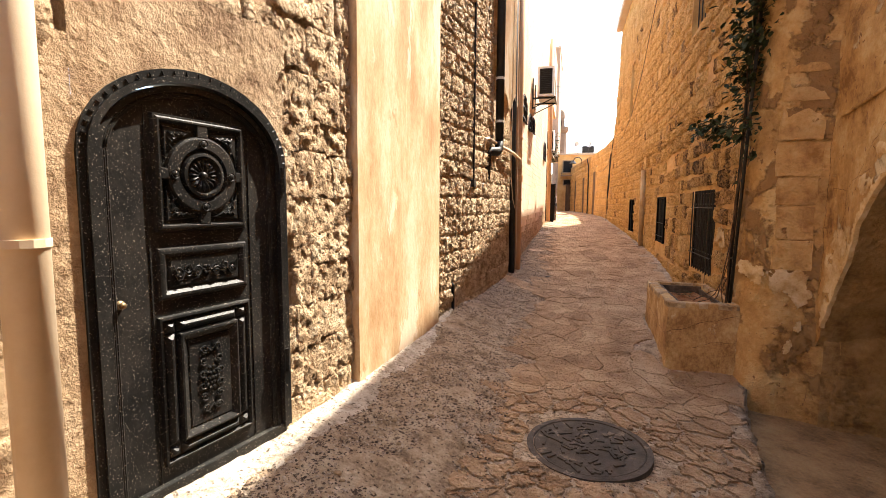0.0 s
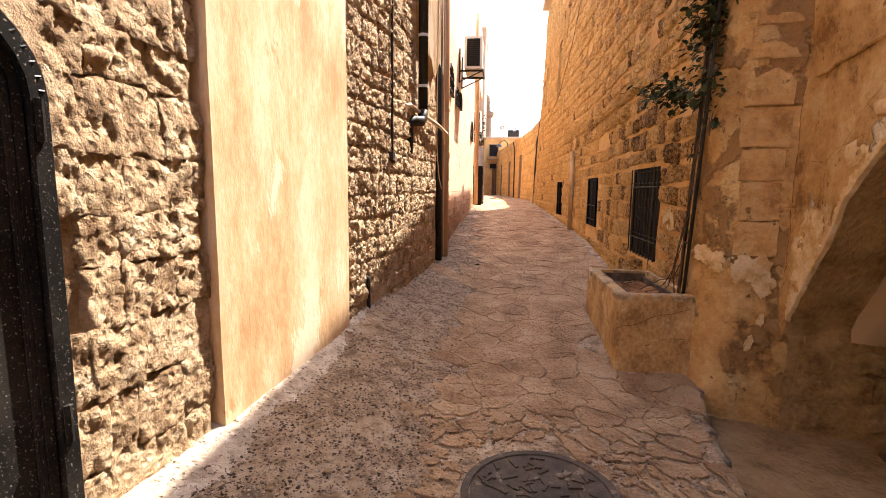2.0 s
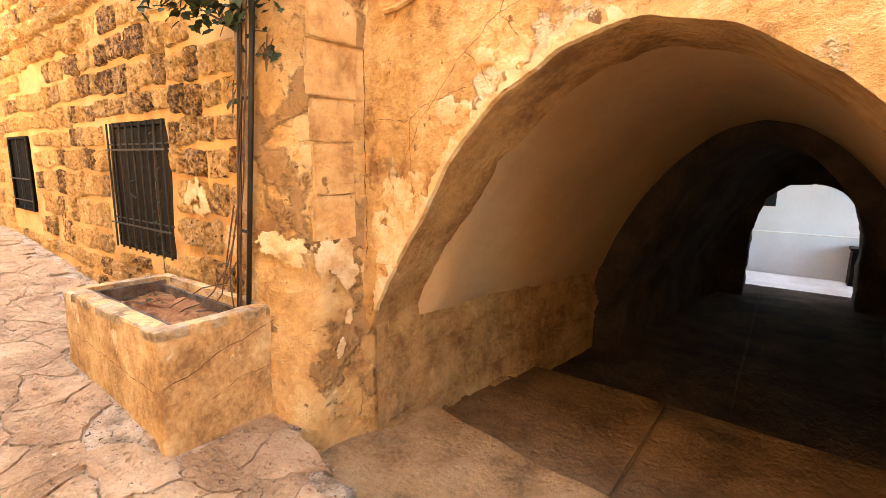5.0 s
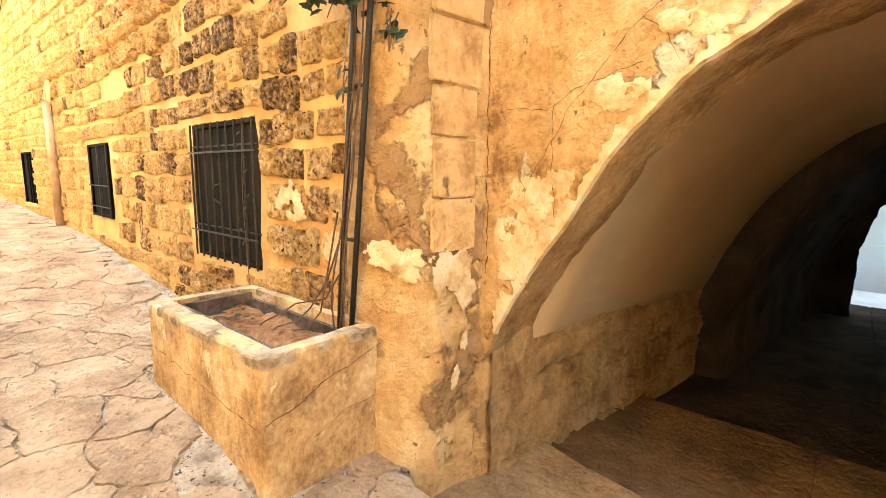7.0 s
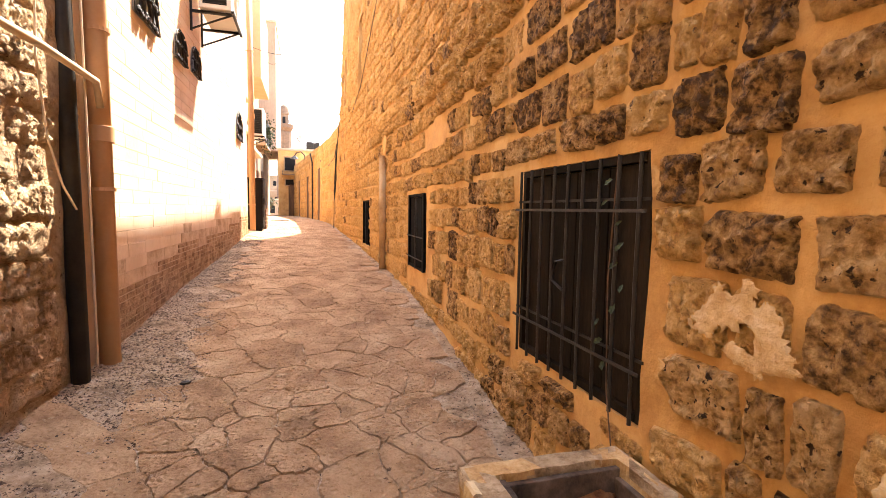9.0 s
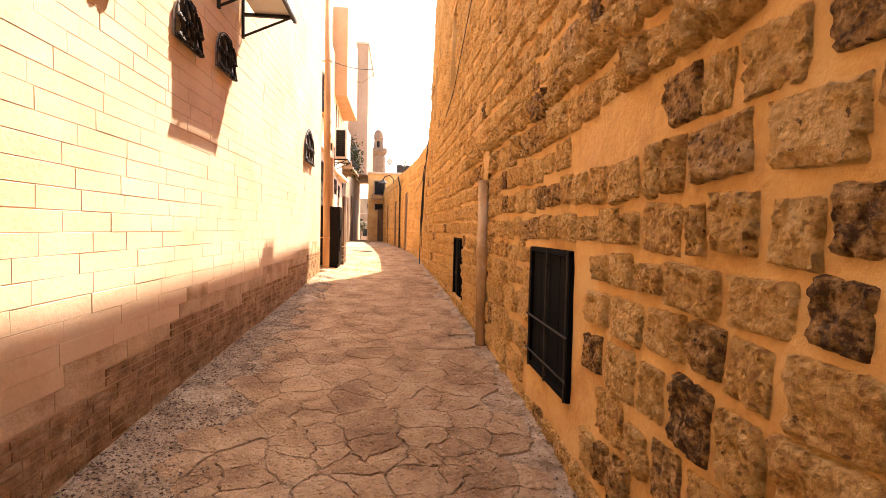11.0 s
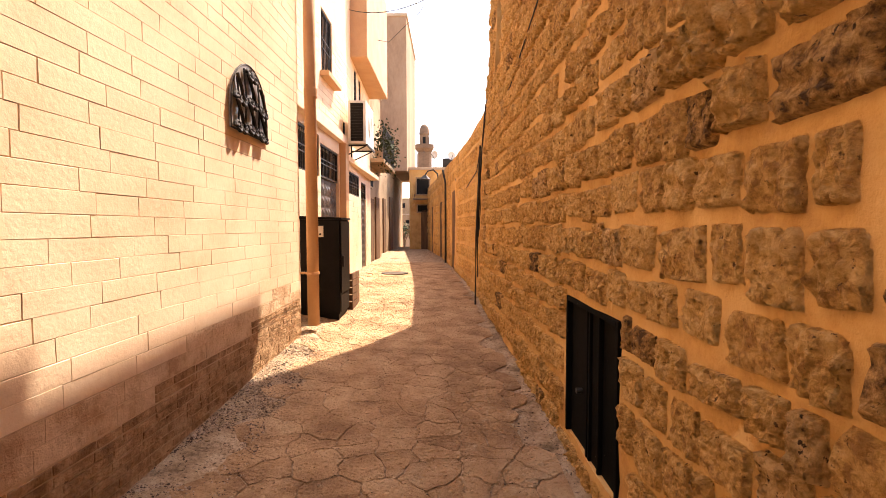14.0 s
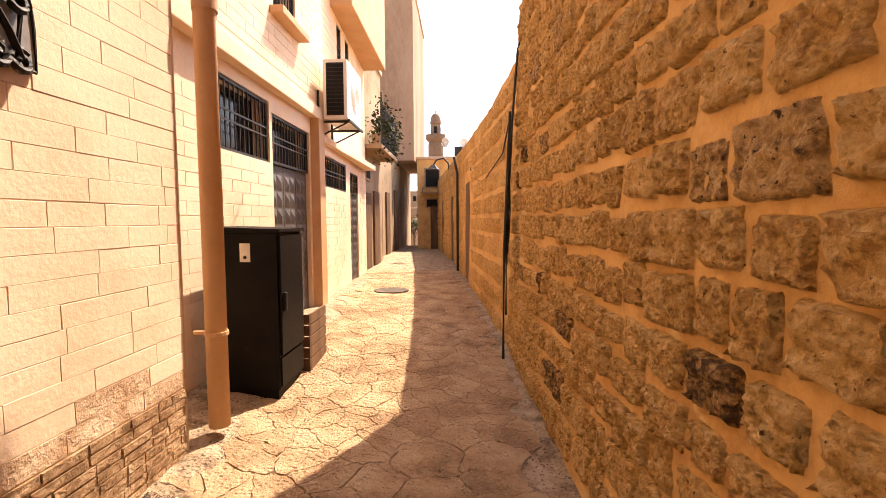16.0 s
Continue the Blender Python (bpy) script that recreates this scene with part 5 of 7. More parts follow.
# ---- ornamental grilles on the block wall ----
def scroll_grille():
    ob = thing("window_grille", "arched pale vent with black wrought iron scrollwork", "grille", "scroll grilles on the wall", at=Matrix.Translation((left_x(14.75), 14.75, 2.80)))
    w, s, r = 0.35, 0.16, 0.40
    arch = [(w * math.cos(math.pi * k / 14), s + r * math.sin(math.pi * k / 14)) for k in range(15)]
    outline = [(w, 0)] + arch + [(-w, 0)]
    bm = bmesh.new()
    a = [bm.verts.new((0.006, y, z)) for y, z in outline]
    b = [bm.verts.new((0.022, y, z)) for y, z in outline]
    bm.faces.new(b)
    for i in range(len(a)):
        j = (i + 1) % len(a)
        bm.faces.new((a[i], a[j], b[j], b[i]))
    part("backing", bm, M_VENT, ob, "grey backing sheet")
    part("border", T([(0.024, y, z) for y, z in outline], 0.007, 6, closed=True), M_IRON, ob)
    for k in range(5):
        y = -0.26 + 0.13 * k
        top = s + r * math.sqrt(max(0.0, 1 - (y / w) ** 2)) - 0.03
        part("upright", T([(0.034, y, 0.0), (0.042, y + 0.02, top * 0.5), (0.034, y, top)], 0.009, 6), M_IRON, ob)
    for row in range(3):
        for col in range(3):
            y, z = -0.22 + 0.22 * col, 0.015 + 0.215 * row + (0.02 if col == 1 else 0)
            if row == 2 and col != 1:
                continue
            bm = bmesh.new()
            for q in (-1, 1):
                tube(bm, [(0.045 - 0.012 * p[2] / 0.05, y + q * 0.048 + p[0], z + p[2]) for p in scroll(0, 0, 0, 0.052, q, 0.4 * col)], 0.015, 6)
            part("scroll", bm, M_IRON, ob)
            top = s + r * math.sqrt(max(0.0, 1 - (y / w) ** 2)) - 0.03
            if z + 0.2 < top:
                part("stay", T([(0.046, y - 0.06, z + 0.19), (0.050, y, z + 0.10), (0.046, y + 0.05, z + 0.01)], 0.014, 6), M_IRON, ob)
    return ob


first = scroll_grille()
for y, z, k in ((9.12, 3.02, 0.9), (10.27, 3.03, 0.62), (11.02, 3.08, 0.62)):
    copy_thing(first, Matrix.Translation((left_x(y), y, z)) @ Matrix.Diagonal((1, k, k, 1)))

# ---- the utility cabinet and the brick trough beside it ----
cab = thing("utility_cabinet", "tall black metal utility cabinet with sloped top and paper tag", "cabinet", at=Matrix.Translation((-1.10, 16.77, 0.84)))
part("body", B(0, 0.50, 0, 0.52, 0.10, 1.30, 0.006), M_CABINET, cab)
part("plinth", B(0.02, 0.48, 0.02, 0.50, 0, 0.10), M_CABINET, cab)
bm = bmesh.new()
vs = [bm.verts.new(p) for p in ((-0.01, -0.015, 1.301), (0.53, -0.015, 1.301), (0.53, 0.535, 1.301), (-0.01, 0.535, 1.301), (0.0, -0.015, 1.345), (0.53, -0.015, 1.325), (0.53, 0.535, 1.325), (0.0, 0.535, 1.345))]
for f in ((3, 2, 1, 0), (4, 5, 6, 7), (0, 1, 5, 4), (1, 2, 6, 5), (2, 3, 7, 6), (3, 0, 4, 7)):
    bm.faces.new([vs[i] for i in f])
part("lid", bm, M_CABINET, cab)
door = part("door", B(0.503, 0.520, 0.02, 0.50, 0.36, 1.28, 0.004), M_CABINET, cab)
part("latch", B(0.520, 0.545, 0.05, 0.08, 0.70, 0.84, 0.004), M_IRON, door)
part("lower_panel", B(0.503, 0.512, 0.02, 0.50, 0.12, 0.34, 0.003), M_CABINET, cab)
part("vent_hole", T([(0.25, -0.002, 0.42), (0.25, -0.006, 0.42)], 0.02, 10), M_DARK, cab)
tag = part("paper_tag", B(0.22, 0.30, -0.006, -0.001, 1.08, 1.22, 0.004), M_TAG, cab, "pale hanging paper tag")
part("dot", T([(0.26, -0.010, 1.115), (0.26, -0.006, 1.115)], 0.014, 8), M_IRON, tag)

trough = thing("brick_trough", "small brown timber trough beside the cabinet", "planter", at=Matrix.Translation((-0.80, 17.36, 0.88)))
for k in range(5):
    part("slat", B(0, 0.24, 0.0, 0.022, 0.03 + 0.10 * k, 0.12 + 0.10 * k, 0.003), M_BAMBOO, trough)
    part("slat", B(0.218, 0.24, 0.024, 0.50, 0.03 + 0.10 * k, 0.12 + 0.10 * k, 0.003), M_BAMBOO, trough)
part("back", B(0, 0.02, 0.024, 0.50, 0.0, 0.52), M_BAMBOO, trough)
part("bottom", B(0.0, 0.24, 0.0, 0.50, 0.0, 0.03), M_BAMBOO, trough)

# ---- the cream house front ----
def grille(name, y0, y1, z0, z1, label, n, rails=2, back=M_GLASS):
    x = facade_x((y0 + y1) / 2)
    ob = thing(name, label, "window", kind="structure")
    part("pane", B(x - 0.20, x - 0.18, y0, y1, z0, z1), back, ob)
    bm = bmesh.new()
    for a, b, c, d in ((y0, y0 + 0.03, z0, z1), (y1 - 0.03, y1, z0, z1), (y0 + 0.03, y1 - 0.03, z0, z0 + 0.03), (y0 + 0.03, y1 - 0.03, z1 - 0.03, z1)):
        box(bm, x - 0.06, x - 0.02, a, b, c, d)
    part("window_frame", bm, M_IRON, ob)
    for k in range(n):
        y = y0 + 0.03 + (y1 - y0 - 0.06) * (k + 0.5) / n
        part("bar", T([(x - 0.03, y, z0), (x - 0.03, y, z1)], 0.008, 6), M_IRON, ob)
    for k in range(rails):
        z = z0 + (z1 - z0) * (0.42 + 0.14 * k)
        part("rail", B(x - 0.025, x - 0.015, y0, y1, z - 0.008, z + 0.008), M_IRON, ob)
    return ob


grille("window_8", *FACADE_HOLES[0], "dark window with black vertical bars in the cream house front", 12)
grille("window_9", 18.42, 19.65, 2.86, 3.40, "dark barred fanlight over the metal house doors", 13)
grille("window_10", *FACADE_HOLES[2], "low wide dark window with black bars", 15)
grille("window_11", *FACADE_HOLES[4], "upper window with black bars and a stone sill", 7)
grille("window_12", *FACADE_HOLES[5], "narrow arched dark window", 2)
grille("window_13", *FACADE_HOLES[6], "narrow arched dark window", 2)
grille("window_14", 22.3, 23.15, 2.75, 3.15, "small dark barred fanlight", 6)


def house_door(name, y0, y1, z0, z1, label):
    x = facade_x((y0 + y1) / 2)
    ob = thing(name, label, "door", kind="structure")
    n = 3 if y1 - y0 > 1 else 2
    for k in range(n):
        a, b = y0 + (y1 - y0) * k / n, y0 + (y1 - y0) * (k + 1) / n
        lf = part("leaf", B(x - 0.09, x - 0.05, a + 0.004, b - 0.004, z0, z1), M_DOORMETAL, ob)
        for j in range(9):
            bm = bmesh.new()
            za = z0 + 0.08 + (z1 - z0 - 0.16) * j / 9
            zb = za + (z1 - z0 - 0.16) / 9 - 0.02
            for i in range(2):
                ya, yb = a + 0.04 + (b - a - 0.08) * i / 2, a + 0.04 + (b - a - 0.08) * (i + 1) / 2 - 0.015
                q = [bm.verts.new((x - 0.05, y, z)) for y, z in ((ya, za), (yb, za), (yb, zb), (ya, zb))]
                t = bm.verts.new((x - 0.025, (ya + yb) / 2, (za + zb) / 2))
                for e in range(4):
                    bm.faces.new((q[e], q[(e + 1) % 4], t))
            part("stud_panel", bm, M_DOORMETAL, lf)
    return ob


house_door("door_3", 18.42, 19.65, 0.95, 2.85, "dark grey metal house doors pressed in diamond studs")
house_door("door_4", 22.3, 23.15, 1.0, 2.74, "dark grey studded metal house door")
cornice = tagged(part("trim_ledge", B(-1.30, -1.16, 16.0, 20.0, 3.62, 3.78, 0.01), M_CREAM), "projecting cream ledge over the ground floor", "ledge", kind="structure")
cornice2 = tagged(part("trim_pilaster", B(-1.32, -1.14, 19.72, 19.98, 0.9, 3.62, 0.01), M_PIPE), "pinkish pilaster beside the house doors", "pilaster", kind="structure")
cornice3 = tagged(part("trim_ledge_far", B(-1.40, -1.18, 20.0, 24.2, 3.36, 3.46, 0.01), M_CREAM), "projecting cream ledge over the far windows", "ledge", kind="structure")
sill = tagged(part("window_sill", B(-1.30, -1.12, 18.45, 19.35, 4.47, 4.55, 0.008), M_PIPE), "ochre stone window sill", "sill", kind="structure")
bay = tagged(part("wall_bay", B(-1.9, -0.92, 20.9, 24.2, 5.62, 8.2, 0.02), M_PIPE), "projecting ochre upper storey of the cream house", "bay", kind="structure")
upper = tagged(part("wall_upper", B(-5, -1.35, 16.0, 24.2, 6.8, 8.2), M_CREAM), "upper storey of the cream house", "wall", kind="structure")


# ---- the far end of the alley ----
def far_house(x0, x1, y0, y1, z0, z1, mat, label, openings=(), face="y", parapet=0.3):
    """A plain house: body, parapet roof and its own windows. openings: (along, low, width, height, kind)."""
    ob = thing("house", label, "house", "houses along the alley")
    part("wall", B(x0, x1, y0, y1, z0, z1), mat, ob)
    part("roof", B(x0 - 0.05, x1 + 0.05, y0 - 0.05, y1 + 0.05, z1, z1 + parapet * 0.4, 0.01), M_ROOF, ob)
    for a, z, w, h, what in openings:
        if face == "y":
            fr, pane = B(x0 + a, x0 + a + w, y0 - 0.05, y0 - 0.004, z, z + h), B(x0 + a + 0.06, x0 + a + w - 0.06, y0 - 0.054, y0 - 0.051, z + 0.06, z + h - 0.06)
        else:
            fr, pane = B(x1 + 0.004, x1 + 0.05, y0 + a, y0 + a + w, z, z + h), B(x1 + 0.051, x1 + 0.054, y0 + a + 0.06, y0 + a + w - 0.06, z + 0.06, z + h - 0.06)
        win = part(what, fr, M_BAMBOO if what == "door" else M_FARSTONE, ob)
        part("pane" if what == "window" else "panel", pane, M_DARK if what == "window" else M_BAMBOO, win)
    return ob


far_house(-6, -1.55, 24.25, 27.2, 0.6, 6.4, M_FARSTONE, "stone house with a balcony of plants beside the alley", [(0.35, 1.0, 0.7, 1.9, "door"), (0.4, 3.2, 0.6, 0.5, "window"), (1.5, 1.0, 0.8, 2.0, "door")], "x")
far_house(-6, -1.85, 27.2, 38.0, 0.6, 4.6, M_FARSTONE, "stone house front with tall dark doors", [(0.7, 1.0, 0.9, 2.3, "door"), (2.5, 1.0, 0.8, 2.2, "door"), (4.6, 1.0, 1.0, 2.4, "door")], "x")
far_house(-7, -1.09, 32.4, 38.0, 4.62, 11.5, M_FARPINK, "tall pink rendered house jutting over the alley", [(3.9, 6.0, 0.8, 1.4, "window"), (3.9, 8.8, 0.8, 1.4, "window")], "y")
far_house(-1.05, 3.5, 33.2, 37.5, 0.6, 4.75, M_MORTAR, "ochre house closing the bend with a dark loggia", [(0.30, 3.55, 0.68, 0.85, "window"), (0.34, 2.72, 0.55, 0.42, "window"), (0.55, 1.0, 0.32, 1.9, "door")], "y")
awning = thing("awning", "pale tin awning under the dark loggia", "awning")
part("sheet", B(-0.85, -0.1, 32.7, 33.14, 3.34, 3.38), M_FARPINK, awning)
part("stay", T([(-0.8, 33.14, 3.6), (-0.8, 32.75, 3.38)], 0.015, 5), M_IRON, awning)

for k, (y0, y1, z0, z1) in enumerate(FAR_DOORS):
    x = right_x((y0 + y1) / 2)
    ob = thing(f"door_{k + 6}", "narrow brown timber door in the ochre garden wall", "door", kind="structure")
    slope = (right_x(y1) - right_x(y0)) / (y1 - y0)
    ob.matrix_world = Matrix.Translation((right_x(y0), y0, z0)) @ pose(0, 0, 0, 0, 0, -math.degrees(math.atan(slope)))
    for j in range(4):
        w = (y1 - y0) / 4
        part("plank", B(0.02, 0.06, w * j + 0.004, w * (j + 1) - 0.004, 0, z1 - z0), M_BAMBOO, ob)
pole = thing("conduit", "dark conduit standing against the garden wall", "conduit", "wall conduits")
part("rod", T([(0.70, 24.4, 0.95), (0.70, 24.4, 3.3), (0.62, 24.6, 3.7)], 0.03, 8), M_IRON, pole)

# balcony with plants on the far stone house
balcony = thing("balcony", "iron balcony crowded with trailing green plants", "balcony")
part("slab", B(-1.55, -1.05, 24.3, 27.0, 3.9, 4.0), M_FARSTONE, balcony)
for k in range(20):
    y = 24.35 + 2.6 * k / 19
    part("baluster", T([(-1.07, y, 4.0), (-1.07, y, 4.95)], 0.012, 5), M_IRON, balcony)
part("rail", T([(-1.07, 24.3, 4.96), (-1.07, 27.0, 4.96)], 0.02, 6), M_IRON, balcony)
rnd = random.Random(8)
for q in range(6):
    pot = thing("potted_plant", "leafy green balcony plant spilling over the rail", "plant", "balcony plants")
    yc = 24.5 + 0.45 * q
    part("pot", T([(-1.2, yc, 4.0), (-1.2, yc, 4.25)], 0.10, 10, r_end=0.13), M_FARPINK, pot)
    bm = bmesh.new()
    for _ in range(170):
        at = Vector((-1.15 + rnd.gauss(0, 0.14), yc + rnd.gauss(0, 0.18), 4.45 + rnd.gauss(0, 0.30)))
        leaf(bm, at, Vector((rnd.uniform(-0.3, 1), rnd.uniform(-1, 1), rnd.uniform(-1, 0.6))), Vector((rnd.uniform(-1, 1), 0.2, 1)), rnd.uniform(0.06, 0.12))
    tagged(part("foliage", bm, M_LEAF, pot), kind="stuff")


def dish(x, y, z, r, turn):
    ob = thing("satellite_dish", "small pale satellite dish on a thin mast", "satellite dish", "satellite dishes", at=Matrix.Translation((x, y, z)) @ pose(0, 0, 0, 0, 0, turn))
    part("mast", T([(0, 0, 0), (0, 0, 0.5)], 0.02, 6), M_IRON, ob)
    bm = bmesh.new()
    rings = [[bm.verts.new((r * f * math.cos(2 * math.pi * k / 18), -0.1 + 0.25 * r * f * f * -1, 0.6 + r * f * math.sin(2 * math.pi * k / 18))) for k in range(18)] for f in (0.05, 0.4, 0.7, 1.0)]
    for a, b in zip(rings, rings[1:]):
        for k in range(18):
            bm.faces.new((a[k], a[(k + 1) % 18], b[(k + 1) % 18], b[k]))
    part("reflector", bm, M_TAG, ob)
    part("feed_arm", T([(0, -0.1, 0.6 - r), (0, -0.45, 0.6)], 0.012, 5), M_IRON, ob)


dish(0.2, 33.6, 4.9, 0.2, -30)
dish(0.9, 33.9, 4.9, 0.2, 15)
lamp = thing("street_lamp", "small street lamp on a curled arm over the wall", "street lamp")
part("arm", T([(0.45, 27.8, 3.6), (0.40, 27.8, 3.95), (0.25, 27.8, 4.1), (0.05, 27.8, 4.05), (-0.05, 27.8, 3.9)], 0.025, 8), M_IRON, lamp)
part("shade", T([(-0.05, 27.8, 3.9), (-0.05, 27.8, 3.75)], 0.06, 12, r_end=0.20), M_IRON, lamp)
tank = thing("water_tank", "dark roof water tank on low legs", "water tank")
part("tank", B(0.5, 1.3, 34.6, 35.6, 5.05, 5.5, 0.05), M_IRON, tank)
for x in (0.55, 1.25):
    for y in (34.65, 35.55):
        part("leg", T([(x, y, 4.86), (x, y, 5.06)], 0.03, 6), M_IRON, tank)

# minaret and the roofs of the distance
minaret = thing("minaret", "tall pale stone minaret with gallery and dome behind the houses", "minaret", at=Matrix.Translation((-2.0, 67, -1.7)) @ Matrix.Diagonal((0.575, 0.575, 0.575, 1)))


def turned(bm, prof, n=16):
    rings = [[bm.verts.new((r * math.cos(2 * math.pi * k / n), r * math.sin(2 * math.pi * k / n), z)) for k in range(n)] for r, z in prof]
    for a, b in zip(rings, rings[1:]):
        for k in range(n):
            bm.faces.new((a[k], a[(k + 1) % n], b[(k + 1) % n], b[k]))
    return bm


part("shaft", turned(bmesh.new(), [(1.6, 0), (1.5, 21.6), (1.4, 21.8), (1.4, 22.2)], 8), M_MINARET, minaret)
part("gallery", turned(bmesh.new(), [(1.5, 22.0), (1.95, 22.6), (1.95, 23.4), (1.85, 23.4), (1.85, 22.7), (0.5, 22.7)], 16), M_MINARET, minaret)
part("lantern", turned(bmesh.new(), [(0.95, 22.7), (0.95, 25.4), (1.1, 25.5), (1.1, 25.8), (1.0, 25.9)], 12), M_MINARET, minaret)
part("dome", turned(bmesh.new(), [(1.05, 25.8), (1.0, 26.5), (0.8, 27.1), (0.4, 27.5), (0.08, 27.6), (0.06, 28.2)], 16), M_MINARET, minaret, smooth=True)
for k in range(4):
    a = math.pi / 4 + k * math.pi / 2
    bm = B(-0.28, 0.28, -0.98, -0.94, 23.4, 24.9)
    w = part("opening", bm, M_DARK, minaret)
    w.matrix_local = pose(0, 0, 0, 0, 0, 90 * k)
rnd = random.Random(3)
for x, y, w, h in ((-9, 62, 4, 4.2), (-5.2, 70, 3, 3.6), (-3.6, 58, 2.0, 2.3), (-7.5, 85, 5, 6.5), (-2.2, 78, 3, 4.4), (-12, 75, 5, 6), (3, 66, 6, 4.0)):
    far_house(x, x + w, y, y + 5, -3, h, M_FARPINK if rnd.random() < 0.5 else M_FARSTONE, "small distant flat-roofed town house", [(w * 0.2, h - 1.5, 0.6, 0.9, "window"), (w * 0.6, h - 1.6, 0.6, 0.9, "window")])


def tree(x, y, z, h, seed):
    r = random.Random(seed)
    ob = thing("tree", "small dusty green street tree at the alley end", "tree", "distant trees", at=Matrix.Translation((x, y, z)))
    bm = tube(bmesh.new(), [(0, 0, 0), (0.05, 0, h * 0.3), (0, 0.05, h * 0.6)], 0.12, 7, r_end=0.05)
    for k in range(6):
        a = k * 1.1
        tube(bm, [(0.02, 0, h * (0.3 + 0.05 * k)), (0.3 * math.cos(a), 0.3 * math.sin(a), h * 0.6), (0.6 * math.cos(a), 0.6 * math.sin(a), h * 0.8)], 0.04, 5, r_end=0.01)
    part("trunk", bm, M_STEM, ob)
    bm = bmesh.new()
    for _ in range(420):
        a, e = r.uniform(0, 6.283), r.gauss(0, 0.5)
        d = r.uniform(0.3, 1.0) * h * 0.38 * (0.7 + 0.5 * noise.noise(Vector((a, e * 2, seed))))
        at = Vector((d * math.cos(a) * math.cos(e), d * math.sin(a) * math.cos(e), h * 0.72 + d * math.sin(e)))
        leaf(bm, at, Vector((math.cos(a), math.sin(a), r.uniform(-1, 0.5))), Vector((0, 0, 1)), r.uniform(0.12, 0.22))
    tagged(part("crown", bm, M_LEAF, ob), kind="stuff")


tree(-2.6, 47, -0.2, 3.0, 2)
tree(-3.6, 50, -0.6, 3.4, 5)

# ---- the lane past the passage ----
box_far = thing("utility_box", "small dark metal utility box against the grey wall", "cabinet")
part("body", B(12.75, 13.19, 0.62, 1.08, -0.935, -0.18, 0.01), M_CABINET, box_far)
part("lid", B(12.70, 13.19, 0.58, 1.12, -0.179, -0.13, 0.008), M_CABINET, box_far)
lane_trim = tagged(part("trim_wall_band", B(13.17, 13.198, -6, 9, 0.02, 0.05), M_TAG), "pale band along the grey plaster wall", "trim", kind="structure")
ob = thing("window_15", "small dark window in the grey lane wall", "window", kind="structure")
part("pane", B(13.185, 13.196, 2.5, 2.8, 0.62, 1.1), M_DARK, ob)
part("window_frame", B(13.17, 13.184, 2.46, 2.84, 0.57, 0.615), M_WHITE, ob)

# ---- manhole cover ----
cover = thing("manhole_cover", "round cast iron manhole cover with worn relief in the paving", "manhole cover", at=Matrix.Translation((0.165, 2.86, 0.033)) @ pose(0, 0, 0, 0.6, -0.8, 0))
part("rim", turned(bmesh.new(), [(0.365, -0.03), (0.365, 0.008), (0.33, 0.010), (0.325, 0.0)], 40), M_CAST, cover)
part("disc", turned(bmesh.new(), [(0.325, 0.0), (0.32, 0.006), (0.0005, 0.008)], 40), M_CAST, cover)
rnd = random.Random(6)
for k in range(84):
    r, a = 0.29 * math.sqrt(rnd.random()), rnd.uniform(0, 6.283)
    x, y, t = r * math.cos(a), r * math.sin(a), rnd.uniform(0, 3.14)
    c, s = math.cos(t), math.sin(t)
    l, w = rnd.uniform(0.02, 0.04), 0.008
    bm = bmesh.new()
    q = [(x + c * u * l - s * v * w, y + s * u * l + c * v * w) for u, v in ((-1, -1), (1, -1), (1, 1), (-1, 1))]
    lo = [bm.verts.new((*p, 0.006)) for p in q]
    hi = [bm.verts.new((*p, 0.016)) for p in q]
    bm.faces.new(hi)
    for i in range(4):
        bm.faces.new((lo[i], lo[(i + 1) % 4], hi[(i + 1) % 4], hi[i]))
    part("relief_bar", bm, M_CAST, cover)
cover2 = thing("manhole_cover", "small round manhole cover in the sunlit paving", "manhole cover", at=Matrix.Translation((-0.42, 21.3, 1.02)))
part("rim", turned(bmesh.new(), [(0.30, -0.02), (0.30, 0.012), (0.26, 0.012)], 24), M_CAST, cover2)
part("disc", turned(bmesh.new(), [(0.26, 0.012), (0.25, 0.008), (0.0005, 0.010)], 24), M_CAST, cover2)

# ---- litter on the ground ----
rnd = random.Random(12)


def pebble(x, y, r, mat, label):
    ob = thing("stone_chip", label, "pebble", "loose chips on the ground", at=Matrix.Translation((x, y, ground_z(x, y) + 0.008)))
    bm = bmesh.new()
    bmesh.ops.create_icosphere(bm, subdivisions=1, radius=r)
    for v in bm.verts:
        v.co = Vector((v.co.x * 1.3, v.co.y, v.co.z * 0.6)) * (1 + 0.35 * noise.noise(v.co * 40 + Vector((x, y, 0))))
    part("chip", bm, mat, ob)


pebble(-0.33, 7.54, 0.028, M_IRON, "dark chip of stone lying on the paving")
for k in range(26):
    y = rnd.uniform(1.5, 15)
    pebble(left_x(y) + rnd.uniform(0.12, 0.6), y, rnd.uniform(0.008, 0.018), M_FARSTONE, "small pale chip of stone on the ground")


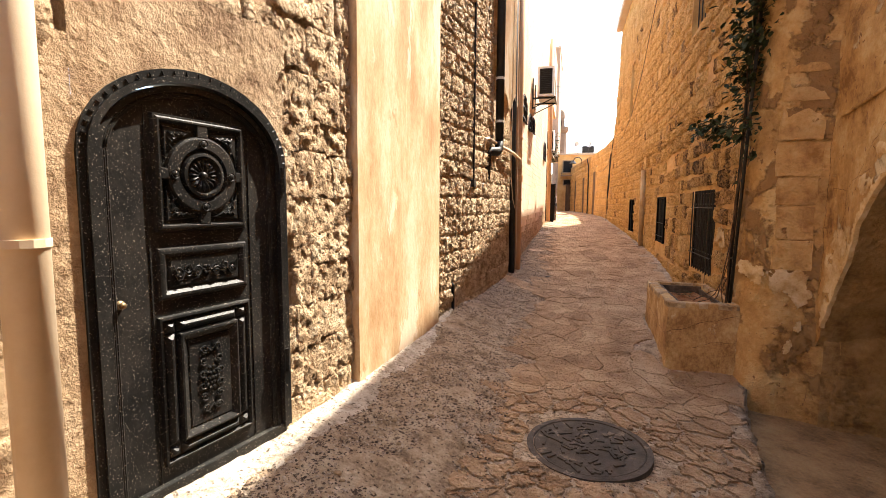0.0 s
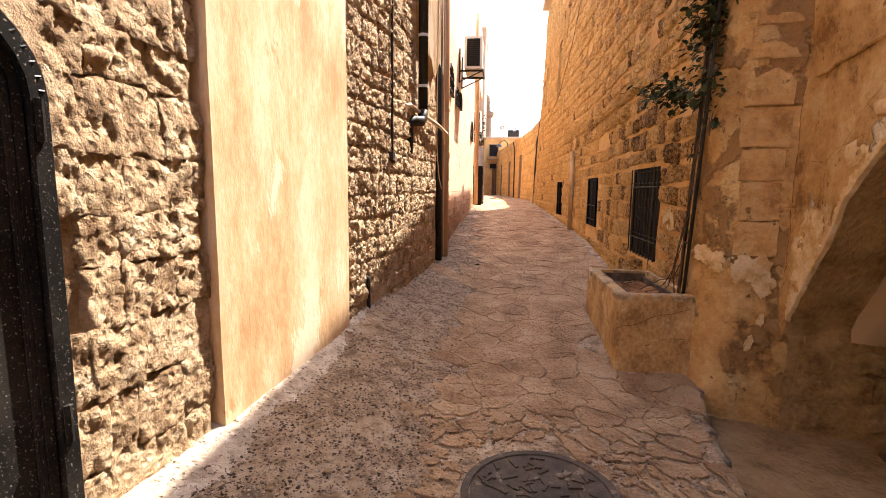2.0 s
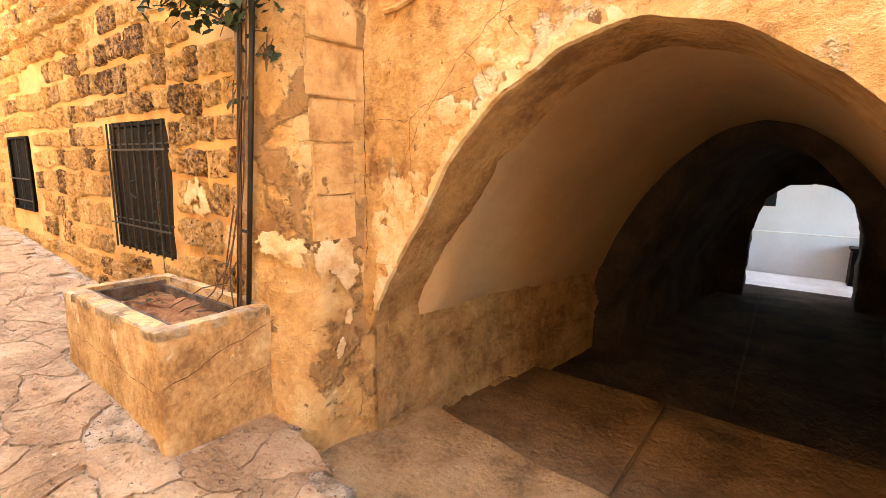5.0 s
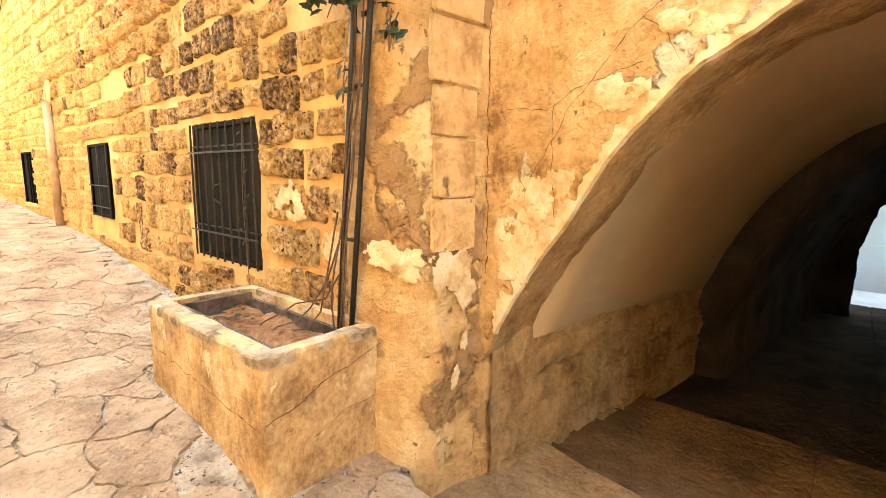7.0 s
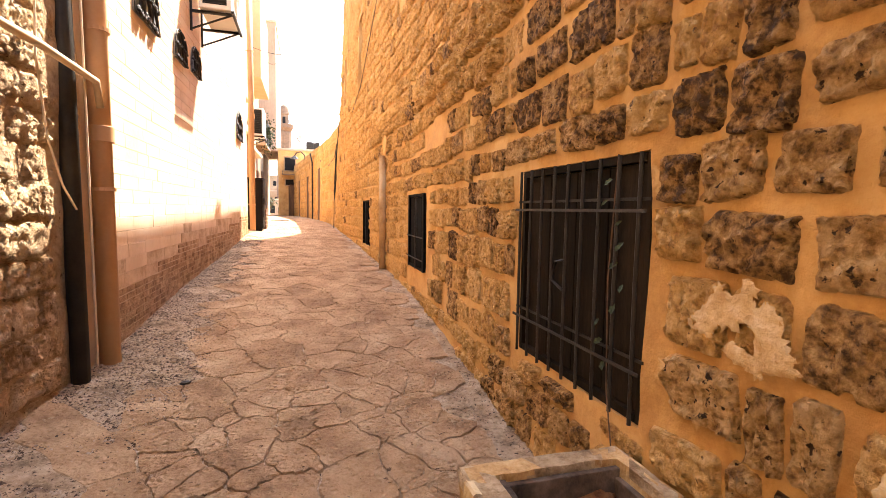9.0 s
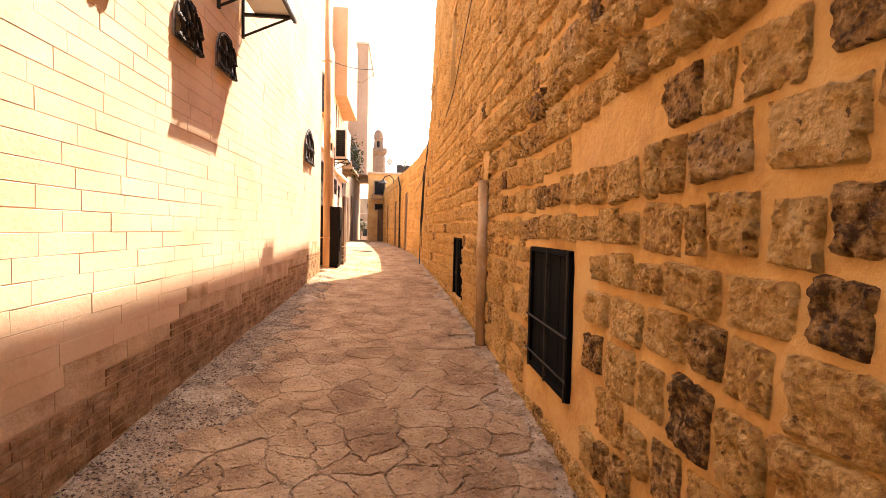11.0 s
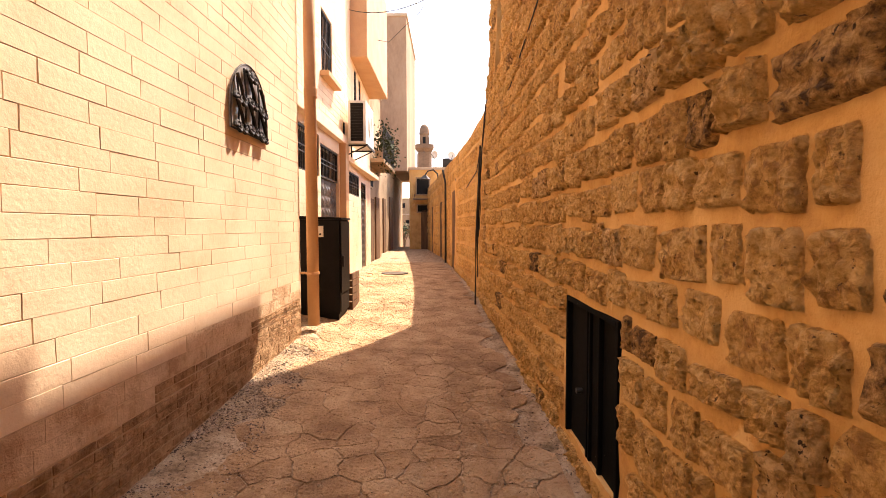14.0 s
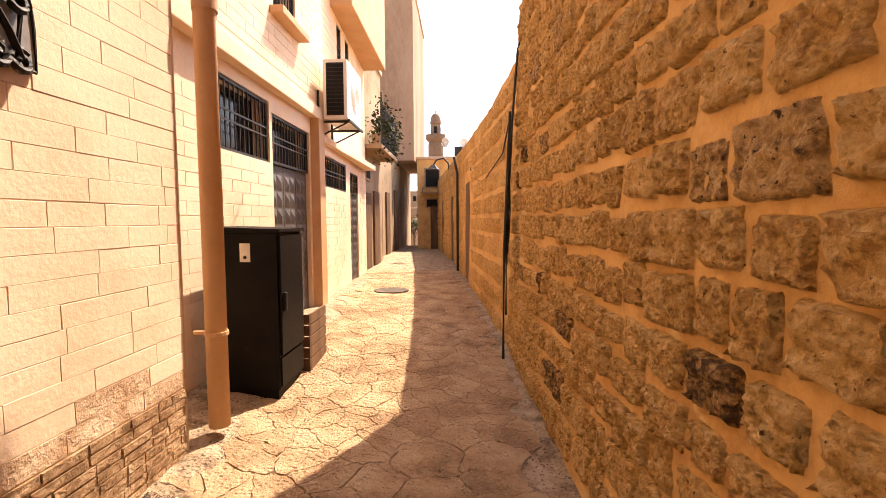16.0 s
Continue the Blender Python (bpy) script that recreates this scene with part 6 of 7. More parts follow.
# ---- stones, blocks and paving: the pieces ----
def lay_courses(parent, line, y0, y1, z0, z1, hs, ws, gap, meshes, mat, depth, counted, skip, seed, name="stone", side=-1, lean=None, extra=None, limit=300, holes=(), second=None, wobble=0.0):
    """Rows of stones on a wall along y. counted(y, z): whether a stone is one of the counted pieces; skip(y0, y1, z0, z1);
    second: other meshes, their material and how likely they are at (y, z)."""
    r = random.Random(seed)
    rest, rest2 = Rest(), Rest()
    z, made = z0, 0
    while z < z1:
        h = r.uniform(*hs)
        y = y0 - r.uniform(0, ws[1])
        while y < y1:
            w = r.uniform(*ws) * (1.0 if r.random() > 0.25 else 0.65)
            a, b = max(y, y0), min(y + w, y1)
            if b - a > 0.09:
                g = gap * r.uniform(0.75, 1.25)
                ya, yb, za, zb = a + g / 2, b - g / 2, z + g / 2 + r.uniform(-wobble, wobble), z + h - g / 2 + r.uniform(-wobble, wobble)
                for h0, h1, h2, h3 in holes:
                    if yb > h0 and ya < h1 and zb > h2 and za < h3:
                        ya, yb, za, zb = max(((ya, h0, za, zb), (h1, yb, za, zb), (ya, yb, za, h2), (ya, yb, h3, zb)), key=lambda s: max(0, s[1] - s[0]) * max(0, s[3] - s[2]))
                yc, zc = (ya + yb) / 2, (za + zb) / 2
                if min(yb - ya, zb - za) > 0.07 and not skip(ya, yb, za, zb):
                    d = r.uniform(*depth) + (extra(yc, zc) if extra else 0)
                    slope = (line(yc + 0.2) - line(yc - 0.2)) / 0.4
                    x = line(yc) + (lean(yc, zc) if lean else 0)
                    m = Matrix.Translation((x, yc, zc)) @ pose(0, 0, 0, r.uniform(-1.5, 1.5) * (1 + 90 * wobble), 0, -math.degrees(math.atan(slope))) @ Matrix.Diagonal((side * d, (yb - ya) * r.uniform(0.96, 1.02), (zb - za) * r.uniform(0.94, 1.03), 1))
                    if r.random() < 0.5:
                        m = m @ Matrix.Diagonal((1, -1, -1, 1))
                    other = second is not None and r.random() < second[2](yc, zc)
                    me = r.choice(second[0] if other else meshes)
                    if made < limit and counted(yc, zc):
                        ob = new(name, me)
                        ob.parent = parent
                        ob.matrix_world = m
                        made += 1
                    else:
                        (rest2 if other else rest).add(me, m)
            y += w
        z += h
    rest.done(name + "work", mat, parent, "remaining stones of the wall")
    if second:
        rest2.done(name + "work", second[1], parent, "remaining dark weathered stones of the wall")


def in_holes(holes, margin):
    def f(ya, yb, za, zb):
        return any(yb > h[0] - margin and ya < h[1] + margin and zb > h[2] - margin and za < h[3] + margin for h in holes)
    return f


BLOCKS = stone_set("stone", range(1, 23), M_STONE, crag_mesh, edge=0.065)
DARKS = stone_set("stone", range(30, 46), M_STONEDARK, crag_mesh, edge=0.065)
PLAIN = stone_set("stone", range(1, 9), M_STONE, crag_mesh, n=9, m=7, edge=0.12)
skip_win = in_holes([*WIN, *SLITS], 0.01)


def skip_right(ya, yb, za, zb):
    if zb < ground_z(1.4, (ya + yb) / 2) + 0.06 or skip_win(ya, yb, za, zb):
        return True
    yc, zc = (ya + yb) / 2, (za + zb) / 2
    # rendered patches round the second window and beside the pier, bare mortar here and there
    if yc < 4.72:
        return True
    if WIN[1][0] - 0.24 < yc < WIN[1][1] + 0.06 and zc < 1.68 and (ya < WIN[1][1] and yb > WIN[1][0] - 0.20 and zb > 0.70):
        return True
    return noise.noise(Vector((yc * 1.7, zc * 2.1, 4))) > 0.56


def weathered(y, z):
    """How likely a stone is dark: near the first window and the planter, and in streaks along the courses."""
    return lerp([(5.0, 0.72), (6.6, 0.58), (7.6, 0.20), (11, 0.14), (14, 0.04), (18, 0.04)], y) * lerp([(1.9, 1.0), (2.7, 0.3)], z) + lerp([(10, 0.40), (14, 0.25)], y) * noise.noise(Vector((y * 0.9, z * 2.3, 11)))


lay_courses(wall_right, right_x, 4.72, 18.15, 0.02, ROOF - 0.1, (0.17, 0.245), (0.16, 0.34), 0.022, BLOCKS, M_STONE, (0.018, 0.036), lambda y, z: z < 2.9 and y < 14.5, skip_right, 21, "stone", -1, right_lean, lambda y, z: 0.03 if 2.38 < z < 2.75 and 6.5 < y < 12.6 else lerp([(12, 0.0), (14, 0.006)], y), holes=[(w[0] - 0.042, w[1] + 0.042, w[2] - 0.042, w[3] + 0.042) for w in [*WIN, *SLITS]], second=(DARKS, M_STONEDARK, weathered), wobble=0.022)
lay_courses(wall_right_low, right_x, 18.25, 33.9, 0.85, 3.5, (0.25, 0.32), (0.4, 0.7), 0.02, PLAIN, M_STONE, (0.014, 0.03), lambda y, z: y < 20.5 and z < 3.0, in_holes(FAR_DOORS, 0.04), 22, "stone", -1, right_lean)

SMALL = stone_set("stone", range(46, 66), M_RUBBLE, crag_mesh, n=14, m=12, edge=0.11)


def skip_door(ya, yb, za, zb):
    if zb < 0.36 or (za > 1.95 and yb < 2.25 - 0.1 * (za - 2.0) and noise.noise(Vector((ya * 2, za * 2, 5))) < 0.25):
        return True
    for y in (ya, (ya + yb) / 2, yb):
        u = (y - 1.229) / 0.979
        for z in (za, (za + zb) / 2, zb):
            w = DW / 2 + 0.03
            e = (u - DW / 2) / w
            if abs(e) < 1 and z < 0.32 + SPRING + (RISE + 0.05) * math.sqrt(1 - e * e):
                return True
    return False


DOOR_EDGE = 1.229 + 0.979 * DW - 0.01
ERODED = stone_set("stone", range(100, 118), M_RUBBLE, eroded_mesh)
lay_courses(wall_left_old, left_x, -2.5, 2.77, 0.30, 6.4, (0.17, 0.28), (0.18, 0.34), -0.03, ERODED, M_RUBBLE, (0.026, 0.044), lambda y, z: y > 0.2 and z < 3.6, lambda ya, yb, za, zb: (yb > DOOR_EDGE and (za + zb) / 2 < 1.85) or skip_door(ya, yb, za, zb), 23, "stone", 1, limit=200)
lay_courses(wall_left_old, left_x, DOOR_EDGE, 2.79, 0.22, 1.95, (0.15, 0.26), (0.13, 0.27), -0.03, ERODED, M_RUBBLE, (0.026, 0.042), lambda y, z: True, lambda ya, yb, za, zb: False, 27, "stone", 1, limit=100)
lay_courses(wall_left_rubble, left_x, 4.44, 7.45, 0.22, 4.6, (0.15, 0.21), (0.14, 0.27), -0.012, SMALL, M_RUBBLE, (0.018, 0.034), lambda y, z: True, lambda ya, yb, za, zb: za > 2.5 + 0.5 * abs(noise.noise(Vector((ya * 1.3, 0, 0)))) and ya > 6.2, 24, "stone", 1, wobble=0.014)

# upper render over the rubble, and the small pier end beside the drainpipe
bm = bmesh.new()
ys, zs = steps(6.3, 7.75, 0.13), steps(3.0, 6.5, 0.25)
g = [[bm.verts.new((left_x(y) + 0.055 + 0.008 * noise.noise(Vector((y * 4, z * 4, 3))), y, z + (0.25 * noise.noise(Vector((y * 3, 1, 1))) if j == 0 else 0))) for j, z in enumerate(zs)] for y in ys]
for i in range(len(ys) - 1):
    for j in range(len(zs) - 1):
        bm.faces.new((g[i][j], g[i + 1][j], g[i + 1][j + 1], g[i][j + 1]))
bmesh.ops.solidify(bm, geom=bm.faces[:], thickness=0.05)
tagged(part("wall_render", bm, M_PEACH), "peach render on the upper rubble wall", "wall", kind="structure")


def brick_mesh(seed, bevel=0.02):
    r = random.Random(seed)
    bm = bmesh.new()
    outer = [(-0.5, -0.5), (0.5, -0.5), (0.5, 0.5), (-0.5, 0.5)]
    lo = [bm.verts.new((-0.5, y, z)) for y, z in outer]
    mid = [bm.verts.new((0.4, y + r.uniform(-0.01, 0.01), z + r.uniform(-0.012, 0.012))) for y, z in outer]
    hi = [bm.verts.new((1.0 + r.uniform(-0.25, 0.25), y * (1 - bevel * 0.3) + r.uniform(-0.004, 0.004), z * (1 - bevel) + r.uniform(-0.01, 0.01))) for y, z in outer]
    bm.faces.new(hi)
    for a, b in ((lo, mid), (mid, hi)):
        for i in range(4):
            bm.faces.new((a[i], a[(i + 1) % 4], b[(i + 1) % 4], b[i]))
    return bm


def brick_set(name, seeds, mat):
    out = []
    for s in seeds:
        bm = brick_mesh(s)
        me = bpy.data.meshes.new(name)
        bm.to_mesh(me)
        bm.free()
        me.materials.append(mat)
        out.append(me)
    return out


CREAM = brick_set("block", range(60, 70), M_CREAM)
DUSTY = brick_set("block", range(80, 90), M_DUSTY)
BARE = brick_set("block", range(70, 80), M_BARE)


def lay_blocks():
    r = random.Random(31)
    h, w, gap = 0.106, 0.42, 0.003
    rest_cream, rest_dusty, rest_bare = Rest(), Rest(), Rest()
    row, z, made = 0, 0.30, 0
    while z < 6.75:
        y = 7.98 - (w / 2 if row % 2 else 0)
        while y < 15.98:
            w0 = w * r.choice((0.72, 0.9, 1.0, 1.0, 1.12, 1.25))
            a, b = max(y, 7.98) + gap / 2, min(y + w0, 15.98) - gap * r.uniform(0.3, 1.2)
            yc, zc = (a + b) / 2, z + h / 2
            gz = ground_z(-0.9, yc)
            if b - a > 0.06 and zc > gz - 0.05:
                level = zc - gz - 0.42 - 0.16 * noise.noise(Vector((yc * 1.1, 0, 2))) + r.uniform(-0.03, 0.03)
                bare = 2 if level < 0 else 1 if level < 0.15 else 0
                slope = (left_x(yc + 0.2) - left_x(yc - 0.2)) / 0.4
                halves = [(a, b, z, z + h - gap * r.uniform(0.2, 1.9))]
                if bare == 2:
                    m1, m2 = a + (b - a) * r.uniform(0.4, 0.6), a + (b - a) * r.uniform(0.4, 0.6)
                    halves = [(p + 0.004, q - 0.005, zz, zz + h / 2 - r.uniform(0.008, 0.014)) for p, q, zz in ((a, m1, z), (m1, b, z), (a, m2, z + h / 2), (m2, b, z + h / 2))]
                for p, q, za, zb in halves:
                    me = r.choice((CREAM, DUSTY, BARE)[bare])
                    d = r.uniform(0.0025, 0.0045) if bare < 2 else r.uniform(0.005, 0.010)
                    m = Matrix.Translation((left_x((p + q) / 2), (p + q) / 2, (za + zb) / 2)) @ pose(0, 0, 0, 0, 0, -math.degrees(math.atan(slope))) @ Matrix.Diagonal((d, q - p, zb - za, 1))
                    if made < 300 and zc < 2.2 and yc > 11.5:
                        ob = new("block", me)
                        ob.parent = wall_left_white
                        ob.matrix_world = m
                        made += 1
                    else:
                        (rest_cream, rest_dusty, rest_bare)[bare].add(me, m)
            y += w0
        z += h
        row += 1
    rest_cream.done("blockwork", M_CREAM, wall_left_white, "remaining painted blocks of the wall", False)
    rest_dusty.done("blockwork", M_DUSTY, wall_left_white, "remaining worn painted blocks of the wall", False)
    rest_bare.done("blockwork", M_BARE, wall_left_white, "remaining bare blocks of the wall foot", False)


lay_blocks()
# the sunk dark joints of the bare foot
bm = bmesh.new()
ys = steps(7.98, 15.97, 0.06)
g = [[bm.verts.new((left_x(y) + 0.003 - 0.006 * (j == 2), y, ground_z(-0.9, y) + (-0.05, 0.2, 0.40 + 0.16 * noise.noise(Vector((y * 1.1, 0, 2))))[j])) for j in range(3)] for y in ys]
for i in range(len(ys) - 1):
    for j in range(2):
        bm.faces.new((g[i][j], g[i + 1][j], g[i + 1][j + 1], g[i][j + 1]))
part("joint_bed", bm, M_BED, wall_left_white, "sunk earthy joints of the bare wall foot")
for k, y in enumerate((11.63, 12.25)):
    crack(wall_left_white, [(y, 0.72), (y + 0.01, 2.0), (y, 4.6)], lambda a, b, l: Vector((left_x(a) + l + 0.001, a, b)), 0.005, 31 + k, M_DUSTY)


def lay_facade_blocks():
    r = random.Random(33)
    rest = Rest()
    h, w, gap = 0.11, 0.36, 0.005
    row, z = 0, 0.95
    hole = in_holes(FACADE_HOLES, 0.02)
    while z < 5.4:
        y = 16.05 - (w / 2 if row % 2 else 0)
        while y < 24.1:
            a, b = max(y, 16.05) + gap / 2, min(y + w, 24.1) - gap / 2
            yc, zc = (a + b) / 2, z + h / 2
            if b - a > 0.06 and not hole(a, b, z, z + h) and not 3.3 < zc < 3.9:
                slope = (facade_x(yc + 0.2) - facade_x(yc - 0.2)) / 0.4
                rest.add(r.choice(CREAM), Matrix.Translation((facade_x(yc), yc, zc)) @ pose(0, 0, 0, 0, 0, -math.degrees(math.atan(slope))) @ Matrix.Diagonal((0.004, b - a, h - gap, 1)))
            y += w
        z += h
        row += 1
    rest.done("blockwork", M_CREAM, facade_left, "painted blocks of the house front", False)


lay_facade_blocks()

# ---- the pier between stone wall and arch, with its facing stones ----
def build_buttress():
    bm = bmesh.new()
    prof = [(1.56, 4.84), (1.432, 4.70), (1.43, 4.60), (1.44, 4.50), (1.475, 4.40), (1.53, 4.315), (1.60, 4.275), (1.70, 4.27), (1.80, 4.255), (1.90, 4.22), (2.04, 4.185)]
    zs = steps(-0.95, 3.2, 0.03) + steps(3.4, ROOF, 0.3)
    prof = resample(prof, 40)
    rows = []
    for z in zs:
        bend = lerp([(-0.2, 0.0), (0.8, 0), (2.0, 0), (2.6, -0.08), (3.4, -0.25), (4.5, -0.45), (7.5, -0.5)], z)
        row = []
        for i, (x, y) in enumerate(prof):
            f = lerp([(1.0, 0), (1.2, 0.3), (1.45, 1.0)], 6.0 - y) if i > 8 else 0
            d = 0.022 * noise.fractal(Vector((y * 5, z * 3, 1)), 0.8, 2, 4)
            row.append(bm.verts.new((x - d - lerp([(-0.3, 0.05), (0.0, 0.03), (0.15, 0.0)], z) * lerp([(1.54, 1.0), (1.66, 0.0)], x), y + bend * f, z)))
        rows.append(row)
    for a, b in zip(rows, rows[1:]):
        for i in range(len(prof) - 1):
            bm.faces.new((a[i], b[i], b[i + 1], a[i + 1]))
    ob = part("wall_buttress", bm, M_PIER, None, smooth=True)
    return tagged(ob, "worn ochre pier at the side of the arch, its plaster gone low down", "pier", kind="structure")


buttress = build_buttress()


# ---- flagstones ----
def cells(points, x0, x1, y0, y1):
    """Irregular polygons round a set of points, each cut off half-way to its neighbours."""
    pts = np.array(points)
    out = []
    for i, p in enumerate(pts):
        poly = [np.array(c) for c in ((p[0] - 0.6, p[1] - 0.6), (p[0] + 0.6, p[1] - 0.6), (p[0] + 0.6, p[1] + 0.6), (p[0] - 0.6, p[1] + 0.6))]
        near = np.argsort(((pts - p) ** 2).sum(1))[1:16]
        for j in near:
            q = pts[j]
            mid, nrm = (p + q) / 2, q - p
            new_poly = []
            for k in range(len(poly)):
                a, b = poly[k], poly[(k + 1) % len(poly)]
                da, db = np.dot(a - mid, nrm), np.dot(b - mid, nrm)
                if da <= 0:
                    new_poly.append(a)
                if da * db < 0:
                    new_poly.append(a + (b - a) * da / (da - db))
            poly = new_poly
            if len(poly) < 3:
                break
        out.append(poly)
    return out


def lay_flags():
    r = random.Random(51)
    pts = []
    y = -0.8
    while y < 24:
        x = -1.2
        s = 0.19 if 1.2 < y < 3.6 else 0.27
        while x < 1.9:
            pts.append((x + r.uniform(-0.6, 0.6) * s, y + r.uniform(-0.6, 0.6) * s))
            if r.random() < 0.3:
                pts.append((pts[-1][0] + r.uniform(-0.4, 0.4) * s, pts[-1][1] + r.uniform(0.3, 0.5) * s))
            x += s * r.uniform(0.7, 1.5)
        y += s * 0.88
    v, f = [], []
    made = 0
    for (cx, cy), poly in zip(pts, cells(pts, -1.2, 1.9, -0.8, 24)):
        if len(poly) < 3 or not flag_left(cy) < cx < flag_right(cy) - 0.02 or (cx - 0.165) ** 2 + (cy - 2.86) ** 2 < 0.42 ** 2:
            continue
        c = sum(poly) / len(poly)
        joint = 0.020 if 1.2 < cy < 3.6 else 0.005 if cy < 13 else 0.004
        ring = []
        for k in range(len(poly)):
            a, b = poly[k], poly[(k + 1) % len(poly)]
            for q in (0.05, 0.2, 0.35, 0.5, 0.65, 0.8, 0.95):
                p = a + (b - a) * q
                d = c - p
                n = np.linalg.norm(d)
                if n < 0.03:
                    continue
                p = p + d / n * (joint * r.uniform(0.1, 2.0)) + 0.046 * np.array(noise.noise_vector(Vector((p[0] * 5, p[1] * 5, 0))) + 0.5 * noise.noise_vector(Vector((p[0] * 13, p[1] * 13, 4))) + 0.4 * noise.noise_vector(Vector((p[0] * 29, p[1] * 29, 7))))[:2]
                p[0] = min(p[0], flag_right(p[1]))
                dd = p - np.array((0.165, 2.86))
                if np.linalg.norm(dd) < 0.385:
                    p = np.array((0.165, 2.86)) + dd / np.linalg.norm(dd) * 0.385
                ring.append(p)
        if len(ring) < 5:
            continue
        lift = r.uniform(0.003, 0.008) if cy < 13 else r.uniform(0.003, 0.005)
        tilt = [r.uniform(-0.010, 0.010) * (1 if cy < 13 else 0.4) for _ in range(2)]

        def z_at(p, h):
            return ground_z(p[0], p[1]) + 0.012 * noise.fractal(Vector((p[0] * 3, p[1] * 3, 0)), 0.8, 2, 4) + h + tilt[0] * (p[0] - c[0]) + tilt[1] * (p[1] - c[1])

        lo = [(p[0], p[1], z_at(p, -0.015)) for p in ring]
        hi = [(*(c + (p - c) * 0.988), 0) for p in ring]
        hi = [(p[0], p[1], z_at(p, lift)) for p in hi]
        ins = [(*(c + (np.array(p[:2]) - c) * 0.5), 0) for p in hi]
        ins = [(p[0], p[1], z_at(p, lift + 0.001)) for p in ins]
        n = len(ring)
        verts = lo + hi + ins + [(c[0], c[1], z_at(c, lift + 0.001))]
        faces = [(i, (i + 1) % n, n + (i + 1) % n, n + i) for i in range(n)] + [(n + i, n + (i + 1) % n, 2 * n + (i + 1) % n, 2 * n + i) for i in range(n)] + [(2 * n + i, 2 * n + (i + 1) % n, 3 * n) for i in range(n)]
        if made < 300 and 1.0 < cy < 17:
            me = bpy.data.meshes.new("flagstone")
            me.from_pydata(verts, [], faces)
            me.materials.append(M_FLAG)
            ob = new("flagstone", me)
            ob.parent = ground
            made += 1
        else:
            o = len(v)
            v += verts
            f += [[o + i for i in q] for q in faces]
    me = bpy.data.meshes.new("paving")
    me.from_pydata(v, [], f)
    me.materials.append(M_FLAG)
    ob = new("paving", me)
    ob.parent = ground
    tagged(ob, "remaining irregular flagstones", kind="stuff")


lay_flags()


# ---- footing stones of the passage and facing stones of the pier ----
def lay_footing():
    r = random.Random(61)
    z = -0.55
    while z < 0.42:
        h = r.uniform(0.14, 0.22)
        x = 1.98
        while x < 5.0:
            w = r.uniform(0.16, 0.36)
            top = 0.46 - lerp([(2.4, 0), (3, 0.10), (5, 0.22)], x + w / 2)
            if z + h < top + 0.05:
                y = 4.185 + lerp([(2.6, 0), (4, -0.12), (5.2, -0.25)], x + w / 2)
                ob = new("stone", r.choice(FOOT))
                ob.parent = wall_passage
                ob.matrix_world = Matrix.Translation((x + w / 2, y, z + h / 2)) @ pose(0, 0, 0, 0, 0, -90) @ Matrix.Diagonal((r.uniform(0.022, 0.045), w - 0.015, h - 0.015, 1))
            x += w
        z += h


FOOT = stone_set("stone", range(80, 90), M_INTRADOS, n=10, m=9, edge=0.06, rough=0.10, jag=0.10)
lay_footing()
FACING = stone_set("facing_stone", range(90, 98), M_FACING, n=12, m=10, edge=0.02, rough=0.05, jag=0.03, corner=0.02)


def lay_facing():
    r = random.Random(63)
    z = 0.98
    while z < 3.4:
        h = r.uniform(0.20, 0.30)
        zc = z + h / 2
        bend = lerp([(2.0, 0), (2.6, -0.08), (3.4, -0.25)], zc) * 0.7
        ob = new("facing_stone", r.choice(FACING))
        ob.parent = buttress
        ob.matrix_world = Matrix.Translation((1.695, 4.268 + bend, zc)) @ pose(0, 0, 0, 0, 0, 84 + r.uniform(-1.5, 1.5)) @ Matrix.Diagonal((-0.016, r.uniform(0.25, 0.31), h - 0.006, 1))
        z += h


lay_facing()


# ---- plaster patches ----
def patch(parent, at, ry, rz, seed, skin=None, thick=0.0025, mat=None):
    """A scab of pale plaster with a ragged edge. at: a pose whose x points into the wall, or a place on skin(y, z)."""
    def field(y, z):
        return 1 - (y / ry) ** 2 - (z / rz) ** 2 + 1.5 * noise.fractal(Vector((y * 11 + seed * 7.3, z * 11, seed * 1.7)), 0.7, 2.2, 6)

    def place(y, z, lift):
        if skin:
            return Vector((skin(at[0] + y, at[1] + z) - lift, at[0] + y, at[1] + z))
        return at @ Vector((-lift, y, z))

    size = 0.010
    ny, nz = int(1.7 * ry / size) + 1, int(1.7 * rz / size) + 1
    bm = bmesh.new()
    made = {}

    def vert(i, j):
        if (i, j) not in made:
            y, z = i * size, j * size
            v = field(y, z)
            lift = thick
            if v < 0:
                e = 0.003
                gy, gz = (field(y + e, z) - v) / e, (field(y, z + e) - v) / e
                g2 = gy * gy + gz * gz + 1e-6
                k = min(-v / g2, size / math.sqrt(g2))
                y, z, lift = y + gy * k, z + gz * k, -0.001
            made[(i, j)] = bm.verts.new(place(y, z, lift))
        return made[(i, j)]

    for i in range(-ny, ny):
        for j in range(-nz, nz):
            if any(field((i + a) * size, (j + b) * size) > 0 for a, b in ((0, 0), (1, 0), (1, 1), (0, 1))):
                bm.faces.new((vert(i, j), vert(i + 1, j), vert(i + 1, j + 1), vert(i, j + 1)))
    bmesh.ops.recalc_face_normals(bm, faces=bm.faces)
    return part("plaster_patch", bm, mat or M_PALE, parent, smooth=True)


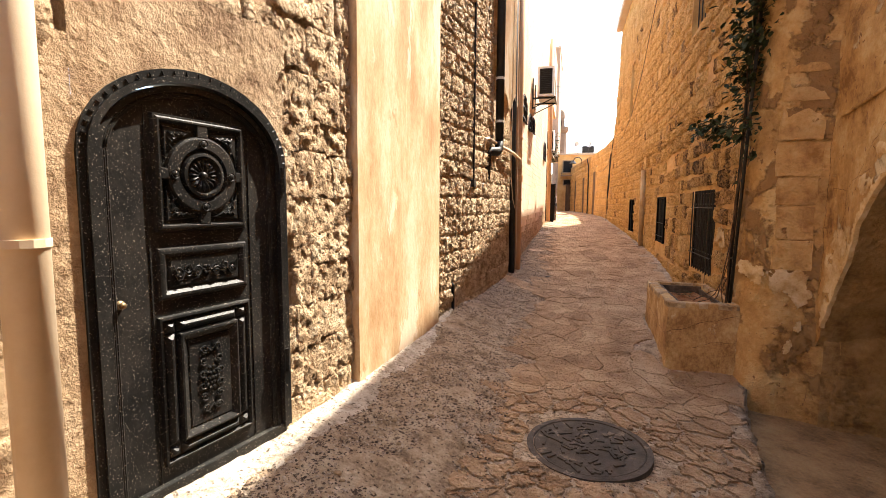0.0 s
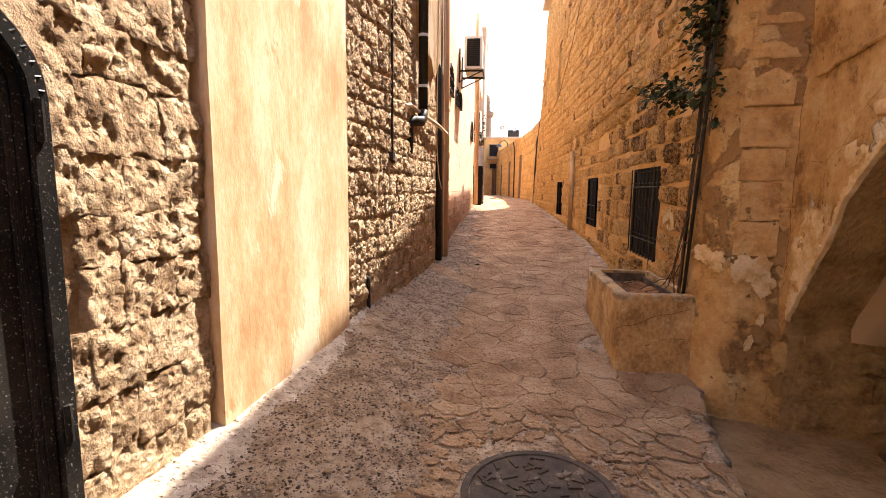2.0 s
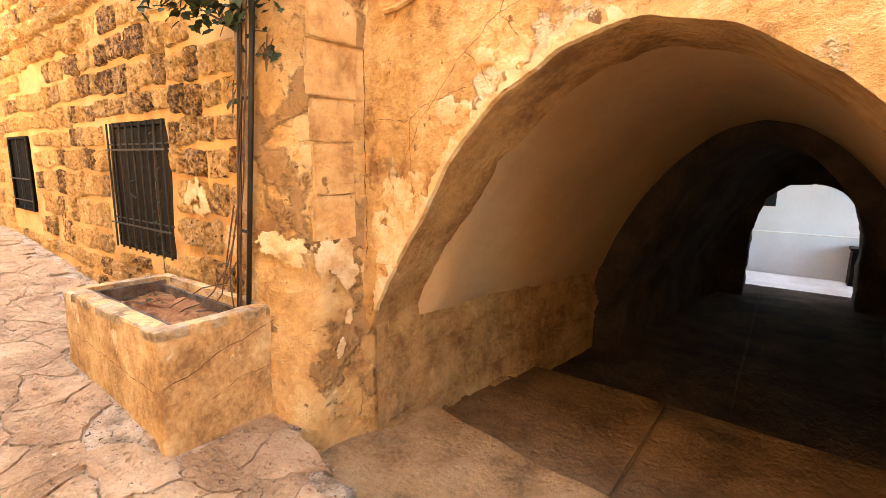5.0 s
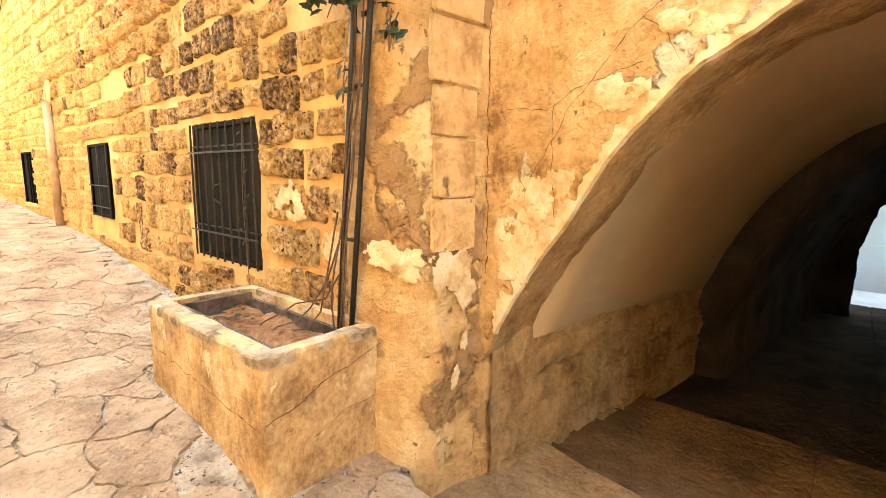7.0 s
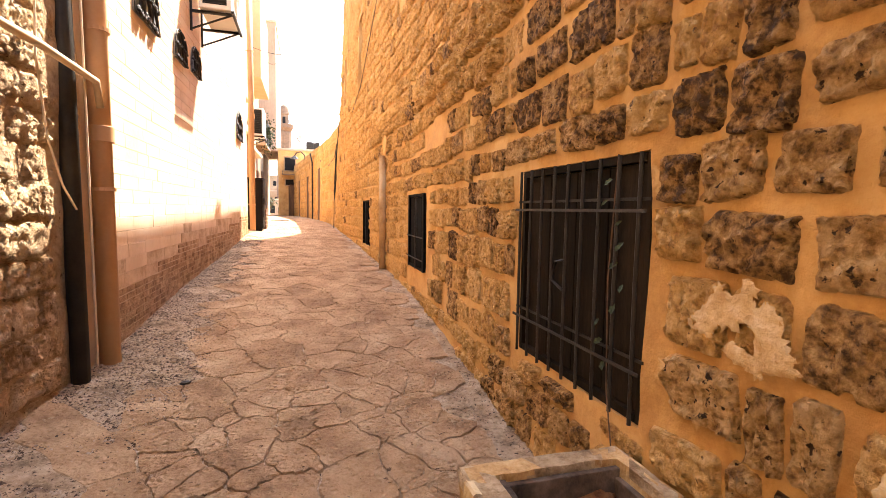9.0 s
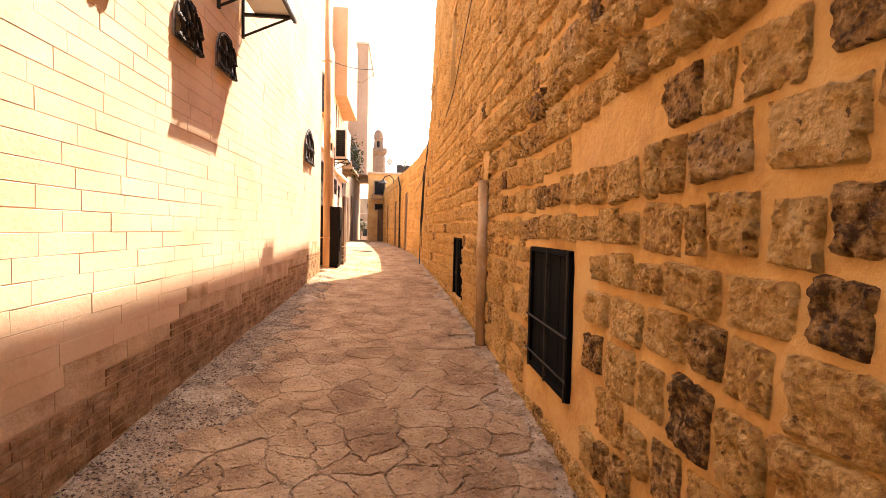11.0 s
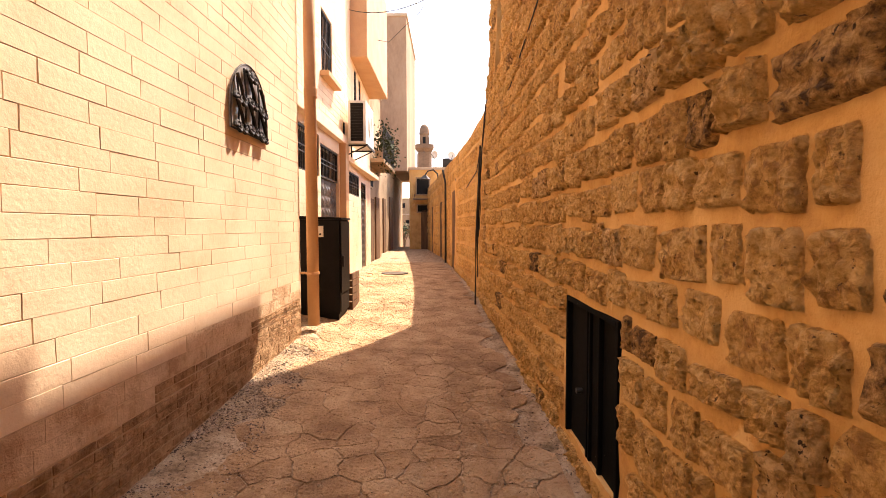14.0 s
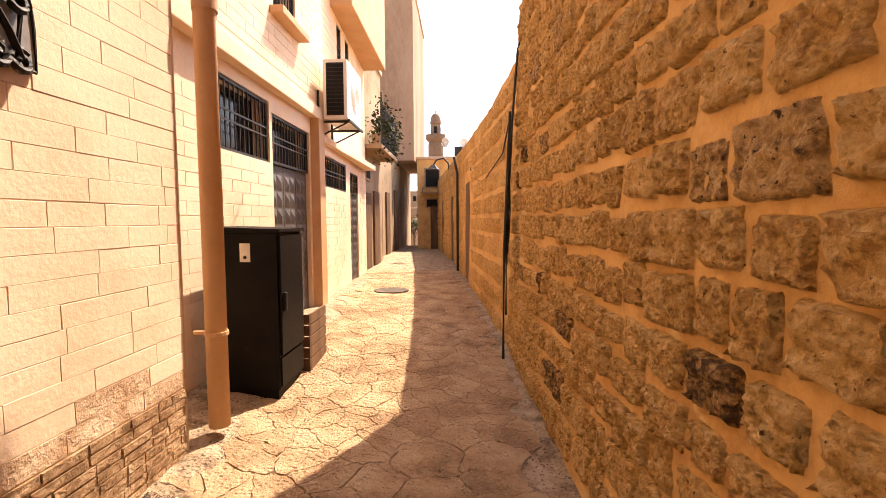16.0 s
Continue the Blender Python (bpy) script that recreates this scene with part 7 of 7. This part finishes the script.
for k, (y, z, ry, rz) in enumerate(((4.05, 0.98, 0.10, 0.14), (3.95, 1.24, 0.12, 0.10), (3.80, 1.30, 0.05, 0.07), (3.58, 1.62, 0.10, 0.06), (3.30, 1.84, 0.14, 0.05), (2.8, 2.02, 0.22, 0.06))):
    patch(wall_arch, (y, z), ry, rz, k + 1, lambda y, z: arch_skin(y, z) - 0.004)
pier_face = Matrix.Translation((1.462, 4.40, 0.0)) @ pose(0, 0, 0, 0, 0, 26)
pier_side = Matrix.Translation((1.70, 4.245, 0.0)) @ pose(0, 0, 0, 0, 0, 86)
for k, (y, z, ry, rz) in enumerate(((0.02, 0.96, 0.14, 0.06), (-0.04, 0.90, 0.06, 0.05))):
    patch(buttress, pier_face @ Matrix.Translation((0, y, z)), ry, rz, k + 11)
for k, (y, z, ry, rz) in enumerate(((0.04, 0.90, 0.13, 0.09), (-0.06, 0.82, 0.06, 0.10), (0.0, 0.38, 0.03, 0.06), (-0.06, 0.55, 0.03, 0.04))):
    patch(buttress, pier_side @ Matrix.Translation((0, y, z)), ry, rz, k + 13)
for k, (y, z, ry, rz) in enumerate(((5.22, 1.17, 0.13, 0.10), (4.82, 0.95, 0.07, 0.09))):
    patch(wall_right, Matrix.Translation((right_x(y) - 0.032, y, z)), ry, rz, k + 21)


for y, z, ry, rz in ((11.36, 2.46, 0.15, 0.20), (11.33, 2.26, 0.09, 0.10)):
    patch(wall_right, Matrix.Translation((right_x(y) - 0.034, y, z)), ry, rz, int(z * 10), None, 0.006, M_MORTAR)


def arch_rim():
    """The chipped pale edge along the near side of the arch."""
    bm = bmesh.new()
    rows = []
    for k in range(170):
        d = 1.34 - 1.30 * k / 169
        y, z = CY + d, arch_z(d, OUTER)
        nz, ny = 0.75, 0.65
        w = 0.010 + 0.050 * max(0.0, 0.45 + noise.fractal(Vector((k * 0.11, 0, 3)), 0.6, 2.2, 5)) * (1.5 if d > 0.9 else 1.0)
        rows.append([bm.verts.new((arch_skin(y, z) + 0.02, y - 0.004, z - 0.006)), bm.verts.new((arch_skin(y, z) - 0.006, y, z)), bm.verts.new((arch_skin(y + w * ny, z + w * nz) - 0.008, y + w * ny, z + w * nz)), bm.verts.new((arch_skin(y + w * ny, z + w * nz) + 0.01, y + (w + 0.004) * ny, z + (w + 0.004) * nz))])
    for a, b in zip(rows, rows[1:]):
        for i in range(3):
            bm.faces.new((a[i], b[i], b[i + 1], a[i + 1]))
    bmesh.ops.recalc_face_normals(bm, faces=bm.faces)
    part("chipped_edge", bm, M_PALE, wall_arch)


arch_rim()


def on_arch(a, b, lift):
    return Vector((arch_skin(a, b) - lift - 0.003, a, b))


def ring_point(d, out):
    """A point of the arch's face, out metres above its edge."""
    return (CY + d + out * 0.62, arch_z(d, OUTER) + out * 0.78)


crack(wall_arch, [ring_point(d, 0.27) for d in (1.10, 0.95, 0.8, 0.6, 0.4, 0.2, 0.0)], on_arch, 0.004, 11)
for k, d in enumerate((1.16, 0.55)):
    crack(wall_arch, [ring_point(d, 0.05), ring_point(d - 0.02, 0.16), ring_point(d, 0.27)], on_arch, 0.003, 12 + k)
crack(wall_arch, [(4.12, 1.62), (3.9, 1.60), (3.72, 1.68), (3.5, 1.72)], on_arch, 0.0035, 17)
crack(wall_arch, [(3.86, 1.62), (3.87, 1.36), (3.84, 1.15)], on_arch, 0.004, 18)
crack(wall_arch, [(3.42, 2.3), (3.30, 2.12), (3.34, 1.98), (3.22, 1.86)], on_arch, 0.004, 19)
# dark line drawn for the shade of the recess where pier meets arch wall
crack(wall_arch, [(4.215, 2.3), (4.222, 1.7), (4.21, 1.25), (4.20, 0.86)], on_arch, 0.007, 41)
crack(wall_arch, [(4.1, 1.05), (4.0, 1.22), (4.06, 1.42)], on_arch, 0.003, 20)


def sun_strip():
    """A pale strip along the foot of the old left walls, coloured as sunlit ground."""
    bm = bmesh.new()
    rows = []
    for y in steps(0.3, 5.2, 0.025):
        w = 0.27 + 0.08 * noise.noise(Vector((y * 2.2, 0, 1))) + 0.05 * noise.fractal(Vector((y * 8, 0, 4)), 0.6, 2.2, 4) - lerp([(3.6, 0), (5.2, 0.24)], y)
        row = []
        for k in range(8):
            f = k / 7
            x = left_x(y) - 0.03 + w * f
            rise = 0.03 * (1 - f) ** 2 + 0.008 * noise.noise(Vector((x * 16, y * 16, 3))) + 0.012 * noise.fractal(Vector((x * 3, y * 3, 0)), 0.8, 2, 4)
            row.append(bm.verts.new((x, y, ground_z(x, y) + rise + (0.008 if k < 7 else -0.012))))
        rows.append(row)
    for a, b in zip(rows, rows[1:]):
        for i in range(7):
            bm.faces.new((a[i], a[i + 1], b[i + 1], b[i]))
    tagged(part("pavement_skirt", bm, M_SUNSTRIP, None, smooth=True), "pale speckled strip at the wall foot, sunlight put into its colour", "pavement", kind="structure")


sun_strip()


def scatter_gravel():
    """Loose gravel bedded in the rough strip along the left walls."""
    r = random.Random(77)
    v, f = [], []
    shape = [(1, 0, 0), (0, 1, 0), (-1, 0, 0), (0, -1, 0), (0, 0, 1)]
    for _ in range(62000):
        y = 0.4 + 15.2 * r.random() ** 1.7
        lim = flag_left(y) + 0.15
        x0 = left_x(y) + 0.02
        x = x0 + (lim - x0) * r.random()
        if noise.noise(Vector((x * 2.2, y * 2.2, 9))) < -0.30:
            continue
        s = 0.003 + 0.0075 * r.random() ** 3
        t = r.uniform(0, 6.283)
        c, d = math.cos(t), math.sin(t)
        z = ground_z(x, y) + 0.012 * noise.fractal(Vector((x * 3, y * 3, 0)), 0.8, 2, 4) + 0.007 * noise.noise(Vector((x * 14, y * 14, 5))) + 0.002
        o = len(v)
        for px, py, pz in shape:
            k = s * r.uniform(0.7, 1.3)
            v.append((x + (px * c - py * d) * k * 1.2, y + (px * d + py * c) * k, z + pz * k * 0.8))
        f += [(o, o + 1, o + 4), (o + 1, o + 2, o + 4), (o + 2, o + 3, o + 4), (o + 3, o, o + 4)]
    me = bpy.data.meshes.new("gravel")
    me.from_pydata(v, [], f)
    me.materials.append(M_GRAVEL)
    ob = new("gravel", me)
    tagged(ob, "loose pale and dark gravel along the wall foot", "gravel", kind="stuff")


scatter_gravel()
